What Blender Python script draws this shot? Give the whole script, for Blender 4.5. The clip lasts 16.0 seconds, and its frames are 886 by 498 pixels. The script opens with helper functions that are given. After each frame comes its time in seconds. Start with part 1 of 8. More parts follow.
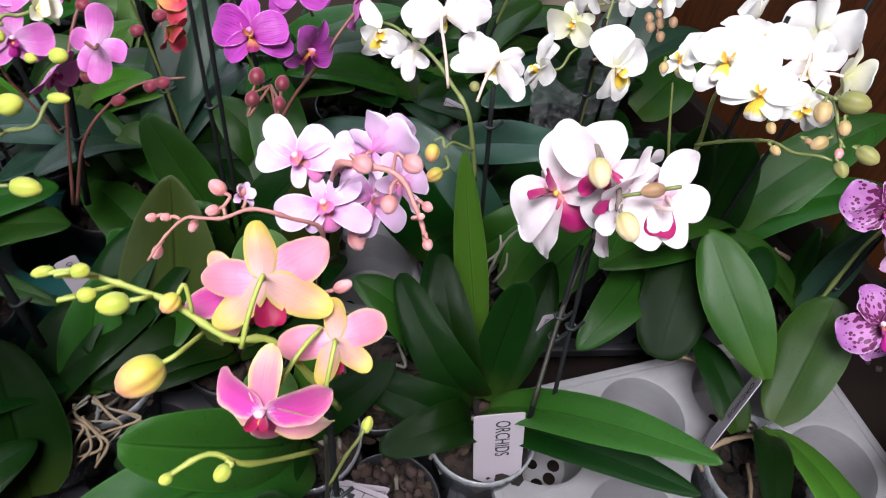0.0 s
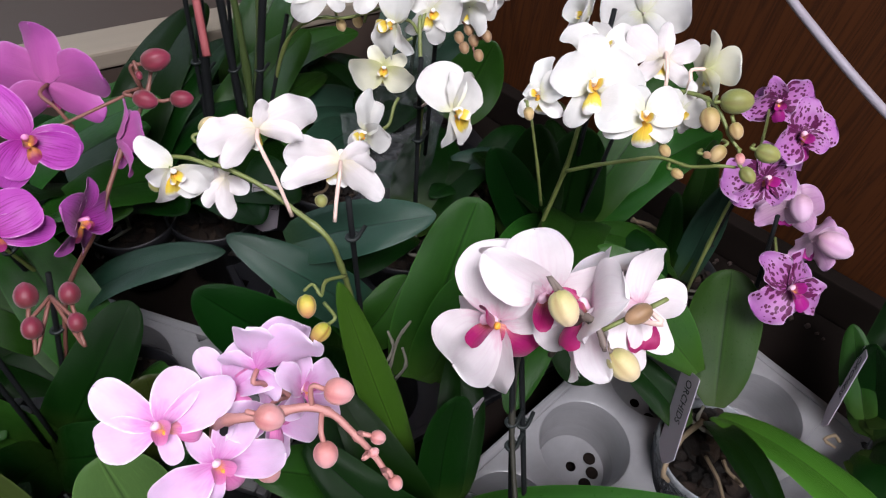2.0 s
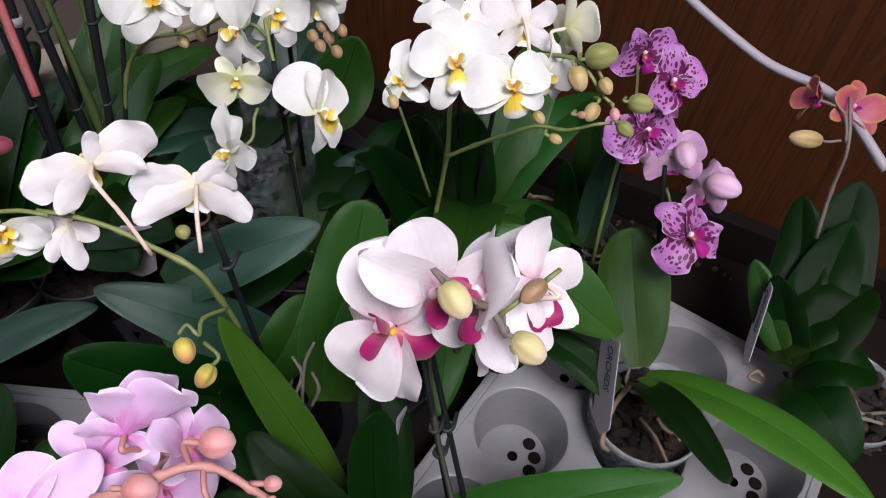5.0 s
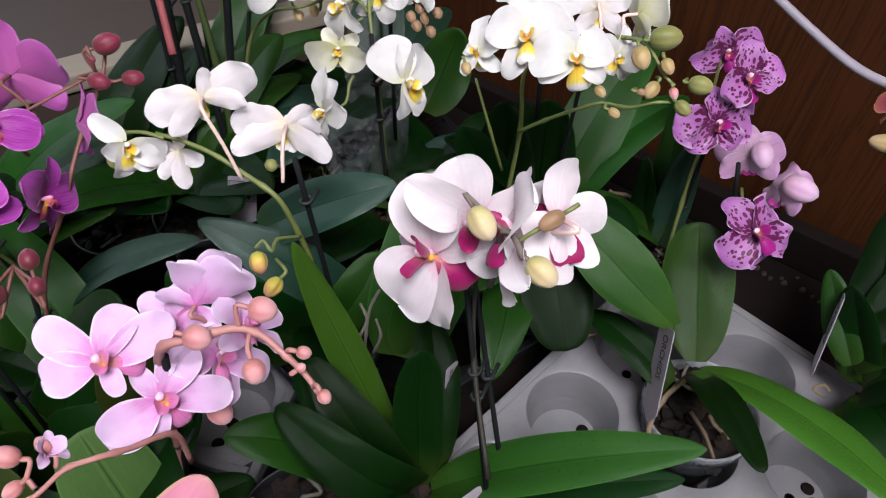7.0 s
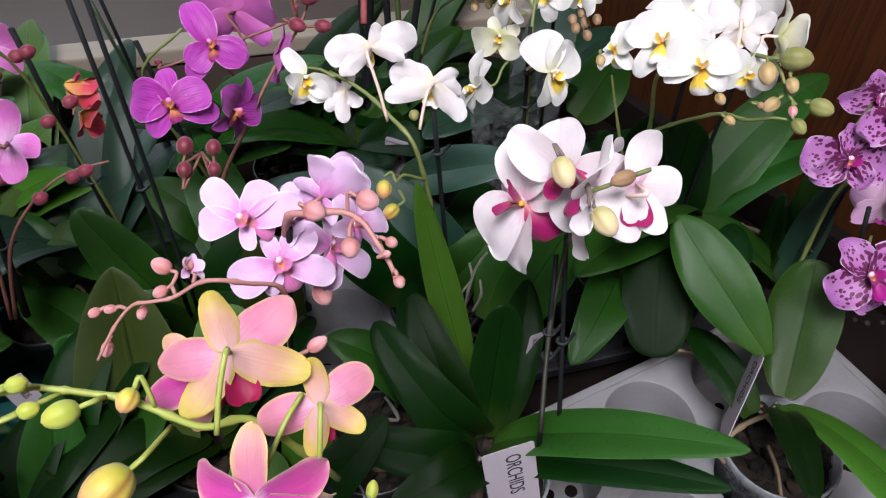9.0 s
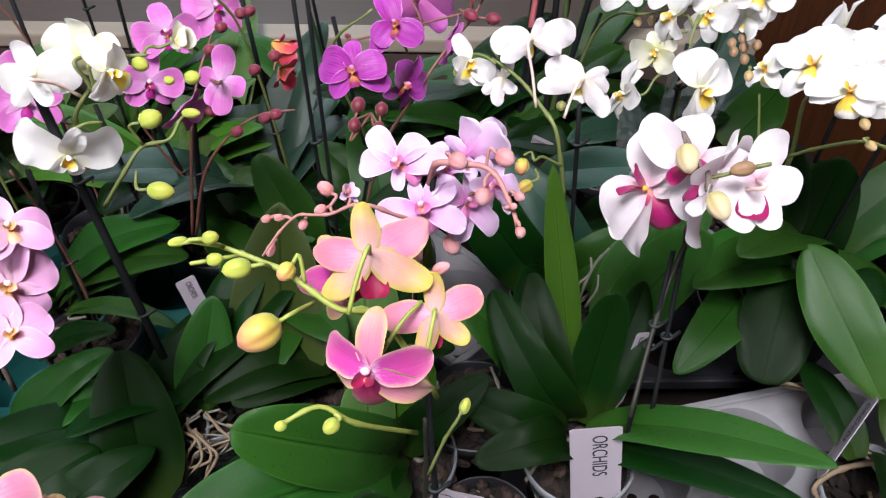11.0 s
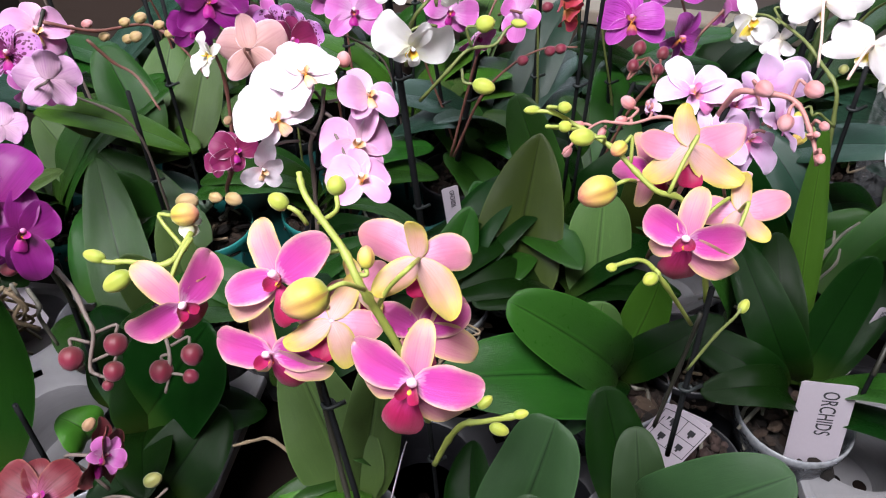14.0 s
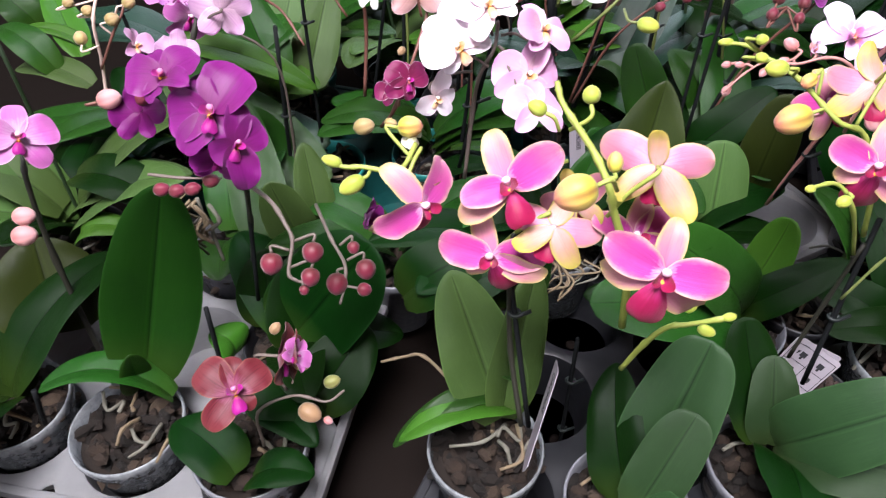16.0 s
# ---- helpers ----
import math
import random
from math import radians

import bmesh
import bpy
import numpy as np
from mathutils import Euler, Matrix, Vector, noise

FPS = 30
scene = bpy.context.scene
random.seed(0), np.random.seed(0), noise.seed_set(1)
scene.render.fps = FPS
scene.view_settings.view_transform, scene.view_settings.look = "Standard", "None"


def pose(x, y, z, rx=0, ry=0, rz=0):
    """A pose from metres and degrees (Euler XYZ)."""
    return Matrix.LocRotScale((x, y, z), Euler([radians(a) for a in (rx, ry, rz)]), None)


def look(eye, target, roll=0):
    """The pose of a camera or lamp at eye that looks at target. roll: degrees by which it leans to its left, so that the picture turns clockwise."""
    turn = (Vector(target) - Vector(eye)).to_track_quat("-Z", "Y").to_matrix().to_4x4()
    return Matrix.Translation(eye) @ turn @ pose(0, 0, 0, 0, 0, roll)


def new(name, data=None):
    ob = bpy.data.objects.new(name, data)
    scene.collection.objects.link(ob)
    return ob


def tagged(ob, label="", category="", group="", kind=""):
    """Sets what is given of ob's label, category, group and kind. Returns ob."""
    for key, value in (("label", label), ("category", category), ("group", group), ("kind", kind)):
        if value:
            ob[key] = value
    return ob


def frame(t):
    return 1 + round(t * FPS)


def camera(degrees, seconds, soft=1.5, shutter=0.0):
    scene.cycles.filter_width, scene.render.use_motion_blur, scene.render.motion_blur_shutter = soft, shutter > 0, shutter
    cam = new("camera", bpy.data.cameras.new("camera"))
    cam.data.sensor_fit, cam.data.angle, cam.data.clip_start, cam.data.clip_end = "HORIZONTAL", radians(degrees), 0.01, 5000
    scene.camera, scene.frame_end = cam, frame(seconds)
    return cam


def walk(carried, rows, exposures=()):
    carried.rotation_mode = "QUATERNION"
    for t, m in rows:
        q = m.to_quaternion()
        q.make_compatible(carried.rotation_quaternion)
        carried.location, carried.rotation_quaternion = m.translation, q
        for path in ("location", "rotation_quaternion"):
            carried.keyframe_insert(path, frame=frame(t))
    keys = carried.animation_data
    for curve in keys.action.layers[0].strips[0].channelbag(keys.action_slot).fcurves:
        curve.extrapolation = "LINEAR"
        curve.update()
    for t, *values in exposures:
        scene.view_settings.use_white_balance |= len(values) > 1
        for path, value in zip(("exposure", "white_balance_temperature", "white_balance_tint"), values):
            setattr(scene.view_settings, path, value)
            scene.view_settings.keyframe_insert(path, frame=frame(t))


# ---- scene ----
cam = camera(65.1, 16.0, soft=1.1, shutter=0.25)
METRES, EYE, TILT, LEAN, TURN = 0.62, 0.58, -50.50, -4.50, 0.0
ROWS = [
    (0.0, 0.0, 0.0, 0.0, 0.0, 0.0, -0.0),
    (0.5, -0.0259, 0.0507, 0.0541, -4.18, -1.83, 4.46),
    (1.0, -0.0472, 0.0911, 0.1076, -9.8, -3.31, 11.18),
    (1.5, -0.0613, 0.1387, 0.1509, -15.4, -5.27, 16.36),
    (2.0, -0.0525, 0.1536, 0.168, -18.51, -6.7, 19.56),
    (2.5, -0.042, 0.157, 0.1815, -21.96, -6.95, 23.25),
    (3.0, -0.0259, 0.1646, 0.1861, -24.92, -8.49, 25.46),
    (3.5, -0.0188, 0.1669, 0.1776, -25.12, -8.68, 27.04),
    (4.0, -0.0106, 0.1752, 0.1652, -28.1, -10.45, 28.86),
    (6.5, -0.0301, 0.1482, 0.1041, -20.7, -5.98, 26.47),
    (7.0, -0.0225, 0.1201, 0.0791, -16.47, -3.37, 23.89),
    (7.5, -0.0205, 0.0943, 0.0619, -12.23, -1.01, 21.07),
    (8.0, -0.0156, 0.0753, 0.0357, -8.88, 0.87, 17.74),
    (10.5, -0.0052, -0.008, -0.0614, 4.86, 5.75, 3.04),
    (11.0, -0.0052, -0.0228, -0.0781, 7.2, 6.82, 0.43),
    (11.5, -0.0195, -0.0227, -0.1048, 10.61, 7.45, -3.19),
    (12.0, -0.0375, -0.0341, -0.1352, 13.75, 7.21, -6.99),
    (12.5, -0.0554, -0.0615, -0.1592, 15.62, 7.09, -8.39),
    (13.0, -0.0854, -0.0836, -0.1802, 16.92, 6.74, -9.3),
    (13.5, -0.1116, -0.0975, -0.1954, 17.06, 6.42, -9.97),
    (14.0, -0.1238, -0.1104, -0.2038, 17.07, 6.62, -10.4),
    (14.5, -0.1366, -0.1219, -0.2152, 17.37, 6.18, -10.9),
    (15.0, -0.1651, -0.1396, -0.2367, 17.82, 5.53, -10.95),
    (15.5, -0.2028, -0.1662, -0.2602, 18.08, 4.89, -11.68),
    (16.0, -0.2453, -0.19, -0.283, 18.3, 3.86, -12.68),
]
walk(cam, [(t, pose(0, 0, EYE, TILT, LEAN, TURN) @ pose(METRES * x, METRES * y, METRES * z, 90 + pitch, roll, yaw)) for t, x, y, z, yaw, pitch, roll in ROWS],
     [(0.0, 0.25), (1.0, 0.05), (2.5, -0.2), (4.0, -0.28), (7.0, -0.25), (8.5, -0.18), (10.5, 0.08), (12.0, 0.2), (14.0, 0.25), (15.5, 0.44), (16.0, 0.52)])

# ---- light: daylight through three windows and a pale skylight, all assumed and out of view ----
world = bpy.data.worlds.new("world")
scene.world = world
world.use_nodes = True
sky = world.node_tree.nodes.new("ShaderNodeTexSky")
sky.sky_type, sky.sun_disc = "NISHITA", False
sky.sun_elevation, sky.sun_rotation = radians(40), radians(150)
world.node_tree.links.new(sky.outputs[0], world.node_tree.nodes["Background"].inputs[0])
world.node_tree.nodes["Background"].inputs[1].default_value = 0.1


def unseen_window_light(name, at, to, width, height, watts, colour):
    lamp = bpy.data.lights.new(name, "AREA")
    lamp.shape, lamp.size, lamp.size_y, lamp.energy, lamp.color = "RECTANGLE", width, height, watts, colour
    ob = new(name, lamp)
    ob.matrix_world = look(at, to)
    return ob


unseen_window_light("unseen_window_light", (-0.6, 2.25, 1.25), (-0.3, 0.3, 0.1), 1.3, 0.8, 26, (0.78, 0.9, 1.0))
unseen_window_light("unseen_window_light", (-2.05, -0.5, 1.25), (0.0, 0.2, 0.2), 1.7, 1.1, 9, (0.96, 0.95, 1.0))
# south window added behind the camera to brighten petals that face it
unseen_window_light("unseen_window_light", (-0.2, -2.28, 1.35), (0.0, 0.3, 0.2), 1.4, 0.9, 17, (0.97, 0.96, 1.0))
# main lamp overhead; its skylight is made up to give it a source
unseen_window_light("unseen_skylight_light", (-0.2, -0.55, 1.98), (-0.15, 0.3, 0.2), 0.75, 0.6, 84, (0.98, 0.96, 1.02))


# ---- materials ----
class Nodes:
    """A small builder for node materials."""

    def __init__(self, name):
        self.mat = bpy.data.materials.new(name)
        self.mat.use_nodes = True
        self.tree = self.mat.node_tree
        self.bsdf = self.tree.nodes["Principled BSDF"]
        self.out = self.tree.nodes["Material Output"]

    def node(self, kind, **settings):
        n = self.tree.nodes.new(kind)
        for key, value in settings.items():
            if key == "operation":
                n.operation = value
            elif key == "blend_type":
                n.blend_type = value
            elif key == "data_type":
                n.data_type = value
            elif key == "feature":
                n.feature = value
        return n

    def plug(self, source, target):
        self.tree.links.new(source, target)

    def put(self, value, socket):
        if hasattr(value, "is_linked") or hasattr(value, "links"):
            self.plug(value, socket)
        else:
            socket.default_value = value

    def math(self, operation, a, b=0.0, clamp=False):
        n = self.node("ShaderNodeMath", operation=operation)
        n.use_clamp = clamp
        self.put(a, n.inputs[0])
        self.put(b, n.inputs[1])
        return n.outputs[0]

    def mix(self, factor, a, b, blend="MIX"):
        n = self.node("ShaderNodeMix", data_type="RGBA", blend_type=blend)
        self.put(factor, n.inputs[0])
        self.put(a if hasattr(a, "links") else (*a, 1), n.inputs[6])
        self.put(b if hasattr(b, "links") else (*b, 1), n.inputs[7])
        return n.outputs[2]

    def ramp(self, factor, stops):
        n = self.node("ShaderNodeValToRGB")
        while len(n.color_ramp.elements) < len(stops):
            n.color_ramp.elements.new(0.5)
        for e, (place, colour) in zip(n.color_ramp.elements, stops):
            e.position, e.color = place, (*colour, 1)
        self.put(factor, n.inputs[0])
        return n.outputs[0]

    def noise(self, scale, detail=3.0, rough=0.55, vector=None, distortion=0.0):
        n = self.node("ShaderNodeTexNoise")
        n.inputs["Scale"].default_value, n.inputs["Detail"].default_value = scale, detail
        n.inputs["Roughness"].default_value, n.inputs["Distortion"].default_value = rough, distortion
        if vector is not None:
            self.plug(vector, n.inputs["Vector"])
        return n.outputs[0]

    def uv(self):
        n = self.node("ShaderNodeSeparateXYZ")
        self.plug(self.node("ShaderNodeTexCoord").outputs["UV"], n.inputs[0])
        return n.outputs[0], n.outputs[1]

    def coords(self, kind="Object", scale=(1, 1, 1)):
        n = self.node("ShaderNodeMapping")
        n.inputs["Scale"].default_value = scale
        self.plug(self.node("ShaderNodeTexCoord").outputs[kind], n.inputs[0])
        return n.outputs[0]

    def random(self):
        return self.node("ShaderNodeObjectInfo").outputs["Random"]

    def bump(self, height, strength, distance):
        n = self.node("ShaderNodeBump")
        n.inputs["Strength"].default_value, n.inputs["Distance"].default_value = strength, distance
        self.plug(height, n.inputs["Height"])
        self.plug(n.outputs[0], self.bsdf.inputs["Normal"])
        return n.outputs[0]

    def finish(self, colour, rough, metal=0.0, translucent=0.0, coat=0.0, specular=0.5):
        self.put(colour if hasattr(colour, "links") else (*colour, 1), self.bsdf.inputs["Base Color"])
        self.put(rough, self.bsdf.inputs["Roughness"])
        self.bsdf.inputs["Metallic"].default_value = metal
        self.bsdf.inputs["Coat Weight"].default_value = coat
        self.bsdf.inputs["Specular IOR Level"].default_value = specular
        if translucent:
            t = self.node("ShaderNodeBsdfTranslucent")
            self.put(colour if hasattr(colour, "links") else (*colour, 1), t.inputs[0])
            m = self.node("ShaderNodeMixShader")
            m.inputs[0].default_value = translucent
            self.plug(self.bsdf.outputs[0], m.inputs[1])
            self.plug(t.outputs[0], m.inputs[2])
            self.plug(m.outputs[0], self.out.inputs[0])
        return self.mat


def petal_material(name, along, margin=None, margin_from=0.7, vein=None, vein_amount=0.0, spots=None, spot_level=0.55, lines=11.0, translucent=0.3, seams=False):
    """Colour runs along the petal from its base, with a margin, fanning veins and blotches."""
    n = Nodes(name)
    u, v = n.uv()
    across = n.math("ABSOLUTE", n.math("SUBTRACT", n.math("MULTIPLY", v, 2.0), 1.0))
    wob = n.noise(9.0, 3.0, vector=n.coords("UV"))
    u2 = n.math("ADD", u, n.math("MULTIPLY", n.math("SUBTRACT", wob, 0.5), 0.25))
    col = n.ramp(u2, along)
    if margin:
        tipward = n.math("MAXIMUM", across, n.math("SUBTRACT", n.math("MULTIPLY", u, 1.9), 0.95))
        edge = n.math("ADD", tipward, n.math("MULTIPLY", n.math("SUBTRACT", wob, 0.5), 0.3))
        span = max(0.05, 1.0 - margin_from)
        fac = n.math("POWER", n.math("DIVIDE", n.math("SUBTRACT", edge, margin_from), span, clamp=True), 2.3)
        col = n.mix(fac, col, margin)
    if vein:
        if seams:
            wave = n.math("SINE", n.math("MULTIPLY", v, lines * 6.2832))
            line = n.math("POWER", n.math("ADD", n.math("MULTIPLY", wave, 0.5), 0.5), 9.0)
        else:
            streak = n.noise(lines * 0.5, 3.0, 0.6, n.coords("UV", (0.13, 2.6, 1.0)), 0.2)
            line = n.math("MULTIPLY", n.math("SUBTRACT", streak, 0.5), 7.0, clamp=True)
        fade = n.math("SUBTRACT", 1.05, n.math("POWER", u, 2.0), clamp=True)
        col = n.mix(n.math("MULTIPLY", n.math("MULTIPLY", line, fade), vein_amount), col, vein)
    if spots:
        dots = n.node("ShaderNodeTexVoronoi")
        dots.inputs["Scale"].default_value = 9.0
        dots.inputs["Randomness"].default_value = 0.9
        n.plug(n.coords("UV", (0.95, 1.1, 1)), dots.inputs["Vector"])
        reach = n.math("SUBTRACT", n.math("SUBTRACT", 1.4, u), n.math("MULTIPLY", wob, 0.5))
        mask = n.math("MULTIPLY", n.math("SUBTRACT", n.math("MULTIPLY", reach, spot_level), dots.outputs["Distance"]), 16.0, clamp=True)
        col = n.mix(mask, col, spots)
    thread = n.noise(7.0, 4.0, 0.6, n.coords("UV", (0.35, 9.0, 1.0)), 0.35)
    cloud = n.noise(5.0, 3.0, 0.5, n.coords("UV"))
    col = n.mix(n.math("MULTIPLY", n.math("SUBTRACT", thread, 0.5, clamp=True), 1.6, clamp=True), col, n.mix(0.55, col, along[min(1, len(along) - 1)][1]))
    tone = n.math("ADD", n.math("ADD", 0.82, n.math("MULTIPLY", cloud, 0.16)), n.math("MULTIPLY", n.random(), 0.15))
    bright = n.node("ShaderNodeHueSaturation")
    n.plug(col, bright.inputs["Color"])
    n.plug(tone, bright.inputs["Value"])
    ribs = n.noise(5.0, 3.0, vector=n.coords("UV", (0.6, 7.0, 1.0)))
    n.bump(n.math("ADD", ribs, n.math("MULTIPLY", n.noise(26.0, 4.0, vector=n.coords("UV")), 0.4)), 0.2, 0.0012)
    n.bsdf.inputs["Sheen Weight"].default_value = 0.15
    return n.finish(bright.outputs[0], 0.48, translucent=translucent, specular=0.35)


def leaf_material(name, dark, light, rough=0.3, gloss=0.2):
    """A leathery leaf: parallel veins, mottling, a rib crease with its shade painted dark and pale lines beside it, a
    thin pale edge, dust and worn gloss.
    """
    n = Nodes(name)
    u, v = n.uv()
    across = n.math("ABSOLUTE", n.math("SUBTRACT", n.math("MULTIPLY", v, 2.0), 1.0))
    streak = n.noise(4.0, 6.0, 0.66, n.coords("UV", (1.3, 22.0, 1.0)))
    fine = n.noise(9.0, 4.0, 0.6, n.coords("UV", (0.8, 46.0, 1.0)))
    blotch = n.noise(22.0, 4.0, 0.6, n.coords("Object"))
    col = n.mix(n.math("MULTIPLY", n.math("ADD", n.math("MULTIPLY", streak, 0.8), n.math("MULTIPLY", blotch, 1.2)), 0.5), dark, light)
    col = n.mix(n.math("MULTIPLY", n.math("SUBTRACT", fine, 0.52, clamp=True), 2.2, clamp=True), col, [c * 1.5 for c in light])
    # crease shade along the folded rib, painted as a dark line
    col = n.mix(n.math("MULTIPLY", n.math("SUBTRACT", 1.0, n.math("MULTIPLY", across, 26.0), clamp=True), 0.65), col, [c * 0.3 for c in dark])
    beside_rib = n.math("SUBTRACT", 1.0, n.math("MULTIPLY", n.math("ABSOLUTE", n.math("SUBTRACT", across, 0.085)), 26.0), clamp=True)
    col = n.mix(n.math("MULTIPLY", beside_rib, 0.3), col, [c * 1.5 for c in light])
    col = n.mix(n.math("MULTIPLY", n.math("SUBTRACT", across, 0.955, clamp=True), 14.0, clamp=True), col, [1.5 * c + 0.006 for c in light])
    foot = n.math("MULTIPLY", n.math("SUBTRACT", 0.2, u, clamp=True), 3.0, clamp=True)
    col = n.mix(foot, col, [0.5 * c + d for c, d in zip(light, (0.03, 0.045, 0.008))])
    bright = n.node("ShaderNodeHueSaturation")
    n.plug(col, bright.inputs["Color"])
    n.plug(n.math("ADD", 0.6, n.math("MULTIPLY", n.random(), 0.45)), bright.inputs["Value"])
    n.plug(n.math("ADD", 0.487, n.math("MULTIPLY", n.random(), 0.025)), bright.inputs["Hue"])
    n.bump(n.math("ADD", n.math("ADD", streak, n.math("MULTIPLY", fine, 0.5)), n.math("ADD", n.math("MULTIPLY", n.noise(140.0, 3.0), 0.3), n.math("MULTIPLY", blotch, 0.8))), 0.3, 0.0016)
    dull = n.math("ADD", rough - 0.08, n.math("MULTIPLY", n.noise(34.0, 5.0, 0.65), 0.26))
    return n.finish(bright.outputs[0], dull, translucent=0.08, specular=gloss)


def plain(name, a, b, scale, rough, metal=0.0, relief=0.2, distance=0.001, detail=4.0, translucent=0.0, specular=0.5):
    n = Nodes(name)
    grain = n.noise(scale, detail)
    large = n.noise(scale * 0.13, 2.0)
    col = n.mix(n.math("MULTIPLY", n.math("ADD", grain, large), 0.5), a, b)
    n.bump(grain, relief, distance)
    return n.finish(col, n.math("ADD", rough, n.math("MULTIPLY", grain, 0.15)), metal, translucent, specular=specular)


def chip_material(name, stops, scale, rough):
    """Loose chips, each of its own shade, with grain and dust on them."""
    n = Nodes(name)
    chip = n.node("ShaderNodeNewGeometry").outputs["Random Per Island"]
    ramp = n.node("ShaderNodeValToRGB")
    while len(ramp.color_ramp.elements) < len(stops):
        ramp.color_ramp.elements.new(0.5)
    for e, (at, c) in zip(ramp.color_ramp.elements, stops):
        e.position, e.color = at, (*c, 1)
    grain = n.noise(scale * 4, 5.0)
    n.plug(chip, ramp.inputs[0])
    col = n.mix(n.math("MULTIPLY", grain, 0.6), ramp.outputs[0], [c * 0.5 for c in stops[1][1]])
    n.bump(grain, 0.7, 0.002)
    return n.finish(col, n.math("ADD", rough, n.math("MULTIPLY", grain, 0.15)), 0.0, 0.0, specular=0.4)


def clear_plastic(name, tint, see_through, rough=0.2):
    n = Nodes(name)
    clear = n.node("ShaderNodeBsdfTransparent")
    clear.inputs[0].default_value = (*tint, 1)
    n.put(n.mix(n.noise(40.0), [c * 0.8 for c in tint], tint), n.bsdf.inputs["Base Color"])
    n.bsdf.inputs["Roughness"].default_value = rough
    m = n.node("ShaderNodeMixShader")
    smear = n.math("ADD", see_through, n.math("MULTIPLY", n.math("SUBTRACT", n.noise(18.0), 0.5), 0.5), clamp=True)
    n.plug(smear, m.inputs[0])
    n.plug(n.bsdf.outputs[0], m.inputs[1])
    n.plug(clear.outputs[0], m.inputs[2])
    n.plug(m.outputs[0], n.out.inputs[0])
    return n.mat


def wood_material(name, dark, light, grain_scale, rough, axis=(30, 30, 1.2)):
    n = Nodes(name)
    place = n.coords("Object", axis)
    rings = n.noise(grain_scale, 6.0, 0.65, place, 0.9)
    fine = n.noise(grain_scale * 6, 4.0, 0.6, place)
    lines = n.math("POWER", n.math("ABSOLUTE", n.math("SINE", n.math("MULTIPLY", rings, 34.0))), 0.7)
    col = n.mix(lines, dark, light)
    col = n.mix(n.math("MULTIPLY", fine, 0.5), col, [c * 0.6 for c in dark])
    col = n.mix(n.math("MULTIPLY", n.noise(2.2), 0.45), col, [c * 0.75 for c in light])
    n.bump(n.math("ADD", lines, fine), 0.25, 0.001)
    return n.finish(col, n.math("ADD", rough, n.math("MULTIPLY", fine, 0.2)), specular=0.16)


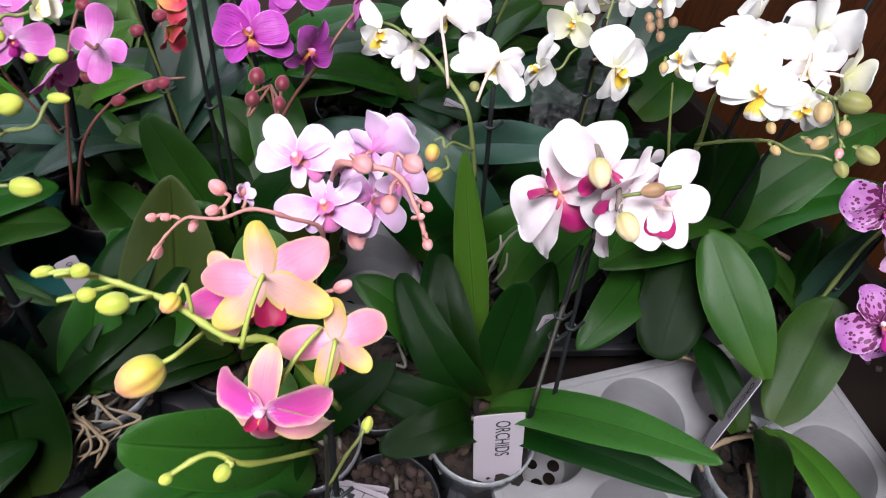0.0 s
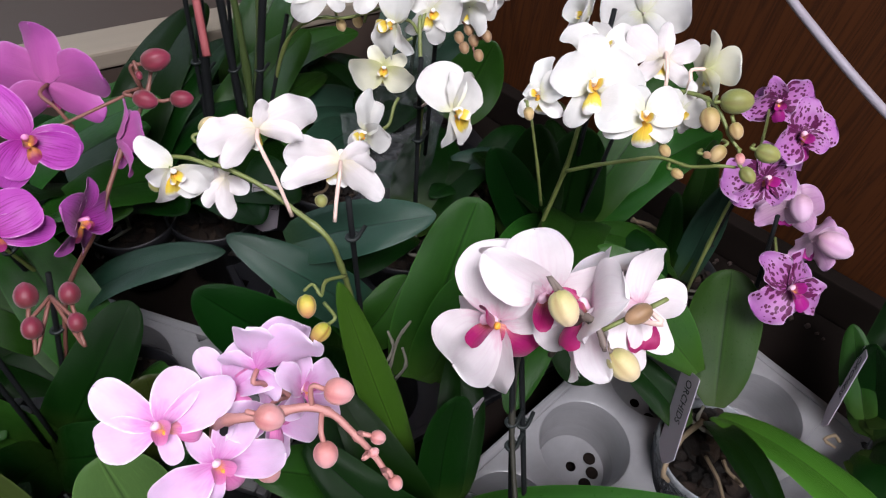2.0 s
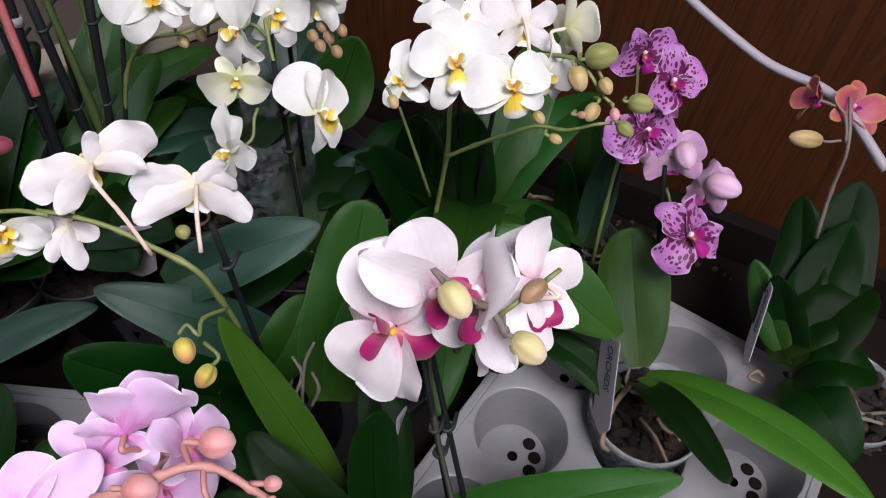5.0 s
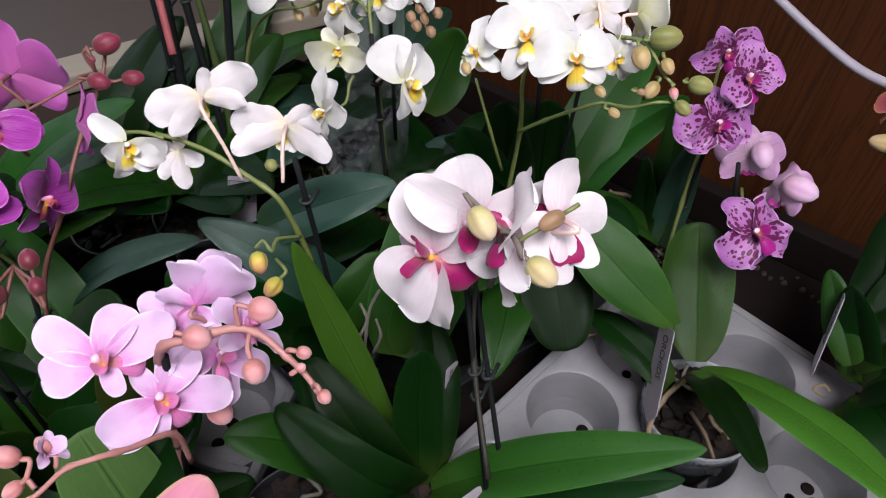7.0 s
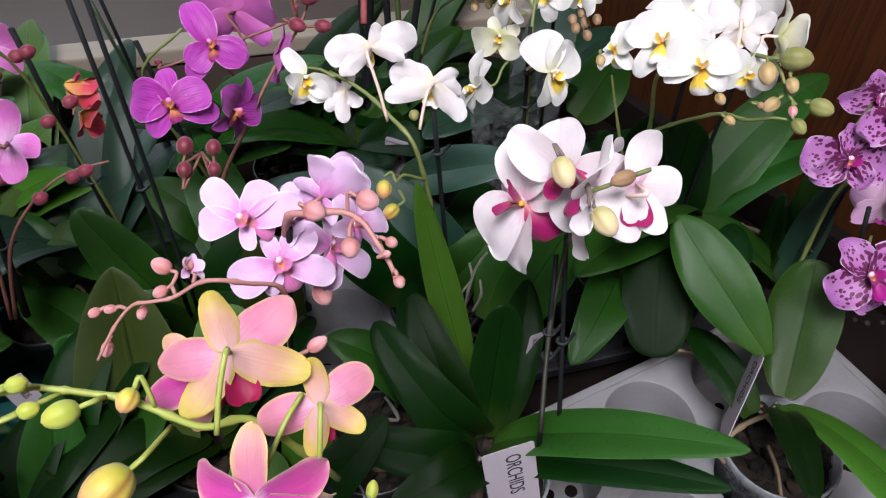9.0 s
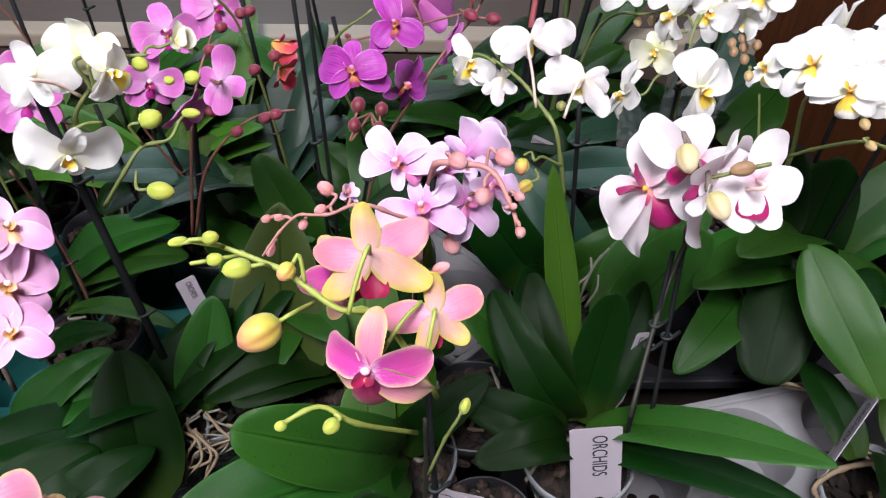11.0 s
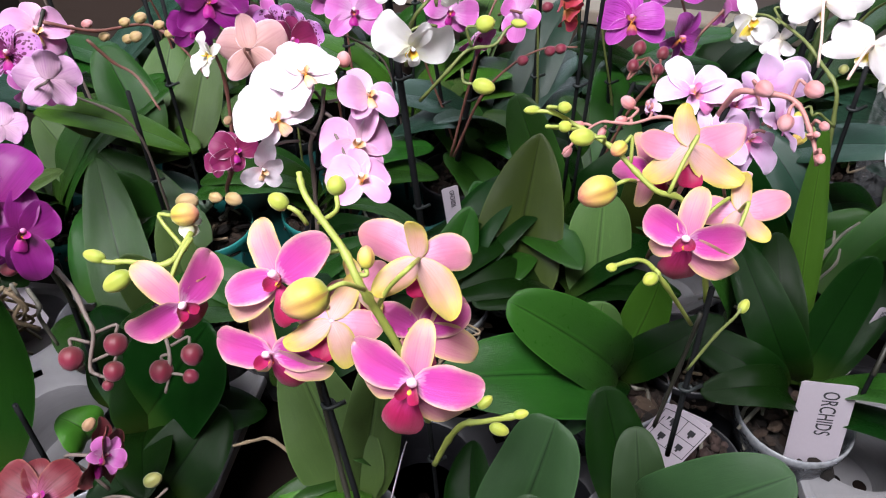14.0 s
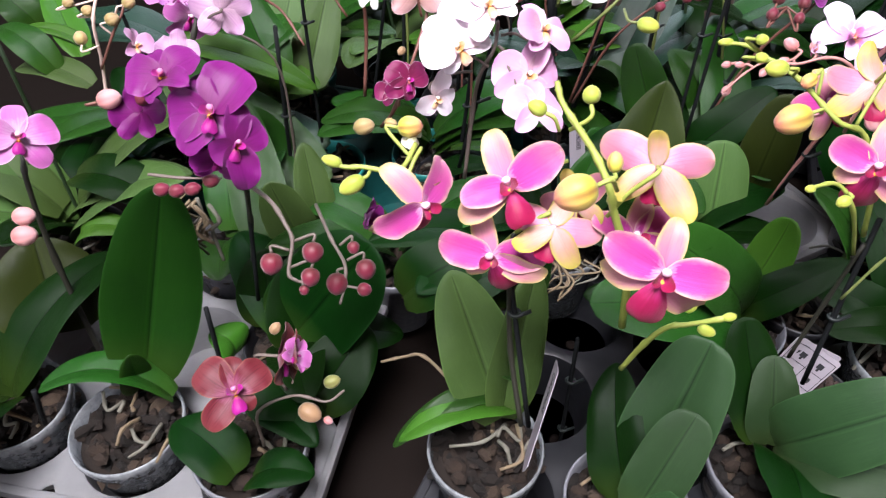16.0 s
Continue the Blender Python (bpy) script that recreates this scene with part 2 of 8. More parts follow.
WHITE = (0.82, 0.80, 0.805)
PETALS = {
    "blush": petal_material("blush_pink_white_petal", [(0, (0.8, 0.6, 0.66)), (0.25, (0.84, 0.74, 0.81)), (1, (0.86, 0.81, 0.85))], (0.84, 0.7, 0.8), 0.85, (0.8, 0.6, 0.74), 0.2),
    "starwhite": petal_material("pinkish_white_petal", [(0, (0.82, 0.76, 0.6)), (0.2, (0.85, 0.8, 0.8)), (1, (0.86, 0.83, 0.85))], vein=(0.8, 0.7, 0.76), vein_amount=0.35, translucent=0.5),
    "white": petal_material("white_petal", [(0, (0.78, 0.78, 0.56)), (0.16, (0.85, 0.835, 0.81)), (1, WHITE)], translucent=0.5),
    "cream": petal_material("cream_petal", [(0, (0.75, 0.76, 0.38)), (0.3, (0.83, 0.81, 0.66)), (1, (0.84, 0.83, 0.76))], translucent=0.45),
    "whitepink": petal_material("blush_white_petal", [(0, (0.75, 0.42, 0.56)), (0.14, (0.84, 0.76, 0.79)), (1, (0.85, 0.81, 0.83))], vein=(0.78, 0.66, 0.72), vein_amount=0.5, translucent=0.4),
    "pink": petal_material("pale_pink_petal", [(0, (0.58, 0.14, 0.46)), (0.3, (0.66, 0.42, 0.66)), (1, (0.74, 0.6, 0.77))], (0.8, 0.72, 0.82), 0.8, (0.76, 0.42, 0.64), 0.25),
    "palepink": petal_material("soft_pink_petal", [(0, (0.78, 0.5, 0.6)), (0.3, (0.70, 0.36, 0.60)), (1, (0.70, 0.38, 0.63))], (0.77, 0.55, 0.72), 0.8, (0.64, 0.27, 0.54), 0.25),
    "peach": petal_material("pink_petal_with_cream_edge", [(0, (0.68, 0.45, 0.61)), (0.1, (0.47, 0.045, 0.3)), (0.4, (0.47, 0.045, 0.26)), (0.72, (0.51, 0.1, 0.28)), (1, (0.58, 0.26, 0.34))], (0.64, 0.42, 0.32), 0.6, (0.38, 0.025, 0.2), 0.35, translucent=0.2),
    "peachback": petal_material("dull_pink_petal_back", [(0, (0.62, 0.34, 0.46)), (0.3, (0.52, 0.17, 0.28)), (0.7, (0.53, 0.2, 0.27)), (1, (0.55, 0.28, 0.24))], (0.54, 0.41, 0.17), 0.74, (0.44, 0.1, 0.2), 0.3, translucent=0.2),
    "peachsepal": petal_material("peach_sepal_with_pink_streaks", [(0, (0.56, 0.15, 0.34)), (0.3, (0.53, 0.19, 0.27)), (0.7, (0.55, 0.29, 0.24)), (1, (0.55, 0.4, 0.13))], (0.58, 0.46, 0.16), 0.56, (0.47, 0.1, 0.22), 0.35, None, 0.55, 15.0, translucent=0.2),
    "peachsepalback": petal_material("yellow_sepal_back", [(0, (0.56, 0.34, 0.34)), (0.35, (0.48, 0.26, 0.19)), (0.65, (0.48, 0.35, 0.1)), (1, (0.46, 0.39, 0.03))], (0.48, 0.4, 0.06), 0.5, (0.44, 0.18, 0.14), 0.35, None, 0.55, 13.0, translucent=0.2),
    "magenta": petal_material("veined_magenta_petal", [(0, (0.3, 0.012, 0.23)), (0.3, (0.4, 0.04, 0.38)), (1, (0.47, 0.08, 0.45))], (0.66, 0.3, 0.64), 0.9, (0.22, 0.003, 0.18), 0.95, None, 0.55, 21.0),
    "magentaback": petal_material("magenta_petal_back", [(0, (0.4, 0.09, 0.29)), (1, (0.4, 0.075, 0.36))], (0.52, 0.2, 0.49), 0.86, (0.4, 0.05, 0.3), 0.3),
    "purple": petal_material("deep_purple_petal", [(0, (0.15, 0.002, 0.1)), (0.4, (0.18, 0.003, 0.15)), (1, (0.21, 0.006, 0.18))], (0.25, 0.025, 0.23), 0.85, (0.12, 0.0, 0.09), 0.6),
    "violet": petal_material("violet_pink_petal", [(0, (0.62, 0.4, 0.6)), (0.4, (0.56, 0.14, 0.46)), (1, (0.64, 0.2, 0.54))], (0.72, 0.4, 0.64), 0.8, (0.45, 0.04, 0.36), 0.3),
    "spotted": petal_material("spotted_lilac_petal", [(0, (0.44, 0.13, 0.4)), (0.5, (0.46, 0.19, 0.46)), (1, (0.37, 0.1, 0.4))], (0.58, 0.38, 0.6), 0.74, (0.36, 0.04, 0.34), 0.3, (0.1, 0.002, 0.055), 0.66),
    "lilacback": petal_material("lilac_petal_back", [(0, (0.56, 0.36, 0.46)), (1, (0.5, 0.26, 0.48))], (0.6, 0.42, 0.6), 0.8, (0.36, 0.12, 0.34), 0.5),
    "darkspot": petal_material("maroon_petal_with_pale_edge", [(0, (0.2, 0.01, 0.06)), (1, (0.2, 0.006, 0.09))], (0.62, 0.42, 0.56), 0.88, (0.1, 0.0, 0.03), 0.5),
    "maroon": petal_material("brick_red_petal", [(0, (0.34, 0.08, 0.18)), (0.25, (0.15, 0.012, 0.026)), (1, (0.17, 0.024, 0.028))], (0.27, 0.09, 0.065), 0.84, (0.075, 0.002, 0.008), 0.75, None, 0.55, 15.0),
    "buffback": petal_material("buff_pink_petal_back", [(0, (0.46, 0.26, 0.22)), (1, (0.52, 0.3, 0.32))], (0.7, 0.56, 0.6), 0.8, (0.34, 0.12, 0.16), 0.4),
    "orange": petal_material("rose_petal_with_orange_edge", [(0, (0.46, 0.1, 0.2)), (0.5, (0.4, 0.07, 0.1)), (1, (0.42, 0.14, 0.07))], (0.48, 0.24, 0.07), 0.6, (0.26, 0.02, 0.06), 0.4),
    "scarlet": petal_material("scarlet_petal", [(0, (0.5, 0.3, 0.04)), (0.4, (0.5, 0.04, 0.06)), (1, (0.42, 0.02, 0.1))], (0.6, 0.2, 0.06), 0.8),
    "lipmagenta": petal_material("magenta_lip", [(0, (0.6, 0.3, 0.16)), (0.22, (0.46, 0.06, 0.16)), (0.42, (0.34, 0.005, 0.12)), (1, (0.3, 0.003, 0.085))], None, 0.7, (0.2, 0.0, 0.04), 0.5),
    "lipred": petal_material("crimson_lip", [(0, (0.6, 0.2, 0.36)), (0.15, (0.44, 0.02, 0.15)), (0.4, (0.34, 0.004, 0.07)), (1, (0.32, 0.003, 0.05))], None, 0.7, (0.2, 0.0, 0.03), 0.45),
    "lipyellow": petal_material("white_lip_with_yellow", [(0, (0.62, 0.24, 0.02)), (0.2, (0.78, 0.5, 0.03)), (0.5, (0.8, 0.66, 0.1)), (0.68, WHITE), (1, WHITE)], None, 0.7, (0.5, 0.1, 0.02), 0.25),
    "lippink": petal_material("pink_lip", [(0, (0.78, 0.42, 0.1)), (0.3, (0.72, 0.2, 0.48)), (1, (0.74, 0.3, 0.58))], None, 0.7, (0.5, 0.05, 0.3), 0.4),
    "lippeach": petal_material("pale_lip_with_orange", [(0, (0.76, 0.4, 0.06)), (0.5, (0.8, 0.52, 0.3)), (1, (0.82, 0.6, 0.6))], None, 0.7, (0.6, 0.15, 0.1), 0.4),
    "lipdusk": petal_material("dusky_lip_with_orange", [(0, (0.7, 0.4, 0.12)), (0.35, (0.62, 0.2, 0.06)), (0.6, (0.3, 0.02, 0.12)), (1, (0.4, 0.03, 0.26))], None, 0.7, (0.2, 0.0, 0.06), 0.5),
    "lippurple": petal_material("purple_lip", [(0, (0.6, 0.3, 0.1)), (0.3, (0.36, 0.005, 0.2)), (1, (0.42, 0.01, 0.28))], None, 0.7, (0.2, 0.0, 0.1), 0.4),
}
COLUMN = {
    "white": plain("white_column", (0.8, 0.74, 0.7), (0.84, 0.8, 0.78), 300, 0.4),
    "pink": plain("pink_column", (0.76, 0.42, 0.58), (0.82, 0.6, 0.7), 300, 0.4),
    "purple": plain("purple_column", (0.56, 0.12, 0.36), (0.66, 0.3, 0.5), 300, 0.4),
}
CALLUS = plain("orange_callus", (0.7, 0.2, 0.02), (0.75, 0.4, 0.04), 400, 0.4)
LEAVES = {
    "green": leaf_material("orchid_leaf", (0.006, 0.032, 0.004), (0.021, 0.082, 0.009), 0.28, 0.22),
    # near-black copy of the green leaf: shade inside the foliage put into the colour
    "dark": leaf_material("shaded_orchid_leaf", (0.0014, 0.0085, 0.0013), (0.005, 0.026, 0.003), 0.28, 0.1),
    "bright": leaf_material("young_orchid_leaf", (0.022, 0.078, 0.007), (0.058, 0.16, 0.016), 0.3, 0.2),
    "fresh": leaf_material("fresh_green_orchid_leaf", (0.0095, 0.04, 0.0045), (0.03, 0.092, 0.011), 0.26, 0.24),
    # bluish tint is reflected window light put into the leaf colour
    "blue": leaf_material("sky_sheen_orchid_leaf", (0.006, 0.026, 0.015), (0.019, 0.055, 0.034), 0.3, 0.4),
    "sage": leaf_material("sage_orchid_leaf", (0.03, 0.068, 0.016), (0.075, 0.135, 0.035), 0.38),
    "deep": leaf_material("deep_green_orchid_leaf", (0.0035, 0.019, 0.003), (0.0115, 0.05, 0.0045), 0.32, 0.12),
    # greyed green: soft window sheen mixed into the base colour
    "greysheen": leaf_material("grey_sheen_orchid_leaf", (0.011, 0.031, 0.011), (0.032, 0.070, 0.024), 0.36, 0.25),
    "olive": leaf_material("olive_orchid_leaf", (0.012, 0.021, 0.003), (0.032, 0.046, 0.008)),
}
LEAF_BACK = leaf_material("leaf_underside", (0.014, 0.042, 0.008), (0.036, 0.082, 0.016), 0.3)
STEMS = {
    "green": plain("green_flower_stem", (0.09, 0.12, 0.03), (0.17, 0.19, 0.06), 120, 0.4),
    "cane": plain("olive_cane", (0.02, 0.034, 0.008), (0.05, 0.075, 0.018), 90, 0.45),
    "lime": plain("lime_flower_stem", (0.21, 0.26, 0.045), (0.33, 0.37, 0.08), 120, 0.4),
    "brown": plain("reddish_brown_stem", (0.1, 0.035, 0.03), (0.2, 0.08, 0.06), 150, 0.45),
    "rose": plain("rosy_stem", (0.3, 0.12, 0.11), (0.42, 0.2, 0.18), 150, 0.45),
    "dark": plain("dark_stem", (0.009, 0.009, 0.006), (0.024, 0.022, 0.014), 120, 0.5),
    "grey": plain("grey_brown_stem", (0.08, 0.06, 0.052), (0.16, 0.12, 0.105), 150, 0.5),
    "palepink": plain("pale_pink_flower_stalk", (0.62, 0.42, 0.38), (0.72, 0.55, 0.48), 150, 0.45),
}
BUDS = {
    "lilac": petal_material("lilac_bud_skin", [(0, (0.42, 0.24, 0.3)), (0.5, (0.6, 0.38, 0.54)), (1, (0.64, 0.44, 0.6))], None, 0.7, (0.42, 0.18, 0.36), 0.5, lines=3.0, seams=True, translucent=0.1),
    "yellow": petal_material("yellow_bud_skin", [(0, (0.3, 0.33, 0.03)), (0.35, (0.56, 0.44, 0.07)), (0.75, (0.62, 0.34, 0.12)), (1, (0.5, 0.16, 0.12))], None, 0.7, (0.26, 0.12, 0.03), 0.9, lines=3.0, seams=True, translucent=0.1),
    "lime": petal_material("lime_bud_skin", [(0, (0.27, 0.34, 0.045)), (1, (0.43, 0.45, 0.065))], None, 0.7, (0.3, 0.34, 0.04), 0.4, lines=3.0, seams=True, translucent=0.1),
    "pink": petal_material("pink_bud_skin", [(0, (0.38, 0.13, 0.11)), (0.5, (0.55, 0.24, 0.24)), (1, (0.6, 0.32, 0.34))], None, 0.7, (0.38, 0.1, 0.12), 0.5, lines=3.0, seams=True, translucent=0.1),
    "red": petal_material("crimson_bud_skin", [(0, (0.09, 0.02, 0.018)), (0.5, (0.15, 0.011, 0.028)), (1, (0.17, 0.018, 0.045))], None, 0.7, (0.1, 0.01, 0.02), 0.6, lines=3.0, seams=True, translucent=0.05),
    "tan": petal_material("tan_bud_skin", [(0, (0.22, 0.18, 0.05)), (0.5, (0.4, 0.28, 0.12)), (1, (0.44, 0.31, 0.17))], None, 0.7, (0.24, 0.12, 0.05), 0.6, lines=3.0, seams=True, translucent=0.08),
    "cream": petal_material("cream_bud_skin", [(0, (0.36, 0.33, 0.12)), (0.6, (0.58, 0.47, 0.27)), (1, (0.62, 0.5, 0.34))], None, 0.7, (0.34, 0.22, 0.1), 0.6, lines=3.0, seams=True, translucent=0.1),
    "brown": petal_material("brown_bud_skin", [(0, (0.2, 0.12, 0.06)), (1, (0.34, 0.2, 0.11))], None, 0.7, (0.14, 0.06, 0.03), 0.4, lines=3.0, seams=True, translucent=0.05),
    "olive": petal_material("olive_bud_skin", [(0, (0.14, 0.16, 0.04)), (1, (0.26, 0.25, 0.08))], None, 0.7, (0.13, 0.1, 0.03), 0.6, lines=3.0, seams=True, translucent=0.05),
}
STAKE = plain("black_stake_plastic", (0.005, 0.0055, 0.006), (0.011, 0.012, 0.013), 200, 0.55, specular=0.1)
STAKE_GREEN = plain("dark_green_cane", (0.006, 0.014, 0.006), (0.016, 0.034, 0.010), 200, 0.4)
ROOT = plain("silvery_aerial_root", (0.075, 0.072, 0.056), (0.2, 0.185, 0.15), 90, 0.7, relief=0.4)
ROOT_TAN = plain("dry_tan_root", (0.1, 0.07, 0.04), (0.25, 0.185, 0.115), 90, 0.7, relief=0.4)
BARK = chip_material("bark_chips", [(0, (0.004, 0.003, 0.0022)), (0.45, (0.014, 0.008, 0.0055)), (0.8, (0.036, 0.02, 0.012)), (1, (0.085, 0.055, 0.035))], 60, 0.75)
PEBBLE = plain("clay_pebbles", (0.016, 0.008, 0.006), (0.045, 0.024, 0.019), 80, 0.8, relief=0.5)
POT = {
    "clear": clear_plastic("cloudy_clear_plastic", (0.5, 0.52, 0.55), 0.6),
    "grey": clear_plastic("smoky_plastic", (0.24, 0.24, 0.27), 0.25),
    "black": plain("black_pot_plastic", (0.010, 0.010, 0.012), (0.022, 0.022, 0.026), 120, 0.35),
    "teal": plain("teal_pot_plastic", (0.01, 0.13, 0.12), (0.02, 0.2, 0.18), 120, 0.35),
}
TRAY = plain("white_tray_plastic", (0.13, 0.127, 0.133), (0.215, 0.21, 0.22), 30, 0.25, relief=0.08)
TRAY_SHADE = plain("shade_black_tray_plastic", (0.008, 0.008, 0.010), (0.02, 0.02, 0.024), 30, 0.35, relief=0.08)
TRAY_TEAL = plain("teal_crate_plastic", (0.003, 0.035, 0.034), (0.007, 0.065, 0.06), 30, 0.35, relief=0.08)
LABEL = plain("white_label_plastic", (0.46, 0.41, 0.46), (0.54, 0.49, 0.54), 200, 0.3, relief=0.05, translucent=0.42)
INK = plain("black_print", (0.012, 0.012, 0.014), (0.025, 0.025, 0.03), 200, 0.5)
CLIP = plain("dark_plastic_clip", (0.006, 0.008, 0.008), (0.013, 0.017, 0.017), 200, 0.4, specular=0.3)
TABLE = plain("dark_bench_top", (0.005, 0.0036, 0.0032), (0.012, 0.008, 0.0065), 25, 0.7, specular=0.06)
WALLWOOD = wood_material("varnished_brown_panel", (0.011, 0.0027, 0.0008), (0.058, 0.0172, 0.0042), 1.1, 0.5, (26, 26, 1.0))
LEDGE_TOP = plain("cream_painted_board", (0.17, 0.14, 0.108), (0.24, 0.2, 0.155), 20, 0.55)
LEDGE_FACE = plain("grey_brown_board", (0.032, 0.0195, 0.0145), (0.05, 0.0325, 0.025), 20, 0.6)
PLASTER = plain("dull_plaster", (0.055, 0.042, 0.033), (0.09, 0.07, 0.056), 8, 0.8, relief=0.3)
FLOOR = plain("grey_floor_tile", (0.14, 0.13, 0.12), (0.22, 0.21, 0.2), 6, 0.5)
CABLE = plain("milky_plastic_tube", (0.22, 0.195, 0.225), (0.3, 0.265, 0.305), 60, 0.4, specular=0.4)
FILM = clear_plastic("clear_wrapping_film", (0.9, 0.92, 0.95), 0.9, 0.08)
RIBBON = plain("red_ribbon", (0.17, 0.02, 0.03), (0.3, 0.1, 0.1), 45, 0.5, specular=0.2)


# ---- meshes ----
def mesh_from(name, verts, faces, mats, uvs=None, slots=None, smooth=True):
    me = bpy.data.meshes.new(name)
    me.from_pydata(verts, [], faces)
    for m in mats:
        me.materials.append(m)
    if uvs is not None:
        layer = me.uv_layers.new(name="UVMap")
        for loop in me.loops:
            layer.data[loop.index].uv = uvs[loop.vertex_index]
    if slots is not None:
        for p, s in zip(me.polygons, slots):
            p.material_index = s
    if smooth:
        for p in me.polygons:
            p.use_smooth = True
    if slots is not None:
        sides = {}
        for p in me.polygons:
            for key in p.edge_keys:
                sides.setdefault(key, set()).add(p.material_index)
        for e in me.edges:
            e.use_edge_sharp = len(sides.get(e.key, ())) > 1
    me.update()
    return me


def shell(name, nu, nv, surface, normal_offset, mats):
    """A thin closed blade: surface(u, s) and normal_offset(u, s) give its middle and half thickness; s runs -1..1."""
    verts, uvs, faces, slots = [], [], [], []
    front, back = {}, {}
    for i in range(nu + 1):
        for j in range(nv + 1):
            u, s = i / nu, -1 + 2 * j / nv
            p, h = surface(u, s), normal_offset(u, s)
            edge = i in (0, nu) or j in (0, nv)
            front[i, j] = len(verts)
            verts.append(p if edge else p + h)
            uvs.append((u, (s + 1) / 2))
            if edge:
                back[i, j] = front[i, j]
            else:
                back[i, j] = len(verts)
                verts.append(p - h)
                uvs.append((u, (s + 1) / 2))
    for i in range(nu):
        for j in range(nv):
            faces.append((front[i, j], front[i, j + 1], front[i + 1, j + 1], front[i + 1, j]))
            slots.append(0)
            faces.append((back[i, j], back[i + 1, j], back[i + 1, j + 1], back[i, j + 1]))
            slots.append(1)
    me = mesh_from(name, verts, faces, mats, uvs, slots)
    across = me.attributes.new("across", "FLOAT", "POINT")
    for k, (_, v) in enumerate(uvs):
        across.data[k].value = 2 * v - 1
    return me


def outline(u, a, b):
    """Half width along a petal, 1 at its widest; a shapes the base and b the tip."""
    top = a / (a + b)
    return max(0.0, u) ** a * max(0.0, 1 - u) ** b / (top ** a * (1 - top) ** b)


def petal_mesh(name, length, width, a, b, cup, curl, ruffle, mats, seed, nu=14, nv=10):
    """A thin petal along +Y that faces +Z: a shallow groove, a cupped base, a bent-back tip and a wavy edge."""
    rnd = random.Random(seed)
    ph, skew, twist = rnd.uniform(0, 6.28), rnd.uniform(-0.05, 0.05), rnd.uniform(-0.22, 0.22)
    notch = rnd.uniform(0.0, 0.05)

    def surface(u, s):
        uu = 0.015 + 0.985 * (1 - (1 - u) ** 1.7)
        w = width / 2 * max(outline(uu, a, b), 0.02)
        z = cup * s * s * w - curl * uu * uu * length - 0.5 * max(0.0, uu - 0.62) ** 2 * length
        z += 0.035 * length * math.sin(uu * 3.1) - 0.03 * width * math.exp(-(s / 0.16) ** 2) * (1 - uu)
        z += ruffle * length * abs(s) ** 2.5 * (0.3 + uu) * (math.sin(9 * uu * (1 if s > 0 else 1.25) + ph + 2 * s) + 0.5 * math.sin(17 * uu + 2 * ph))
        z += twist * s * w * uu
        y = length * uu * (1 - notch * math.exp(-(s / 0.3) ** 2) * uu ** 6)
        return Vector((w * s * (1 + 0.05 * math.sin(5 * uu + ph + s)) + skew * length * uu * uu, y, z))

    return shell(name, nu, nv, surface, lambda u, s: Vector((0, 0, 0.005)), mats)


def round_mesh(name, rings, segments, profile, mats, squash=1.0):
    """A turned solid along +Y; profile(u) gives radius and height."""
    verts, uvs, faces = [], [], []
    for i in range(rings + 1):
        r, y = profile(i / rings)
        for k in range(segments):
            a = 2 * math.pi * k / segments
            verts.append((r * math.cos(a), y, r * squash * math.sin(a)))
            uvs.append((i / rings, k / segments))
    for i in range(rings):
        for k in range(segments):
            n = (k + 1) % segments
            faces.append((i * segments + k, (i + 1) * segments + k, (i + 1) * segments + n, i * segments + n))
    faces.append(tuple(range(segments)))
    faces.append(tuple(reversed(range(rings * segments, (rings + 1) * segments))))
    return mesh_from(name, verts, faces, mats, uvs)


def tube_mesh(name, points, radii, mats, segments=7):
    """A round tube through points, with a radius at each one."""
    pts = [Vector(p) for p in points]
    verts, faces = [], []
    side = None
    for i, p in enumerate(pts):
        d = (pts[min(i + 1, len(pts) - 1)] - pts[max(i - 1, 0)]).normalized()
        side = d.orthogonal() if side is None else side - d * side.dot(d)
        side.normalize()
        other = d.cross(side)
        for k in range(segments):
            a = 2 * math.pi * k / segments
            verts.append(p + (side * math.cos(a) + other * math.sin(a)) * radii[i])
    for i in range(len(pts) - 1):
        for k in range(segments):
            n = (k + 1) % segments
            faces.append((i * segments + k, i * segments + n, (i + 1) * segments + n, (i + 1) * segments + k))
    faces.append(tuple(reversed(range(segments))))
    faces.append(tuple(range((len(pts) - 1) * segments, len(pts) * segments)))
    return mesh_from(name, verts, faces, mats)


def glide(points, steps=5):
    """A smooth line through the points."""
    p = [Vector(q) for q in points]
    if len(p) == 2:
        return [p[0].lerp(p[1], i / steps) for i in range(steps + 1)]
    p = [2 * p[0] - p[1]] + p + [2 * p[-1] - p[-2]]
    out = []
    for i in range(1, len(p) - 2):
        for k in range(steps):
            t = k / steps
            out.append(0.5 * (2 * p[i] + (p[i + 1] - p[i - 1]) * t + (2 * p[i - 1] - 5 * p[i] + 4 * p[i + 1] - p[i + 2]) * t * t
                              + (3 * p[i] - p[i - 1] - 3 * p[i + 1] + p[i + 2]) * t ** 3))
    return out + [p[-2]]


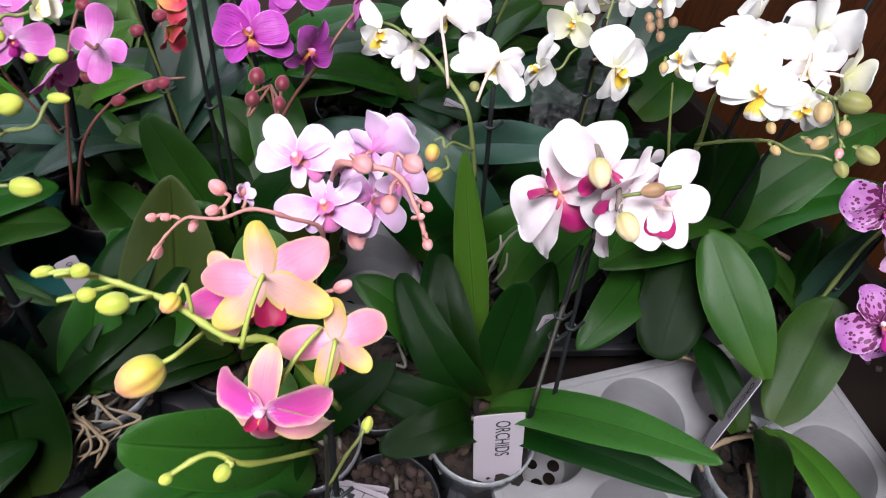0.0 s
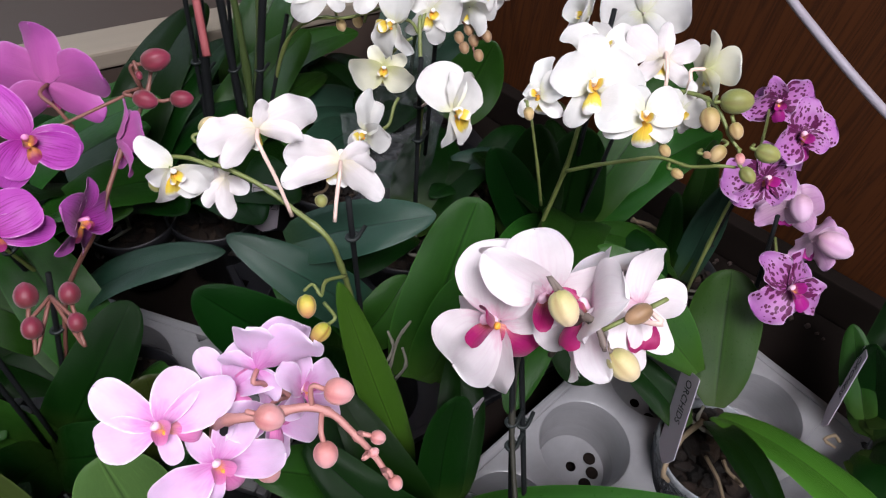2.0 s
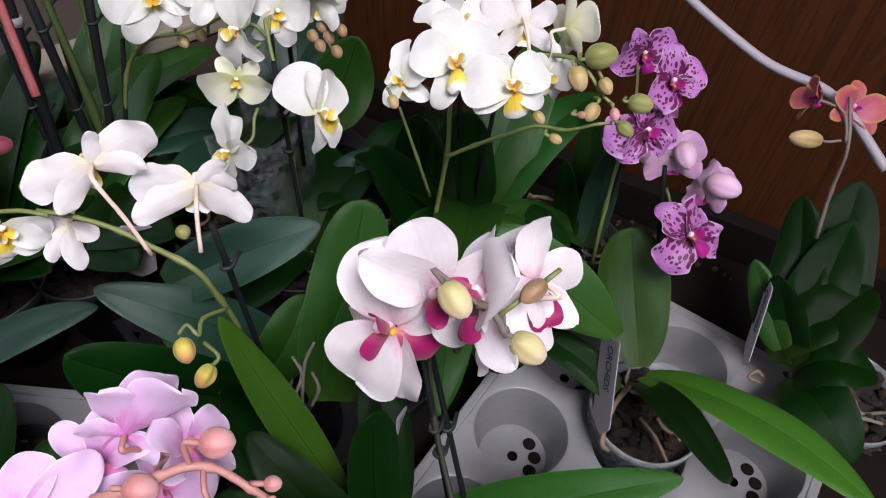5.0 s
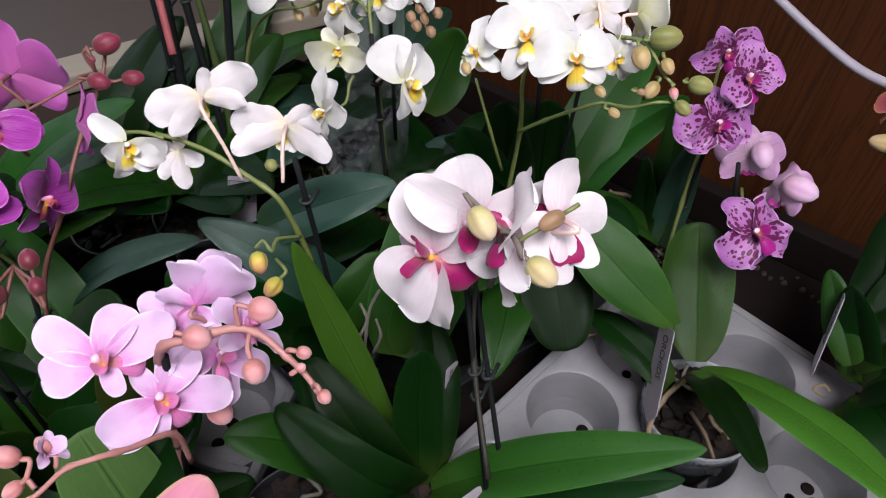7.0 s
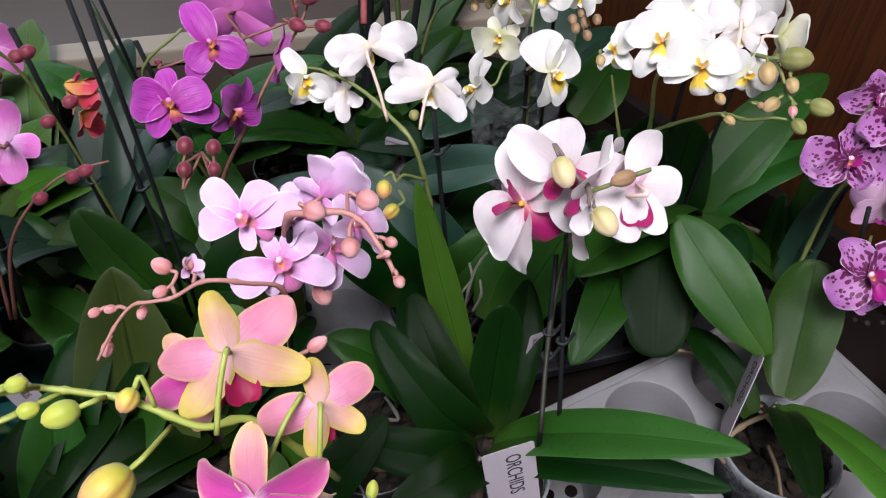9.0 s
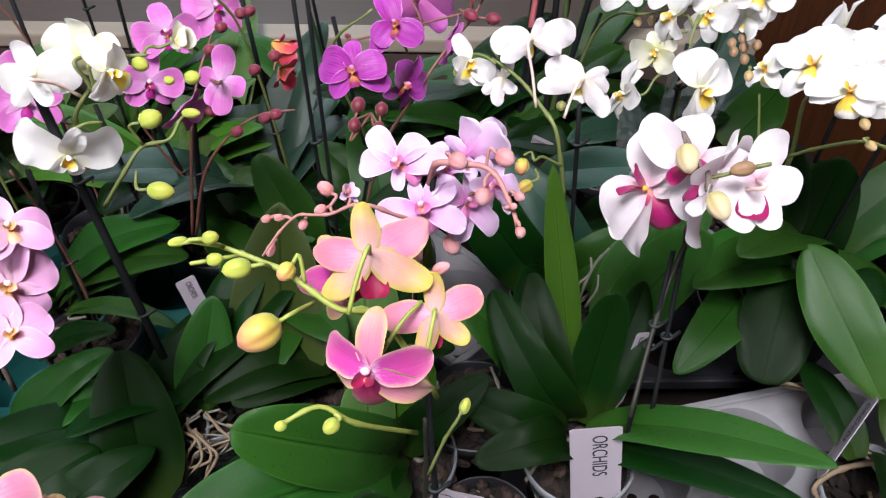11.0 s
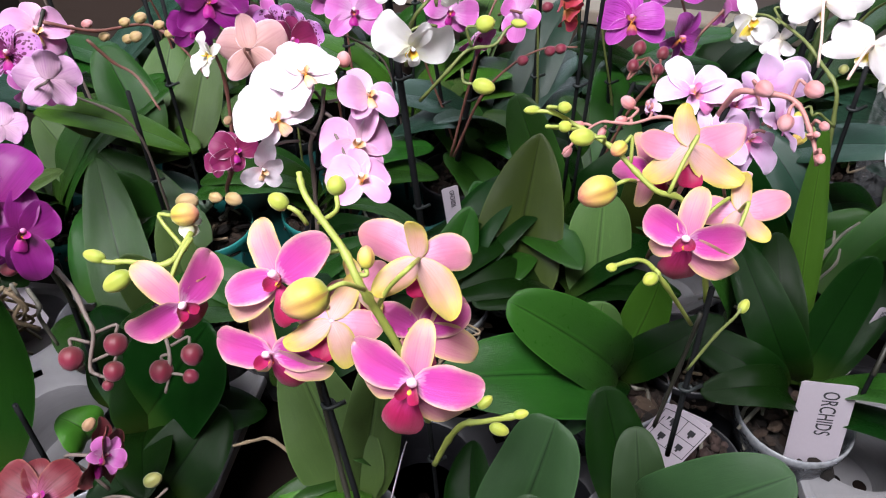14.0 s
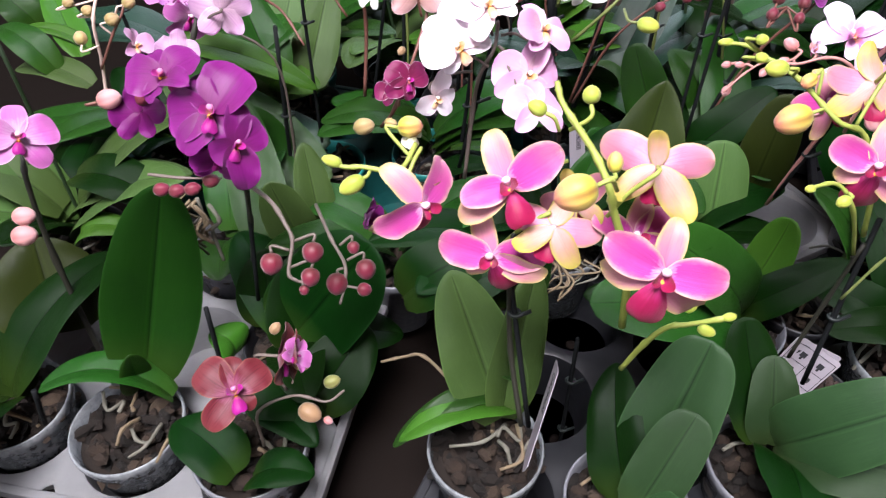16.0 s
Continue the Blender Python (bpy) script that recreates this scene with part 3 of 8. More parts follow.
def boxes_mesh(name, boxes, mats, bevel=0.0):
    """One mesh of boxes given as (centre, size)."""
    bm = bmesh.new()
    for c, s in boxes:
        bmesh.ops.create_cube(bm, size=1, matrix=Matrix.LocRotScale(c, None, s))
    if bevel:
        bmesh.ops.bevel(bm, geom=bm.edges[:], offset=bevel, segments=2, affect="EDGES", profile=0.6)
    me = bpy.data.meshes.new(name)
    bm.to_mesh(me)
    bm.free()
    for m in mats:
        me.materials.append(m)
    return me


def part(name, mesh, parent, matrix=None, label=""):
    ob = new(name, mesh)
    ob.parent = parent
    if matrix is not None:
        ob.matrix_basis = matrix
    if label:
        ob["label"] = label
    return ob


def aim(direction, up):
    """A turn whose +Z looks along direction and whose +Y leans towards up."""
    z = Vector(direction).normalized()
    x = Vector(up).cross(z)
    if x.length < 1e-4:
        x = Vector((1, 0, 0)).cross(z)
    x.normalize()
    return Matrix((x, z.cross(x), z)).transposed().to_4x4()


# ---- parts of an orchid ----
# petal length and width, sepal length and width, ruffle, materials (petal front, back, sepal front, back, lip), column
KINDS = {
    "white": (0.51, 0.53, 0.51, 0.30, 0.03, ("white", "white", "white", "white", "lipyellow"), "white"),
    "cream": (0.50, 0.52, 0.50, 0.33, 0.02, ("cream", "cream", "cream", "cream", "lipyellow"), "white"),
    "magentalip": (0.52, 0.54, 0.52, 0.34, 0.02, ("whitepink", "whitepink", "whitepink", "whitepink", "lipmagenta"), "pink"),
    "pink": (0.55, 0.40, 0.54, 0.30, 0.03, ("pink", "pink", "pink", "pink", "lippink"), "pink"),
    "blush": (0.50, 0.55, 0.48, 0.33, 0.02, ("blush", "blush", "blush", "blush", "lippeach"), "white"),
    "palepink": (0.50, 0.55, 0.48, 0.33, 0.02, ("palepink", "palepink", "palepink", "palepink", "lippeach"), "white"),
    "starwhite": (0.53, 0.36, 0.52, 0.26, 0.045, ("starwhite", "starwhite", "starwhite", "starwhite", "lipyellow"), "white"),
    "peach": (0.52, 0.345, 0.49, 0.265, 0.02, ("peach", "peachback", "peachsepal", "peachsepalback", "lipred"), "pink"),
    "magenta": (0.52, 0.50, 0.51, 0.31, 0.02, ("magenta", "magentaback", "magenta", "magentaback", "lipdusk"), "purple"),
    "purple": (0.52, 0.56, 0.50, 0.34, 0.03, ("purple", "purple", "purple", "purple", "lippurple"), "purple"),
    "violet": (0.50, 0.46, 0.48, 0.32, 0.02, ("violet", "violet", "violet", "violet", "lippurple"), "pink"),
    "spotted": (0.50, 0.52, 0.48, 0.38, 0.07, ("spotted", "lilacback", "spotted", "lilacback", "lippurple"), "pink"),
    "darkspot": (0.50, 0.56, 0.48, 0.36, 0.04, ("darkspot", "buffback", "darkspot", "buffback", "lippurple"), "purple"),
    "buff": (0.50, 0.5, 0.48, 0.34, 0.03, ("lilacback", "buffback", "lilacback", "buffback", "lippurple"), "purple"),
    "maroon": (0.50, 0.46, 0.48, 0.34, 0.03, ("maroon", "maroon", "maroon", "maroon", "lippurple"), "purple"),
    "orange": (0.50, 0.44, 0.48, 0.3, 0.03, ("orange", "orange", "orange", "orange", "lippurple"), "purple"),
    "scarlet": (0.50, 0.4, 0.48, 0.3, 0.03, ("scarlet", "scarlet", "scarlet", "scarlet", "lipred"), "purple"),
}
FLOWER_MESHES = {}


# how narrow a petal is at its foot, how large the lip is and how wide
CLAW = {"peach": 0.5, "pink": 0.7, "starwhite": 0.55, "violet": 0.66, "maroon": 0.66, "cream": 0.6}
# side lobes of the lip: length and width against the lip
LOBE = {"peach": (0.5, 0.34), "magentalip": (1.0, 0.58)}
LIP = {"white": (0.27, 0.84), "cream": (0.28, 0.84), "starwhite": (0.26, 0.8), "peach": (0.34, 0.74), "magentalip": (0.26, 0.86), "pink": (0.27, 0.74), "spotted": (0.28, 0.74), "maroon": (0.26, 0.74)}


def flower_meshes(kind):
    if kind not in FLOWER_MESHES:
        pl, pw, sl, sw, ruffle, mats, column = KINDS[kind]
        lip, broad = LIP.get(kind, (0.22, 0.74))
        claw = CLAW.get(kind, 0.52)
        lobe = LOBE.get(kind, (0.7, 0.5))
        end = 0.44 if kind in ("peach", "starwhite") else 0.37
        pf, pb, sf, sb, lp = [PETALS[m] for m in mats]
        FLOWER_MESHES[kind] = {
            "petal": [petal_mesh("petal", pl, pw, claw, end, 0.14 + 0.1 * (k % 2), 0.02 + 0.05 * k, ruffle * 1.3, [pf, pb], 3 + k) for k in range(4)],
            "sepal": [petal_mesh("sepal", sl, sw, claw * 0.9, 0.42, 0.26, 0.0 + 0.06 * k, ruffle, [sf, sb], 13 + k) for k in range(4)],
            "lip": petal_mesh("lip", lip, lip * broad, 1.25, 0.4, -0.7, 0.3, 0.04, [lp, lp], 23, 8, 6),
            "side_lobe": petal_mesh("side_lobe", lip * lobe[0], lip * lobe[1], 0.5, 0.4, 0.5, -0.25, 0.02, [lp, lp], 29, 6, 4),
            "callus": round_mesh("callus", 5, 8, lambda u: (0.026 * math.sin(math.pi * u) + 0.002, 0.05 * u - 0.025), [CALLUS]),
            "column": round_mesh("column", 6, 9, lambda u: ((0.022 + 0.022 * u) * (1 - max(0, u - 0.75) ** 2 * 14) + 0.001, 0.14 * u), [COLUMN[column]], 0.85),
        }
    return FLOWER_MESHES[kind]


COUNT = [0]


def flower(plant, kind, at, face, up, size, openness=0.0, stalk=None, stalk_kind="green", tips=None):
    """One orchid bloom. face: the way it looks; up: towards its top sepal; openness: degrees by which the petals fold forwards;
    tips: where the ends of some petals, sepals or of the lip lie."""
    COUNT[0] += 1
    rnd = random.Random(COUNT[0] * 7 + 1)
    base = plant.location
    meshes = flower_meshes(kind)
    reach = {"petal": KINDS[kind][0], "sepal": KINDS[kind][2], "lip": LIP.get(kind, (0.22,))[0]}
    turn = Matrix.Translation(Vector(at) - base) @ aim(face, up) @ Matrix.Scale(size, 4)
    bloom = part("flower", meshes["column"], plant, turn @ pose(0, 0.0, 0, 68, 0, 0))
    inner = pose(0, 0.0, 0, 68, 0, 0).inverted()
    local = (Matrix.Translation(Vector(at)) @ aim(face, up) @ Matrix.Scale(size, 4)).inverted()

    def piece(name, slot, mesh, turn_z, lift, forward, grow=1.0):
        if tips and slot in tips:
            foot = Vector((0, 0, forward))
            way = local @ Vector(tips[slot]) - foot
            along = way.normalized()
            side = along.cross(Vector((0, 0, 1)) if abs(along.z) < 0.9 else Vector((0, -along.z, 0.3)))
            side.normalize()
            long = min(max(way.length, reach[name] * 0.6), reach[name] * 1.45)
            m = Matrix((side, along, side.cross(along))).transposed().to_4x4()
            m = inner @ Matrix.Translation(foot) @ m @ pose(0, 0, 0, 0, rnd.uniform(-9, 9), 0) @ Matrix.Scale(long / reach[name], 4)
        else:
            m = inner @ pose(0, 0, forward, 0, 0, turn_z) @ pose(0, 0.01, 0, lift, rnd.uniform(-11, 11), 0) @ Matrix.Scale(grow, 4)
        part(name, mesh, bloom, m)

    j = lambda a: rnd.uniform(-a, a)
    piece("sepal", "top", rnd.choice(meshes["sepal"]), j(6), openness * 0.7 + j(12), -0.02, 1 + j(0.05))
    piece("sepal", "low_left", rnd.choice(meshes["sepal"]), 132 + j(7), openness * 0.7 + j(12), -0.02, 1 + j(0.05))
    piece("sepal", "low_right", rnd.choice(meshes["sepal"]), -132 + j(7), openness * 0.7 + j(12), -0.02, 1 + j(0.05))
    piece("petal", "left", rnd.choice(meshes["petal"]), 74 + j(8), openness + 4 + j(12), 0.012, 1 + j(0.05))
    piece("petal", "right", rnd.choice(meshes["petal"]), -74 + j(8), openness + 4 + j(12), 0.012, 1 + j(0.05))
    piece("lip", "lip", meshes["lip"], 180 + j(4), 34 + j(8), 0.04)
    piece("side_lobe", "", meshes["side_lobe"], 112, 50, 0.03)
    piece("side_lobe", "", meshes["side_lobe"], -112, 50, 0.03)
    part("callus", meshes["callus"], bloom, inner @ pose(0, -0.055, 0.075))
    if stalk is not None:
        a = Vector(at) - base
        b = Vector(stalk) - base
        away = -Vector(face).normalized()
        mid = a + away * min(0.016, (b - a).length * 0.5)
        pts = glide([a, mid, mid.lerp(b, 0.55) + Vector((0, 0, 0.003)), b], 4)
        part("flower_stalk", tube_mesh("flower_stalk", pts, [0.0011] * len(pts), [STEMS[stalk_kind]], 6), plant)
    return bloom


def bud(plant, kind, at, towards, length, fat=0.72, stalk=None, stalk_kind="green"):
    """A closed bud whose tip points towards; at is its middle."""
    key = ("bud", kind)
    if key not in FLOWER_MESHES:
        def profile(u):
            return (0.5 * math.sqrt(max(0.0, 1 - (2 * u - 1) ** 2)) * (1.04 - 0.22 * u ** 3) + 0.012, u - 0.5)
        me = round_mesh("bud", 12, 24, profile, [BUDS[kind]])
        for v in me.vertices:
            a = math.atan2(v.co.z, v.co.x)
            k = 1 - 0.1 * max(0.0, math.sin(3 * a)) ** 14 * (1 - (2 * v.co.y) ** 4)
            v.co.x, v.co.z = v.co.x * k, v.co.z * k
        FLOWER_MESHES[key] = me
    z = Vector(towards).normalized()
    turn = z.to_track_quat("Y", "Z").to_matrix().to_4x4()
    at = Vector(at)
    ob = part("bud", FLOWER_MESHES[key], plant, Matrix.Translation(at - plant.location) @ turn @ Matrix.Diagonal((length * fat, length, length * fat, 1)))
    if stalk is not None:
        a, b = at - plant.location - z * length * 0.48, Vector(stalk) - plant.location
        pts = glide([a, a - z * min(0.006, (b - a).length * 0.4), b], 4)
        part("bud_stalk", tube_mesh("bud_stalk", pts, [0.0010] * len(pts), [STEMS[stalk_kind]], 6), plant)
    return ob


def leaf(plant, base, tip, width, bow=0.02, face=(0, -0.3, 1), kind="green", fold=0.3, a=0.38, b=0.55):
    """A strap leaf from base to tip, bowed towards the way its upper side faces."""
    p0, p2 = Vector(base) - plant.location, Vector(tip) - plant.location
    run = p2 - p0
    up = Vector(face) - run * (Vector(face).dot(run) / run.length_squared)
    up.normalize()
    p1 = (p0 + p2) / 2 + up * bow * 2
    rnd = random.Random(round((p0.x + p2.y * 3 + p2.x * 7) * 9001))
    lean, ph = rnd.uniform(-0.12, 0.12), rnd.uniform(0, 6.28)

    def frame_at(u):
        p = p0 * (1 - u) ** 2 + p1 * 2 * u * (1 - u) + p2 * u * u
        d = ((p1 - p0) * (1 - u) + (p2 - p1) * u).normalized()
        s = d.cross(up).normalized()
        return p, s, s.cross(d)

    def surface(u, s):
        uu = 1 - (1 - u) ** 1.5
        p, side, n = frame_at(uu)
        w = width / 2 * max(outline(0.03 + 0.97 * uu, a, b), 0.03 if uu > 0.5 else 0.25)
        rise = fold * abs(s) * w * (1.35 - uu * 0.6) - 0.16 * w * abs(s) ** 3
        rise += 0.05 * w * math.sin(5 * uu + ph) * s + 0.05 * w * abs(s) ** 2 * math.sin(11 * uu + 2 * ph + 2 * s)
        w *= 1 + 0.025 * math.sin(8 * uu + ph + 3 * s)
        return p + side * w * s + n * (rise + lean * s * w)

    def half(u, s):
        return frame_at(u)[2] * (0.0011 * (1 - 0.6 * abs(s)))

    me = shell("leaf", 18, 12, surface, half, [LEAVES[kind], LEAF_BACK])
    rib = {v.index for v in me.vertices if abs(me.attributes["across"].data[v.index].value) < 0.01}
    for e in me.edges:
        if e.vertices[0] in rib and e.vertices[1] in rib:
            e.use_edge_sharp = True
    return part("leaf", me, plant)


def stem(plant, points, radius=0.0019, kind="green", name="flower_stem", thin=0.65):
    pts = glide([Vector(p) - plant.location for p in points])
    n, radius = len(pts) - 1, radius * 0.78
    rnd = random.Random(n * 31 + round(points[0][0] * 1000))
    radii = [radius * (1 - (1 - thin) * i / n) * (1.35 if i % 7 == 5 else 1) * rnd.uniform(0.95, 1.05) for i in range(n + 1)]
    mat = ROOT if kind == "root" else ROOT_TAN if kind == "tanroot" else STEMS[kind]
    return part(name, tube_mesh(name, pts, radii, [mat]), plant)


def root(plant, points, radius=0.0024, kind="root"):
    return stem(plant, points, radius, kind, "aerial_root", 0.8)


def stake(plant, bottom, top, clips=(), radius=0.0017, green=False):
    a, b = Vector(bottom) - plant.location, Vector(top) - plant.location
    part("stake", tube_mesh("stake", [a.lerp(b, i / 4) for i in range(5)], [radius] * 5, [STAKE_GREEN if green else STAKE], 8), plant)
    for k in clips:
        p = a.lerp(b, k)
        ring = [(p.x + 0.0033 * math.cos(t), p.y + 0.0027 * math.sin(t), p.z) for t in [i * 0.6 for i in range(10)]] + [(p.x + 0.009, p.y + 0.003, p.z + 0.002)]
        part("stake_clip", tube_mesh("stake_clip", ring, [0.0013] * 11, [CLIP], 6), plant)


POT_MESHES = {}


def pot_mesh(kind, top, height):
    key = (kind, top, height)
    if key not in POT_MESHES:
        t = 0.0012
        rim, foot = top / 2, top / 2 * 0.74
        prof = [(foot * 0.2, 0), (foot - 0.003, 0.0), (foot, 0.003), (rim * 0.955, height - 0.012), (rim * 0.99, height - 0.011), (rim, height - 0.002),
                (rim - 0.001, height), (rim - t - 0.001, height - 0.001), (rim * 0.955 - t, height - 0.013), (foot - t, 0.005), (foot * 0.2, 0.004)]
        verts, faces, seg = [], [], 40
        for r, z in prof:
            for k in range(seg):
                a = 2 * math.pi * k / seg
                verts.append((r * math.cos(a), r * math.sin(a), z))
        for i in range(len(prof) - 1):
            for k in range(seg):
                n = (k + 1) % seg
                faces.append((i * seg + k, i * seg + n, (i + 1) * seg + n, (i + 1) * seg + k))
        POT_MESHES[key] = mesh_from("pot", verts, faces, [POT[kind]])
    return POT_MESHES[key]


def chips_mesh(name, seed, radius, count, size, mat, rounded=False):
    """Loose bark chips or pebbles heaped in a round opening."""
    rnd = random.Random(seed)
    verts, faces = [], []
    for _ in range(count):
        r, a = radius * math.sqrt(rnd.random()), rnd.uniform(0, 6.283)
        z = rnd.uniform(-0.012, 0.008) + 0.008 * (1 - (r / radius) ** 2)
        m = pose(r * math.cos(a), r * math.sin(a), z, rnd.uniform(-35, 35), rnd.uniform(-35, 35), rnd.uniform(0, 360))
        sx, sy, sz = (size * rnd.uniform(0.6, 1.3), size * rnd.uniform(0.4, 0.8), size * rnd.uniform(0.2, 0.45)) if not rounded else [size * rnd.uniform(0.4, 0.6)] * 3
        b = len(verts)
        ring = 6
        for zz, k in ((-1, 0.6), (0, 1.0), (1, 0.6)):
            for i in range(ring):
                t = 2 * math.pi * i / ring
                q = rnd.uniform(0.8, 1.15)
                verts.append(m @ Vector((sx * k * q * math.cos(t), sy * k * q * math.sin(t), sz * zz)))
        for lv in range(2):
            for i in range(ring):
                n = (i + 1) % ring
                faces.append((b + lv * ring + i, b + lv * ring + n, b + (lv + 1) * ring + n, b + (lv + 1) * ring + i))
        faces.append(tuple(b + i for i in reversed(range(ring))))
        faces.append(tuple(b + 2 * ring + i for i in range(ring)))
    return mesh_from(name, verts, faces, [mat], smooth=rounded)


BARK_MESHES = {}


def orchid(label, x, y, pot="grey", top=0.088, height=0.083, floor=-0.006, group="", roots=3):
    """A potted orchid: an empty at the foot of its pot, with the pot and its bark; the rest is added by the caller."""
    plant = tagged(new("potted_orchid"), label, "orchid", group)
    plant.location = (x, y, floor)
    part("pot", pot_mesh(pot, top, height), plant, label={"clear": "cloudy clear plastic pot", "grey": "smoky plastic pot", "black": "black plastic pot", "teal": "teal plastic pot"}[pot])
    key = (round(top, 3), COUNT[0] % 3)
    if key not in BARK_MESHES:
        BARK_MESHES[key] = chips_mesh("bark", 5 + key[1], top / 2 * 0.9, 130, 0.0085, BARK)
    heap = part("bark", BARK_MESHES[key], plant, pose(0, 0, height - 0.016, 0, 0, 40 * x * 100))
    heap["kind"] = "stuff"
    part("soil", round_mesh("soil", 2, 24, lambda u: (top / 2 * (0.72 + 0.18 * u), height * (0.08 + 0.72 * u)), [BARK]), plant, pose(0, 0, 0, 90, 0, 0))
    rnd = random.Random(round((x + 2 * y) * 1000))
    for _ in range(roots):
        a, r = rnd.uniform(0, 6.28), top / 2 * 0.75
        h = height + floor
        q = [(x + 0.3 * r * math.cos(a), y + 0.3 * r * math.sin(a), h + 0.004)]
        for k in range(1, 4):
            a += rnd.uniform(-0.7, 0.7)
            q.append((x + r * (0.3 + 0.23 * k) * math.cos(a), y + r * (0.3 + 0.23 * k) * math.sin(a), h + rnd.uniform(-0.006, 0.012)))
        root(plant, q, 0.0021, rnd.choice(("root", "tanroot", "root")))
    return plant


# kind "dark" puts the shade at the heart of a plant into its leaves
def rosette(plant, count, length, width, turn=0.0, kind="dark", rise=0.35):
    """Ordinary leaves round the heart of a plant, in two ranks."""
    x, y, z = plant.location
    rnd = random.Random(round((x - y) * 1000) + count)
    for k in range(count):
        a = radians(turn + 180 * (k % 2) + rnd.uniform(-28, 28))
        r = length * rnd.uniform(0.8, 1.1)
        t = (x + r * math.cos(a), y + r * math.sin(a), z + 0.085 + r * rise * rnd.uniform(0.6, 1.3))
        leaf(plant, (x + 0.006 * math.cos(a), y + 0.006 * math.sin(a), z + 0.082 + 0.006 * k), t, width * rnd.uniform(0.85, 1.1), r * 0.16, (0, -0.05, 1), kind)


# ---- the setting ----
def slab(name, boxes, mat, label, category, bevel=0.0):
    return tagged(new(name, boxes_mesh(name, boxes, [mat], bevel)), label, category, kind="structure")


def beside(along, out, z):
    """A place by the panelled wall: metres along it, out from it and up."""
    return (0.382 + 0.409 * along - 0.912 * out, 0.731 - 0.912 * along - 0.409 * out, z)


slab("floor", [((0, 0, -0.86), (5.2, 5.4, 0.1))], FLOOR, "grey tiled floor under the plant bench", "floor")
slab("bench_top", [((-0.3, 0.3, -0.045), (2.4, 2.2, 0.05))], TABLE, "dark brown bench top under the plant trays", "bench top", 0.004)
slab("bench_base", [((-0.3, 0.35, -0.44), (2.0, 1.8, 0.74))], TABLE, "dark closed base of the plant bench", "bench")
panel = slab("wall_east", [((0, -0.515, 0.6), (0.04, 5.17, 2.9))], WALLWOOD, "varnished brown wooden wall with upright grain", "wall")
panel.matrix_world = Matrix.Translation(beside(0.3, -0.025, 0)) @ pose(0, 0, 0, 0, 0, 24.1)
slab("skirting", [((0, 0, 0.0), (0.018, 3.0, 0.05))], TABLE, "dark strip along the foot of the wooden wall", "skirting", 0.002).matrix_world = Matrix.Translation(beside(0.3, 0.008, 0.006)) @ pose(0, 0, 0, 0, 0, 24.1)
# room shell added to confine the light, its openings cut for the assumed lamps
slab("ceiling", [((-1.45, 0.2, 2.06), (1.5, 5.2, 0.08)), ((1.4, 0.2, 2.06), (1.8, 5.2, 0.08)), ((-0.1, -1.8, 2.06), (1.2, 1.2, 0.08)), ((-0.1, 1.4, 2.06), (1.2, 2.8, 0.08))], PLASTER, "unseen dull plaster ceiling with an assumed skylight opening", "ceiling")
slab("wall_north", [((-1.75, 2.35, 0.6), (0.6, 0.1, 2.9)), ((1.2, 2.35, 0.6), (1.6, 0.1, 2.9)), ((-0.55, 2.35, -0.1), (1.9, 0.1, 1.5)), ((-0.55, 2.35, 1.93), (1.9, 0.1, 0.2))], PLASTER, "dull plaster wall with an assumed window opening", "wall")
slab("wall_west", [((-2.15, 1.4, 0.6), (0.1, 2.0, 2.9)), ((-2.15, -1.9, 0.6), (0.1, 1.0, 2.9)), ((-2.15, -0.5, -0.1), (0.1, 1.8, 1.5)), ((-2.15, -0.5, 1.93), (0.1, 1.8, 0.2))], PLASTER, "dull plaster wall with an assumed window opening", "wall")
slab("wall_south", [((-1.55, -2.4, 0.6), (1.2, 0.1, 2.9)), ((1.35, -2.4, 0.6), (1.6, 0.1, 2.9)), ((-0.2, -2.4, -0.05), (1.5, 0.1, 1.6)), ((-0.2, -2.4, 1.95), (1.5, 0.1, 0.2))], PLASTER, "dull plaster wall with an assumed window opening", "wall")
ledge = tagged(new("back_ledge"), "low cream-topped board box along the back of the bench", "ledge", kind="structure")
part("front_board", boxes_mesh("front_board", [((-0.45, 0.765, 0.055), (1.5, 0.02, 0.15))], [LEDGE_FACE], 0.002), ledge, label="grey-brown front board")
part("top_board", boxes_mesh("top_board", [((-0.45, 0.77, 0.1425), (1.52, 0.038, 0.019))], [LEDGE_TOP], 0.003), ledge, label="cream painted top board")
part("back_board", boxes_mesh("back_board", [((-0.45, 1.15, 0.09), (1.5, 0.69, 0.02)), ((-0.45, 1.48, 0.25), (1.5, 0.02, 0.3))], [LEDGE_FACE], 0.002), ledge, label="grey-brown inner board")


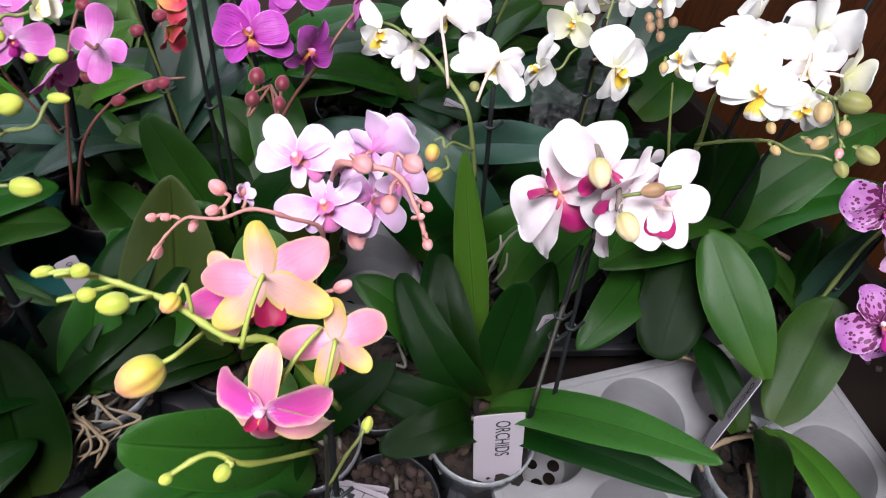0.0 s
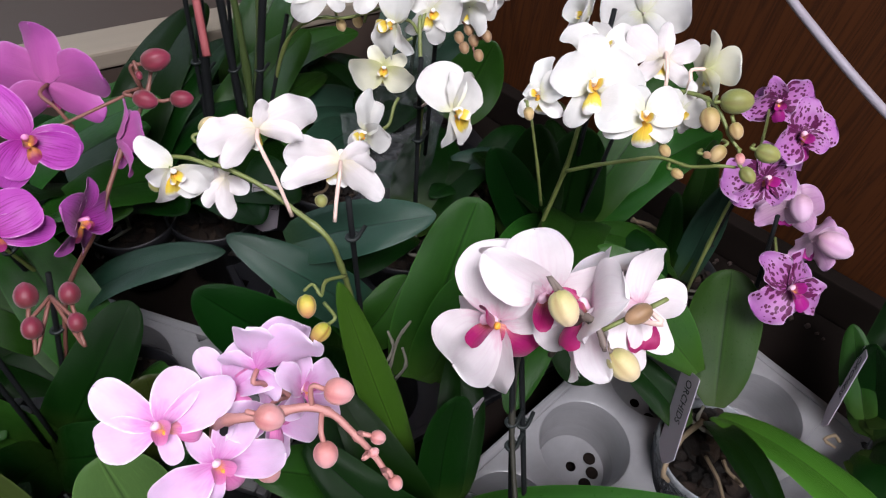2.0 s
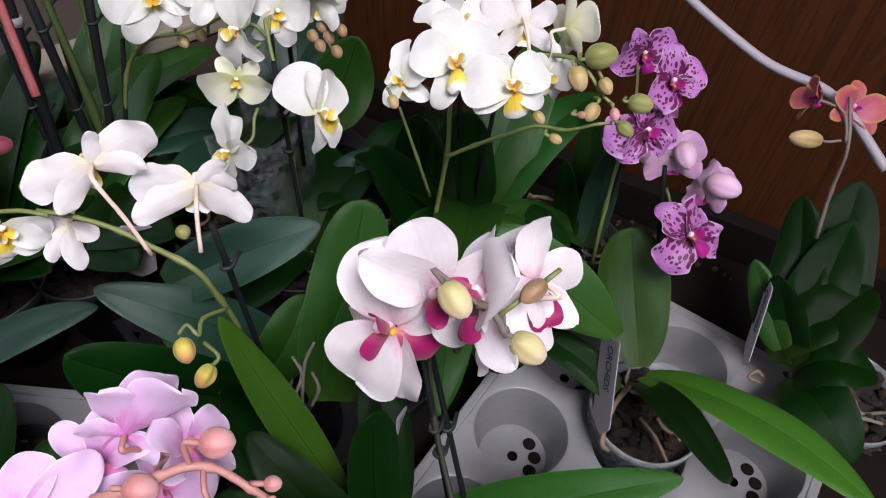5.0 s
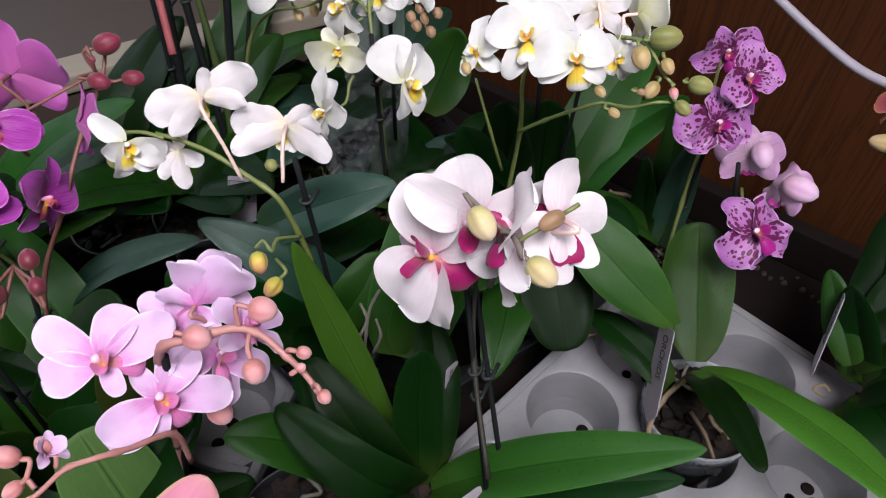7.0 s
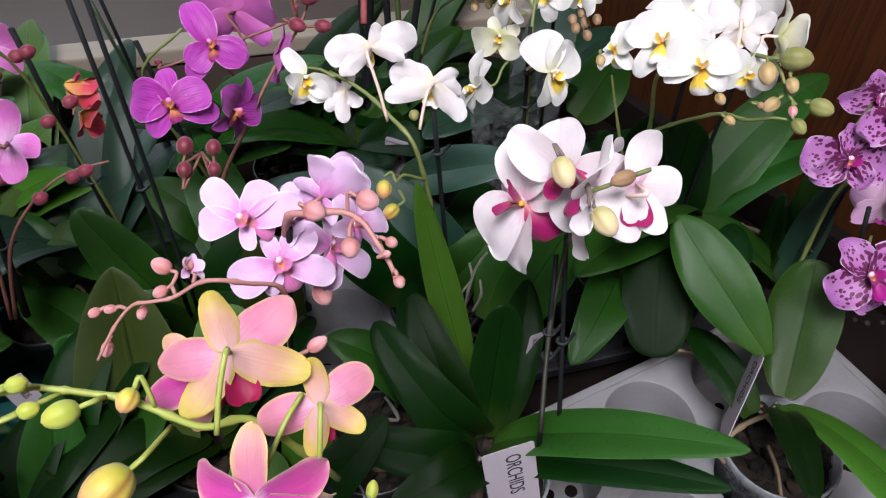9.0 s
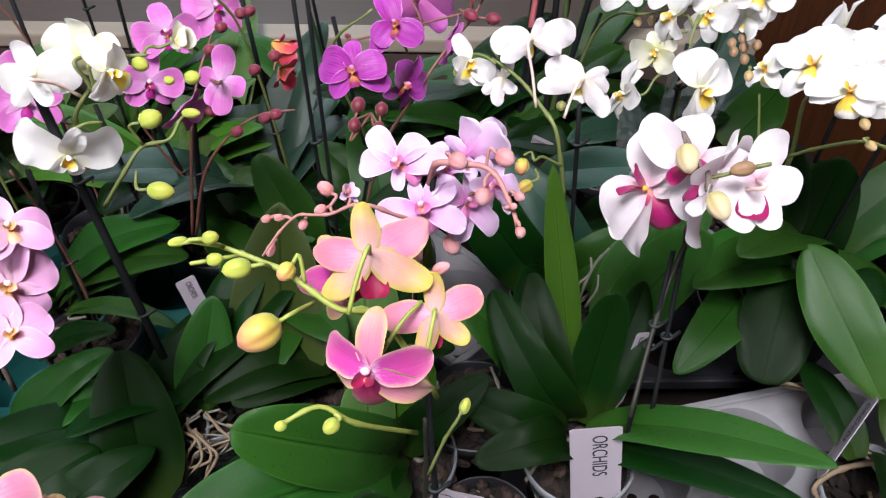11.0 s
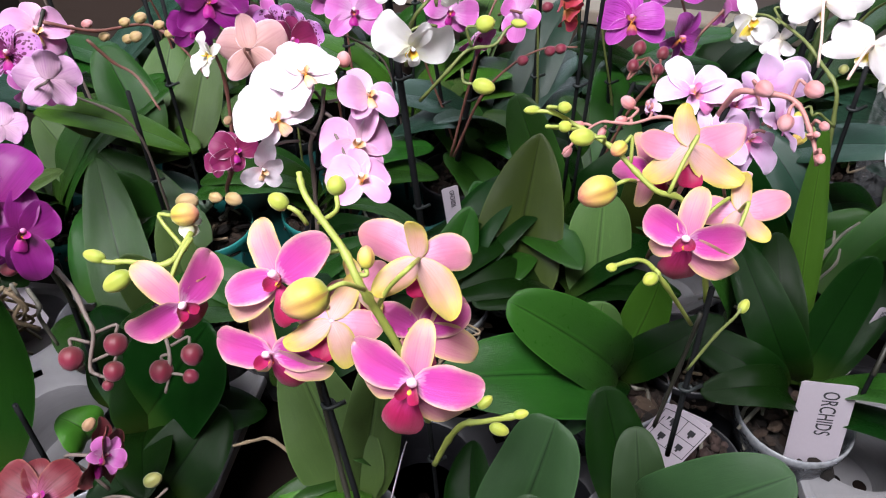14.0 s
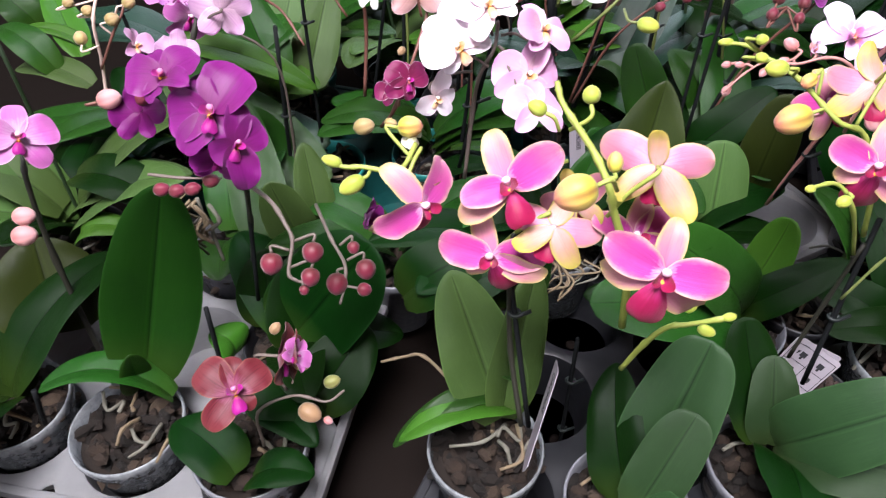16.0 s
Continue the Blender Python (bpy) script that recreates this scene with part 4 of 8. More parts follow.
def tray(label, x, y, turn, nx, ny, pitch, hole, top, mat, depth=0.05, skirt=0.012, stagger=False):
    """A moulded tray: a plate with round openings, a cup hanging in each one, and a turned-down rim."""
    body = tagged(new("plant_tray"), label, "plant tray")
    body.matrix_world = Matrix.Translation((x, y, top)) @ pose(0, 0, 0, 0, 0, turn)
    verts, faces, seg = [], [], 48
    row = pitch * (0.88 if stagger else 1.0)
    slip = pitch / 4 if stagger else 0.0
    places = [((i - (nx - 1) / 2) * pitch + (slip if j % 2 else -slip), (j - (ny - 1) / 2) * row) for i in range(nx) for j in range(ny)]

    def ring(cx, cy, r, z):
        b = len(verts)
        for k in range(seg):
            a = 2 * math.pi * (k + 0.5) / seg
            verts.append((cx + r * math.cos(a), cy + r * math.sin(a), z))
        return b

    def square(cx, cy, z):
        b = len(verts)
        for k in range(seg):
            a = 2 * math.pi * (k + 0.5) / seg
            c, s = math.cos(a), math.sin(a)
            f = min(pitch / 2 / max(abs(c), 1e-6), row / 2 / max(abs(s), 1e-6))
            verts.append((cx + c * f, cy + s * f, z))
        return b

    def bridge(p, q):
        for k in range(seg):
            n = (k + 1) % seg
            faces.append((p + k, p + n, q + n, q + k))

    for cx, cy in places:
        r = min(hole / 2, row / 2 - 0.004)
        levels = [square(cx, cy, 0), ring(cx, cy, r + 0.0035, 0), ring(cx, cy, r + 0.001, -0.001), ring(cx, cy, r, -0.004), ring(cx, cy, r * 0.95, -depth * 0.3),
                  ring(cx, cy, r * 0.89, -depth * 0.7), ring(cx, cy, r * 0.84, -depth + 0.005), ring(cx, cy, r * 0.78, -depth), ring(cx, cy, r * 0.12, -depth)]
        for p, q in zip(levels, levels[1:]):
            bridge(p, q)
        under = [square(cx, cy, -0.0015), ring(cx, cy, r + 0.0055, -0.0015), ring(cx, cy, r * 0.9 + 0.0015, -depth * 0.55), ring(cx, cy, r * 0.78, -depth - 0.0015)]
        for p, q in zip(under, under[1:]):
            bridge(q, p)
    shape = part("tray_body", mesh_from("tray_body", verts, faces, [mat]), body)
    sharp = shape.data
    sharp.set_sharp_from_angle(angle=radians(35))
    if stagger:
        for j in range(ny):
            side = -1 if j % 2 else 1
            part("edge_plate", boxes_mesh("edge_plate", [((side * (nx * pitch / 2 + slip / 2 - slip / 2), (j - (ny - 1) / 2) * row, -0.0008), (2 * slip - 0.0002, row - 0.0002, 0.0014))], [mat]), body)
    for cx, cy in places:
        for k in range(3):
            a = radians(-100 + 40 * k)
            part("drain_hole", DRAIN, body, pose(cx + hole * 0.24 * math.cos(a), cy + hole * 0.24 * math.sin(a), -depth + 0.0012))
    w, h = nx * pitch / 2 + slip, ny * row / 2
    for cx, cy, sx, sy in ((-w - 0.004, 0, 0.008, 2 * h + 0.016), (w + 0.004, 0, 0.008, 2 * h + 0.016), (0, -h - 0.004, 2 * w, 0.008), (0, h + 0.004, 2 * w, 0.008)):
        part("rim", boxes_mesh("rim", [((cx, cy, -skirt / 2 + 0.001), (sx, sy, skirt))], [mat], 0.002), body)
    return body


DRAIN = round_mesh("drain_hole", 2, 14, lambda u: (0.0055 - 0.0008 * u, 0.0006 * u), [TABLE])
for v in DRAIN.vertices:
    v.co = (v.co.x, v.co.z, v.co.y)


def plant_label(at, along, side, width, height, words="", print_kind="", label="white plastic plant label", lean=0.0):
    """A flat label whose long way is along and whose width runs to side; at is the middle of its top edge."""
    al, sd = Vector(along).normalized(), Vector(side)
    sd = (sd - al * sd.dot(al)).normalized()
    n = sd.cross(al)
    m = Matrix((sd, al, n)).transposed().to_4x4()
    m.translation = Vector(at)
    body = tagged(new("plant_label"), label, "label")
    body.matrix_world = m
    w, h = width / 2, height
    corners = [(-w, 0), (-w + 0.002, 0.0012), (w - 0.002, 0.0012), (w, 0), (w, -h * 0.86), (w * 0.5, -h * 0.95), (0, -h), (-w * 0.5, -h * 0.95), (-w, -h * 0.86)]
    k = len(corners)
    verts = [(x, y, 0.0003) for x, y in corners] + [(x, y, -0.0003) for x, y in corners]
    faces = [tuple(reversed(range(k))), tuple(range(k, 2 * k))] + [(i, (i + 1) % k, k + (i + 1) % k, k + i) for i in range(k)]
    part("card", mesh_from("card", verts, faces, [LABEL], smooth=False), body)
    if words:
        curve = bpy.data.curves.new("printing", "FONT")
        curve.body, curve.size, curve.align_x, curve.align_y, curve.extrude = words, width * 0.42, "CENTER", "CENTER", 0.0001
        carrier = new("printing", curve)
        bpy.context.view_layer.update()
        me = bpy.data.meshes.new_from_object(carrier)
        bpy.data.objects.remove(carrier)
        me.materials.clear()
        me.materials.append(INK)
        for z, flip in ((0.0005, 1), (-0.0005, -1)):
            part("printing", me, body, pose(width * 0.06, -width * 0.72, z, 0, 0 if flip > 0 else 180, -90) @ Matrix.Diagonal((0.62, 1, 1, 1)))
    if print_kind == "grid":
        bars = []
        for c in range(3):
            bars.append(((0, -0.003 - c * width * 0.45, 0.0006), (width * 0.9, 0.0004, 0.0002)))
            bars.append(((-w * 0.9 + c * w * 0.9, -0.003 - width * 0.45, 0.0006), (0.0004, width * 0.9, 0.0002)))
        for cx in (-0.45, 0.45):
            for cy in (0.22, 0.68):
                bars.append(((cx * w, -0.003 - cy * width, 0.0006), (width * 0.14, width * 0.14, 0.0002)))
                bars.append(((cx * w, -0.003 - cy * width - width * 0.1, 0.0006), (width * 0.05, width * 0.08, 0.0002)))
        part("printing", boxes_mesh("printing", bars, [INK]), body)
    return body


# ---- the plants ----

tray("white moulded plastic tray with empty pot cups by the wooden wall", 0.258, 0.197, 16, 3, 3, 0.092, 0.077, 0.044, TRAY, stagger=True)
tray("white moulded plastic tray under a row of leafy pots", -0.509, 0.06, 9.8, 3, 3, 0.101, 0.088, 0.045, TRAY)
tray("white moulded plastic tray showing between back row pots", -0.07, 0.455, -43, 2, 1, 0.101, 0.088, 0.038, TRAY)
# two black trays added to stand in for the deep shade between pots
tray("black plastic tray standing in for shade under the middle pots", -0.1, 0.17, -4, 3, 4, 0.101, 0.088, 0.03, TRAY_SHADE)
tray("black plastic tray standing in for shade under the white orchids", 0.168, 0.5, 4, 3, 3, 0.101, 0.088, 0.028, TRAY_SHADE)
tray("teal plastic tray under leafy back row pots", -0.42, 0.36, 3, 3, 2, 0.11, 0.09, 0.06, TRAY_TEAL)
tray("teal plastic tray behind the white tray", -0.70, 0.36, 3, 2, 2, 0.11, 0.09, 0.06, TRAY_TEAL)


plant = orchid("white orchid with magenta lips in a clear plastic pot", 0.070, 0.236, pot='clear')
flower(plant, "magentalip", (0.086, 0.27, 0.309), (-0.815, -0.249, 0.523), (-0.366, 0.921, -0.131), 0.068, 0, (0.119, 0.27, 0.296), "palepink", tips={"top": (0.078, 0.292, 0.292), "left": (0.063, 0.269, 0.281), "low_left": (0.079, 0.253, 0.271), "lip": (0.092, 0.247, 0.292)})
flower(plant, "magentalip", (0.102, 0.261, 0.332), (-0.568, -0.742, 0.356), (-0.606, 0.669, 0.43), 0.062, 4, (0.117, 0.264, 0.306), "palepink", tips={"right": (0.101, 0.281, 0.352), "top": (0.077, 0.276, 0.35), "left": (0.083, 0.289, 0.321), "low_left": (0.106, 0.244, 0.307), "lip": (0.114, 0.251, 0.336)})
flower(plant, "magentalip", (0.129, 0.237, 0.342), (0.122, 0.909, -0.398), (0.316, 0.345, 0.884), 0.051, 0, (0.117, 0.264, 0.306), "palepink", tips={"left": (0.148, 0.23, 0.341), "right": (0.113, 0.22, 0.326), "lip": (0.127, 0.229, 0.322), "low_left": (0.139, 0.222, 0.324)})
flower(plant, "magentalip", (0.112, 0.244, 0.335), (-0.714, 0.497, 0.493), (0.698, 0.446, 0.561), 0.062, 20, tips={"left": (0.127, 0.269, 0.342), "top": (0.146, 0.26, 0.344), "low_left": (0.106, 0.241, 0.297)})
bud(plant, "cream", (0.095, 0.244, 0.349), (0.146, -0.769, -0.623), 0.0159, 0.7, (0.103, 0.236, 0.345), "grey")
bud(plant, "brown", (0.116, 0.227, 0.356), (-0.962, 0.013, -0.273), 0.0120, 0.6, (0.104, 0.23, 0.348), "green")
bud(plant, "cream", (0.106, 0.216, 0.342), (0.453, -0.736, -0.504), 0.0155, 0.7, (0.101, 0.224, 0.345), "grey")
stem(plant, [(0.107, 0.251, 0.293), (0.107, 0.247, 0.317), (0.102, 0.240, 0.343), (0.103, 0.234, 0.348), (0.102, 0.223, 0.345)], 0.002, "grey", thin=0.9)
stem(plant, [(0.093, 0.214, 0.162), (0.108, 0.26, 0.208), (0.12, 0.283, 0.253), (0.118, 0.274, 0.294), (0.113, 0.259, 0.322), (0.111, 0.264, 0.328)], 0.0022, "dark")
stake(plant, (0.095, 0.216, 0.135), (0.115, 0.284, 0.247), (0.62, 0.5))
stake(plant, (0.112, 0.225, 0.129), (0.123, 0.292, 0.255), (0.5,))
leaf(plant, (0.075, 0.25, 0.085), (0.189, 0.157, 0.211), 0.036, 0.016, (0.25, -0.3, 0.921), "fresh")
# lower leaves take "dark", which paints in the shade cast by the blooms
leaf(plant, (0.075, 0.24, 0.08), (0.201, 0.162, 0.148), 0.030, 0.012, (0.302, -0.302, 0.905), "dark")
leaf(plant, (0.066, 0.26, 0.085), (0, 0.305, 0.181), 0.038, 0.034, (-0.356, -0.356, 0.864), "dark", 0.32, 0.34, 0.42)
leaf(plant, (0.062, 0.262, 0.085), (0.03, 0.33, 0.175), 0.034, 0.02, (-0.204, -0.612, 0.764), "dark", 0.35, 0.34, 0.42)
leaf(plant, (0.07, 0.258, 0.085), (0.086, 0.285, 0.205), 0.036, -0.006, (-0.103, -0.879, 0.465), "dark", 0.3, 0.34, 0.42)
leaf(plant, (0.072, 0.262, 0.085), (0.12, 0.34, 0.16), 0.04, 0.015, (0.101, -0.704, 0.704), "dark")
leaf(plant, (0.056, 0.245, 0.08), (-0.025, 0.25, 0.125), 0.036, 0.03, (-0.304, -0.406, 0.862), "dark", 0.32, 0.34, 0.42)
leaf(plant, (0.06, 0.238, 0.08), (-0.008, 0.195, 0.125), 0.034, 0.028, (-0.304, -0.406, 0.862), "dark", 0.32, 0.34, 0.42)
leaf(plant, (0.068, 0.298, 0.085), (0.039, 0.346, 0.266), 0.025, -0.006, (0.014, -0.588, 0.809), "bright", 0.22, 0.42, 0.6)
root(plant, [(0.072, 0.35, 0.113), (0.076, 0.351, 0.143), (0.083, 0.356, 0.163), (0.091, 0.356, 0.179)], 0.0016, "root")
root(plant, [(0.067, 0.355, 0.116), (0.07, 0.351, 0.141), (0.08, 0.357, 0.15), (0.08, 0.367, 0.158)], 0.0016, "root")
root(plant, [(0.042, 0.326, 0.084), (0.023, 0.316, 0.097), (0.003, 0.324, 0.098), (-0.01, 0.33, 0.086)], 0.0016, "root")
root(plant, [(0.079, 0.35, 0.116), (0.085, 0.346, 0.141), (0.086, 0.355, 0.15)], 0.0016, "root")
root(plant, [(0.038, 0.236, 0.08), (0.032, 0.225, 0.075), (0.035, 0.219, 0.06), (0.04, 0.21, 0.05)], 0.002, "root")
root(plant, [(0.063, 0.239, 0.09), (0.047, 0.234, 0.085), (0.03, 0.213, 0.07)], 0.0025, "root")
plant_label((0.074, 0.217, 0.14), (-0.1, 0.212, 0.972), (0.977, 0.029, -0.211), 0.0363, 0.084, "ORCHIDS", "", "white plastic plant label")
plant_label((0.116, 0.298, 0.146), (0.228, 0.334, 0.915), (-0.717, -0.515, -0.47), 0.0145, 0.075, "ORCHIDS", "", "white plastic plant label")

plant = orchid("leafy orchid out of bloom potted in the white tray", 0.288, 0.214, pot='clear')
leaf(plant, (0.278, 0.256, 0.136), (0.236, 0.352, 0.194), 0.047, 0.006, (-0.575, -0.173, 0.8), "fresh", 0.2, 0.8, 0.62)
leaf(plant, (0.292, 0.236, 0.106), (0.326, 0.301, 0.181), 0.052, -0.004, (-0.479, -0.262, 0.837), "fresh", 0.16, 0.58, 0.46)
leaf(plant, (0.286, 0.228, 0.11), (0.292, 0.08, 0.165), 0.040, 0.014, (0.255, -0.306, 0.917), "bright", 0.2, 0.34, 0.42)
leaf(plant, (0.282, 0.228, 0.105), (0.235, 0.14, 0.165), 0.024, 0.014, (-0.302, -0.302, 0.905), "dark", 0.2, 0.34, 0.42)
leaf(plant, (0.27, 0.235, 0.09), (0.252, 0.315, 0.1), 0.030, 0.01, (0, -0.6, 0.8), "dark")
root(plant, [(0.292, 0.29, 0.066), (0.275, 0.304, 0.071), (0.255, 0.304, 0.08), (0.233, 0.309, 0.082)], 0.0019, "tanroot")
root(plant, [(0.287, 0.234, 0.09), (0.26, 0.229, 0.085), (0.239, 0.217, 0.08), (0.243, 0.211, 0.07)], 0.0028, "tanroot")
root(plant, [(0.273, 0.212, 0.085), (0.273, 0.195, 0.08), (0.271, 0.178, 0.07)], 0.002, "tanroot")
root(plant, [(0.285, 0.243, 0.085), (0.274, 0.244, 0.09), (0.278, 0.265, 0.08), (0.279, 0.3, 0.07), (0.244, 0.313, 0.07)], 0.0018, "tanroot")
plant_label((0.2735, 0.258, 0.135), (0.45, 0.5, 0.74), (-0.52, -0.82, 0.22), 0.0300, 0.072, "ORCHIDS", "", "white plastic plant label in a clear pot")

plant = orchid("pale pink orchid with two bud-laden branches in a dark pot", -0.012, 0.275, pot='black')
flower(plant, "pink", (-0.018, 0.284, 0.318), (0.458, 0.84, -0.29), (0.608, -0.058, 0.791), 0.047, 38, (-0.015, 0.28, 0.304), "rose", tips={"top": (0.002, 0.287, 0.342), "left": (0.006, 0.28, 0.337), "right": (-0.015, 0.292, 0.34), "low_right": (-0.029, 0.293, 0.325), "low_left": (-0.014, 0.277, 0.309)})
flower(plant, "pink", (-0.058, 0.276, 0.316), (-0.024, -0.565, 0.825), (-0.553, 0.695, 0.46), 0.048, 12, (-0.034, 0.28, 0.306), "rose", tips={"left": (-0.082, 0.278, 0.315), "top": (-0.076, 0.295, 0.328), "right": (-0.043, 0.29, 0.327), "low_right": (-0.028, 0.278, 0.32), "low_left": (-0.056, 0.265, 0.308), "lip": (-0.043, 0.271, 0.313)})
flower(plant, "pink", (-0.018, 0.277, 0.289), (0.454, -0.726, 0.517), (0.267, 0.664, 0.699), 0.044, 10, (-0.009, 0.28, 0.293), "rose", tips={"low_left": (-0.021, 0.26, 0.27), "low_right": (0.002, 0.269, 0.272), "top": (-0.016, 0.288, 0.302), "right": (-0.001, 0.281, 0.285)})
flower(plant, "pink", (-0.044, 0.263, 0.295), (0.181, -0.679, 0.711), (-0.305, 0.649, 0.697), 0.052, 10, (-0.026, 0.278, 0.293), "rose", tips={"left": (-0.07, 0.255, 0.291), "top": (-0.05, 0.274, 0.306), "right": (-0.027, 0.277, 0.306), "low_left": (-0.051, 0.251, 0.285), "lip": (-0.035, 0.253, 0.284)})
flower(plant, "pink", (-0.03, 0.288, 0.303), (-0.195, -0.3, 0.847), (-0.446, 0.615, 0.65), 0.038, 30, (-0.028, 0.28, 0.3), "rose")
flower(plant, "pink", (-0.004, 0.275, 0.303), (0.7, -0.2, 0.6), (0.5, 0.633, 0.498), 0.036, 25, (-0.012, 0.28, 0.298), "rose")
bud(plant, "pink", (-0.026, 0.265, 0.264), (0.3, -0.6, -0.7), 0.0135, 0.8, (-0.02, 0.276, 0.29), "rose")
stem(plant, [(-0.062, 0.311, 0.14), (-0.05, 0.282, 0.241), (-0.042, 0.288, 0.275), (-0.036, 0.291, 0.293)], 0.0022, "rose", thin=0.7)
stem(plant, [(-0.044, 0.249, 0.262), (-0.043, 0.243, 0.298), (-0.056, 0.235, 0.314), (-0.067, 0.232, 0.322), (-0.077, 0.234, 0.32), (-0.089, 0.232, 0.315), (-0.1, 0.233, 0.313), (-0.109, 0.234, 0.311), (-0.119, 0.229, 0.303), (-0.128, 0.22, 0.293)], 0.0017, "rose", thin=0.5)
stem(plant, [(-0.04, 0.275, 0.302), (-0.034, 0.263, 0.327), (-0.022, 0.257, 0.332), (-0.008, 0.253, 0.334), (0, 0.248, 0.331), (0.005, 0.24, 0.326), (0.01, 0.231, 0.319), (0.013, 0.221, 0.312)], 0.0026, "rose", thin=0.55)
bud(plant, "pink", (-0.021, 0.253, 0.337), (0.803, -0.546, -0.237), 0.0111, 0.85, (-0.022, 0.256, 0.332), "rose")
bud(plant, "pink", (0.004, 0.25, 0.342), (0.852, -0.493, -0.177), 0.0113, 0.85, (-0.006, 0.252, 0.333), "rose")
bud(plant, "pink", (-0.007, 0.236, 0.327), (-0.11, -0.735, -0.669), 0.0101, 0.85, (-0.003, 0.25, 0.332), "rose")
bud(plant, "pink", (0.012, 0.233, 0.33), (0.818, -0.532, -0.219), 0.0060, 0.85, (0.007, 0.239, 0.326), "rose")
bud(plant, "pink", (0.009, 0.23, 0.326), (0.955, 0.017, 0.296), 0.0042, 0.85, (0.008, 0.233, 0.321), "rose")
bud(plant, "pink", (0.013, 0.219, 0.318), (0.218, -0.769, -0.601), 0.0061, 0.85, (0.011, 0.226, 0.316), "rose")
bud(plant, "pink", (-0.095, 0.25, 0.318), (-0.809, 0.545, 0.219), 0.0109, 0.7, (-0.092, 0.241, 0.312), "rose")
bud(plant, "pink", (-0.097, 0.241, 0.31), (-0.925, -0.099, -0.368), 0.0083, 0.7, (-0.09, 0.238, 0.31), "rose")
bud(plant, "pink", (-0.107, 0.236, 0.303), (-0.35, -0.655, -0.669), 0.0070, 0.7, (-0.106, 0.239, 0.306), "rose")
bud(plant, "pink", (-0.122, 0.241, 0.303), (-0.968, 0.062, -0.244), 0.0062, 0.7, (-0.114, 0.239, 0.304), "rose")
bud(plant, "pink", (-0.13, 0.242, 0.301), (-0.938, -0.062, -0.341), 0.0067, 0.7, (-0.119, 0.24, 0.303), "rose")
bud(plant, "pink", (-0.126, 0.228, 0.29), (-0.311, -0.672, -0.672), 0.0081, 0.7, (-0.123, 0.232, 0.295), "rose")
bud(plant, "pink", (-0.082, 0.247, 0.32), (-0.385, 0.756, 0.53), 0.0074, 0.7, (-0.081, 0.24, 0.314), "rose")
flower(plant, "pink", (-0.083, 0.245, 0.318), (0.726, -0.273, 0.632), (0.291, 0.786, 0.546), 0.015, 55)
bud(plant, "pink", (-0.026, 0.192, 0.317), (0.881, 0.19, 0.433), 0.0099, 0.6, (-0.032, 0.192, 0.302), "rose")
stake(plant, (-0.06, 0.301, 0.157), (-0.036, 0.269, 0.313), (0.35,))
leaf(plant, (-0.072, 0.36, 0.1), (-0.068, 0.36, 0.22), 0.047, 0.01, (-0.021, -0.503, 0.864), "olive", 0.1, 0.34, 0.42)
leaf(plant, (0.008, 0.301, 0.1), (-0.034, 0.307, 0.17), 0.042, 0.02, (-0.044, -0.154, 0.987), "green")

plant = orchid("peach and yellow orchid with crimson lips and broad rounded leaves", -0.030, 0.100, pot='grey')
flower(plant, "peach", (-0.057, 0.177, 0.34), (-0.119, 0.559, -0.821), (-0.223, 0.79, 0.571), 0.054, 0, (-0.063, 0.149, 0.33), "lime", tips={"top": (-0.063, 0.2, 0.349), "left": (-0.033, 0.196, 0.339), "right": (-0.082, 0.178, 0.339), "low_left": (-0.03, 0.172, 0.325), "low_right": (-0.075, 0.164, 0.324)})
flower(plant, "peach", (-0.051, 0.126, 0.322), (-0.184, -0.907, 0.379), (0.03, 0.381, 0.924), 0.054, 0, (-0.033, 0.166, 0.321), "lime", tips={"top": (-0.05, 0.141, 0.343), "right": (-0.024, 0.13, 0.325), "left": (-0.073, 0.14, 0.324), "low_left": (-0.067, 0.13, 0.308), "low_right": (-0.026, 0.125, 0.302), "lip": (-0.052, 0.117, 0.297)})
flower(plant, "peach", (-0.027, 0.163, 0.316), (-0.091, 0.606, -0.791), (-0.003, 0.794, 0.608), 0.041, 0, (-0.031, 0.129, 0.298), "lime", tips={"right": (-0.051, 0.159, 0.315), "left": (-0.005, 0.172, 0.321), "top": (-0.028, 0.178, 0.328), "low_right": (-0.032, 0.148, 0.305), "low_left": (-0.011, 0.154, 0.307)})
flower(plant, "peach", (-0.074, 0.184, 0.318), (0.393, -0.44, 0.807), (-0.496, 0.498, 0.712), 0.041, 10)
stem(plant, [(-0.028, 0.166, 0.245), (-0.039, 0.16, 0.288), (-0.054, 0.161, 0.317), (-0.069, 0.156, 0.325), (-0.083, 0.16, 0.334), (-0.093, 0.163, 0.341), (-0.105, 0.164, 0.347), (-0.115, 0.165, 0.351), (-0.127, 0.165, 0.356), (-0.139, 0.161, 0.357)], 0.0022, "lime", thin=0.6)
bud(plant, "yellow", (-0.096, 0.13, 0.338), (-0.808, -0.541, -0.231), 0.0200, 0.74, (-0.08, 0.156, 0.329), "lime")
bud(plant, "lime", (-0.109, 0.153, 0.352), (-0.943, -0.331, 0.032), 0.0127, 0.7, (-0.099, 0.163, 0.344), "lime")
bud(plant, "lime", (-0.118, 0.154, 0.356), (0.943, 0.331, -0.032), 0.0071, 0.8, (-0.112, 0.164, 0.349), "lime")
bud(plant, "yellow", (-0.091, 0.16, 0.344), (-0.574, -0.678, -0.459), 0.0095, 0.8, (-0.084, 0.161, 0.336), "lime")
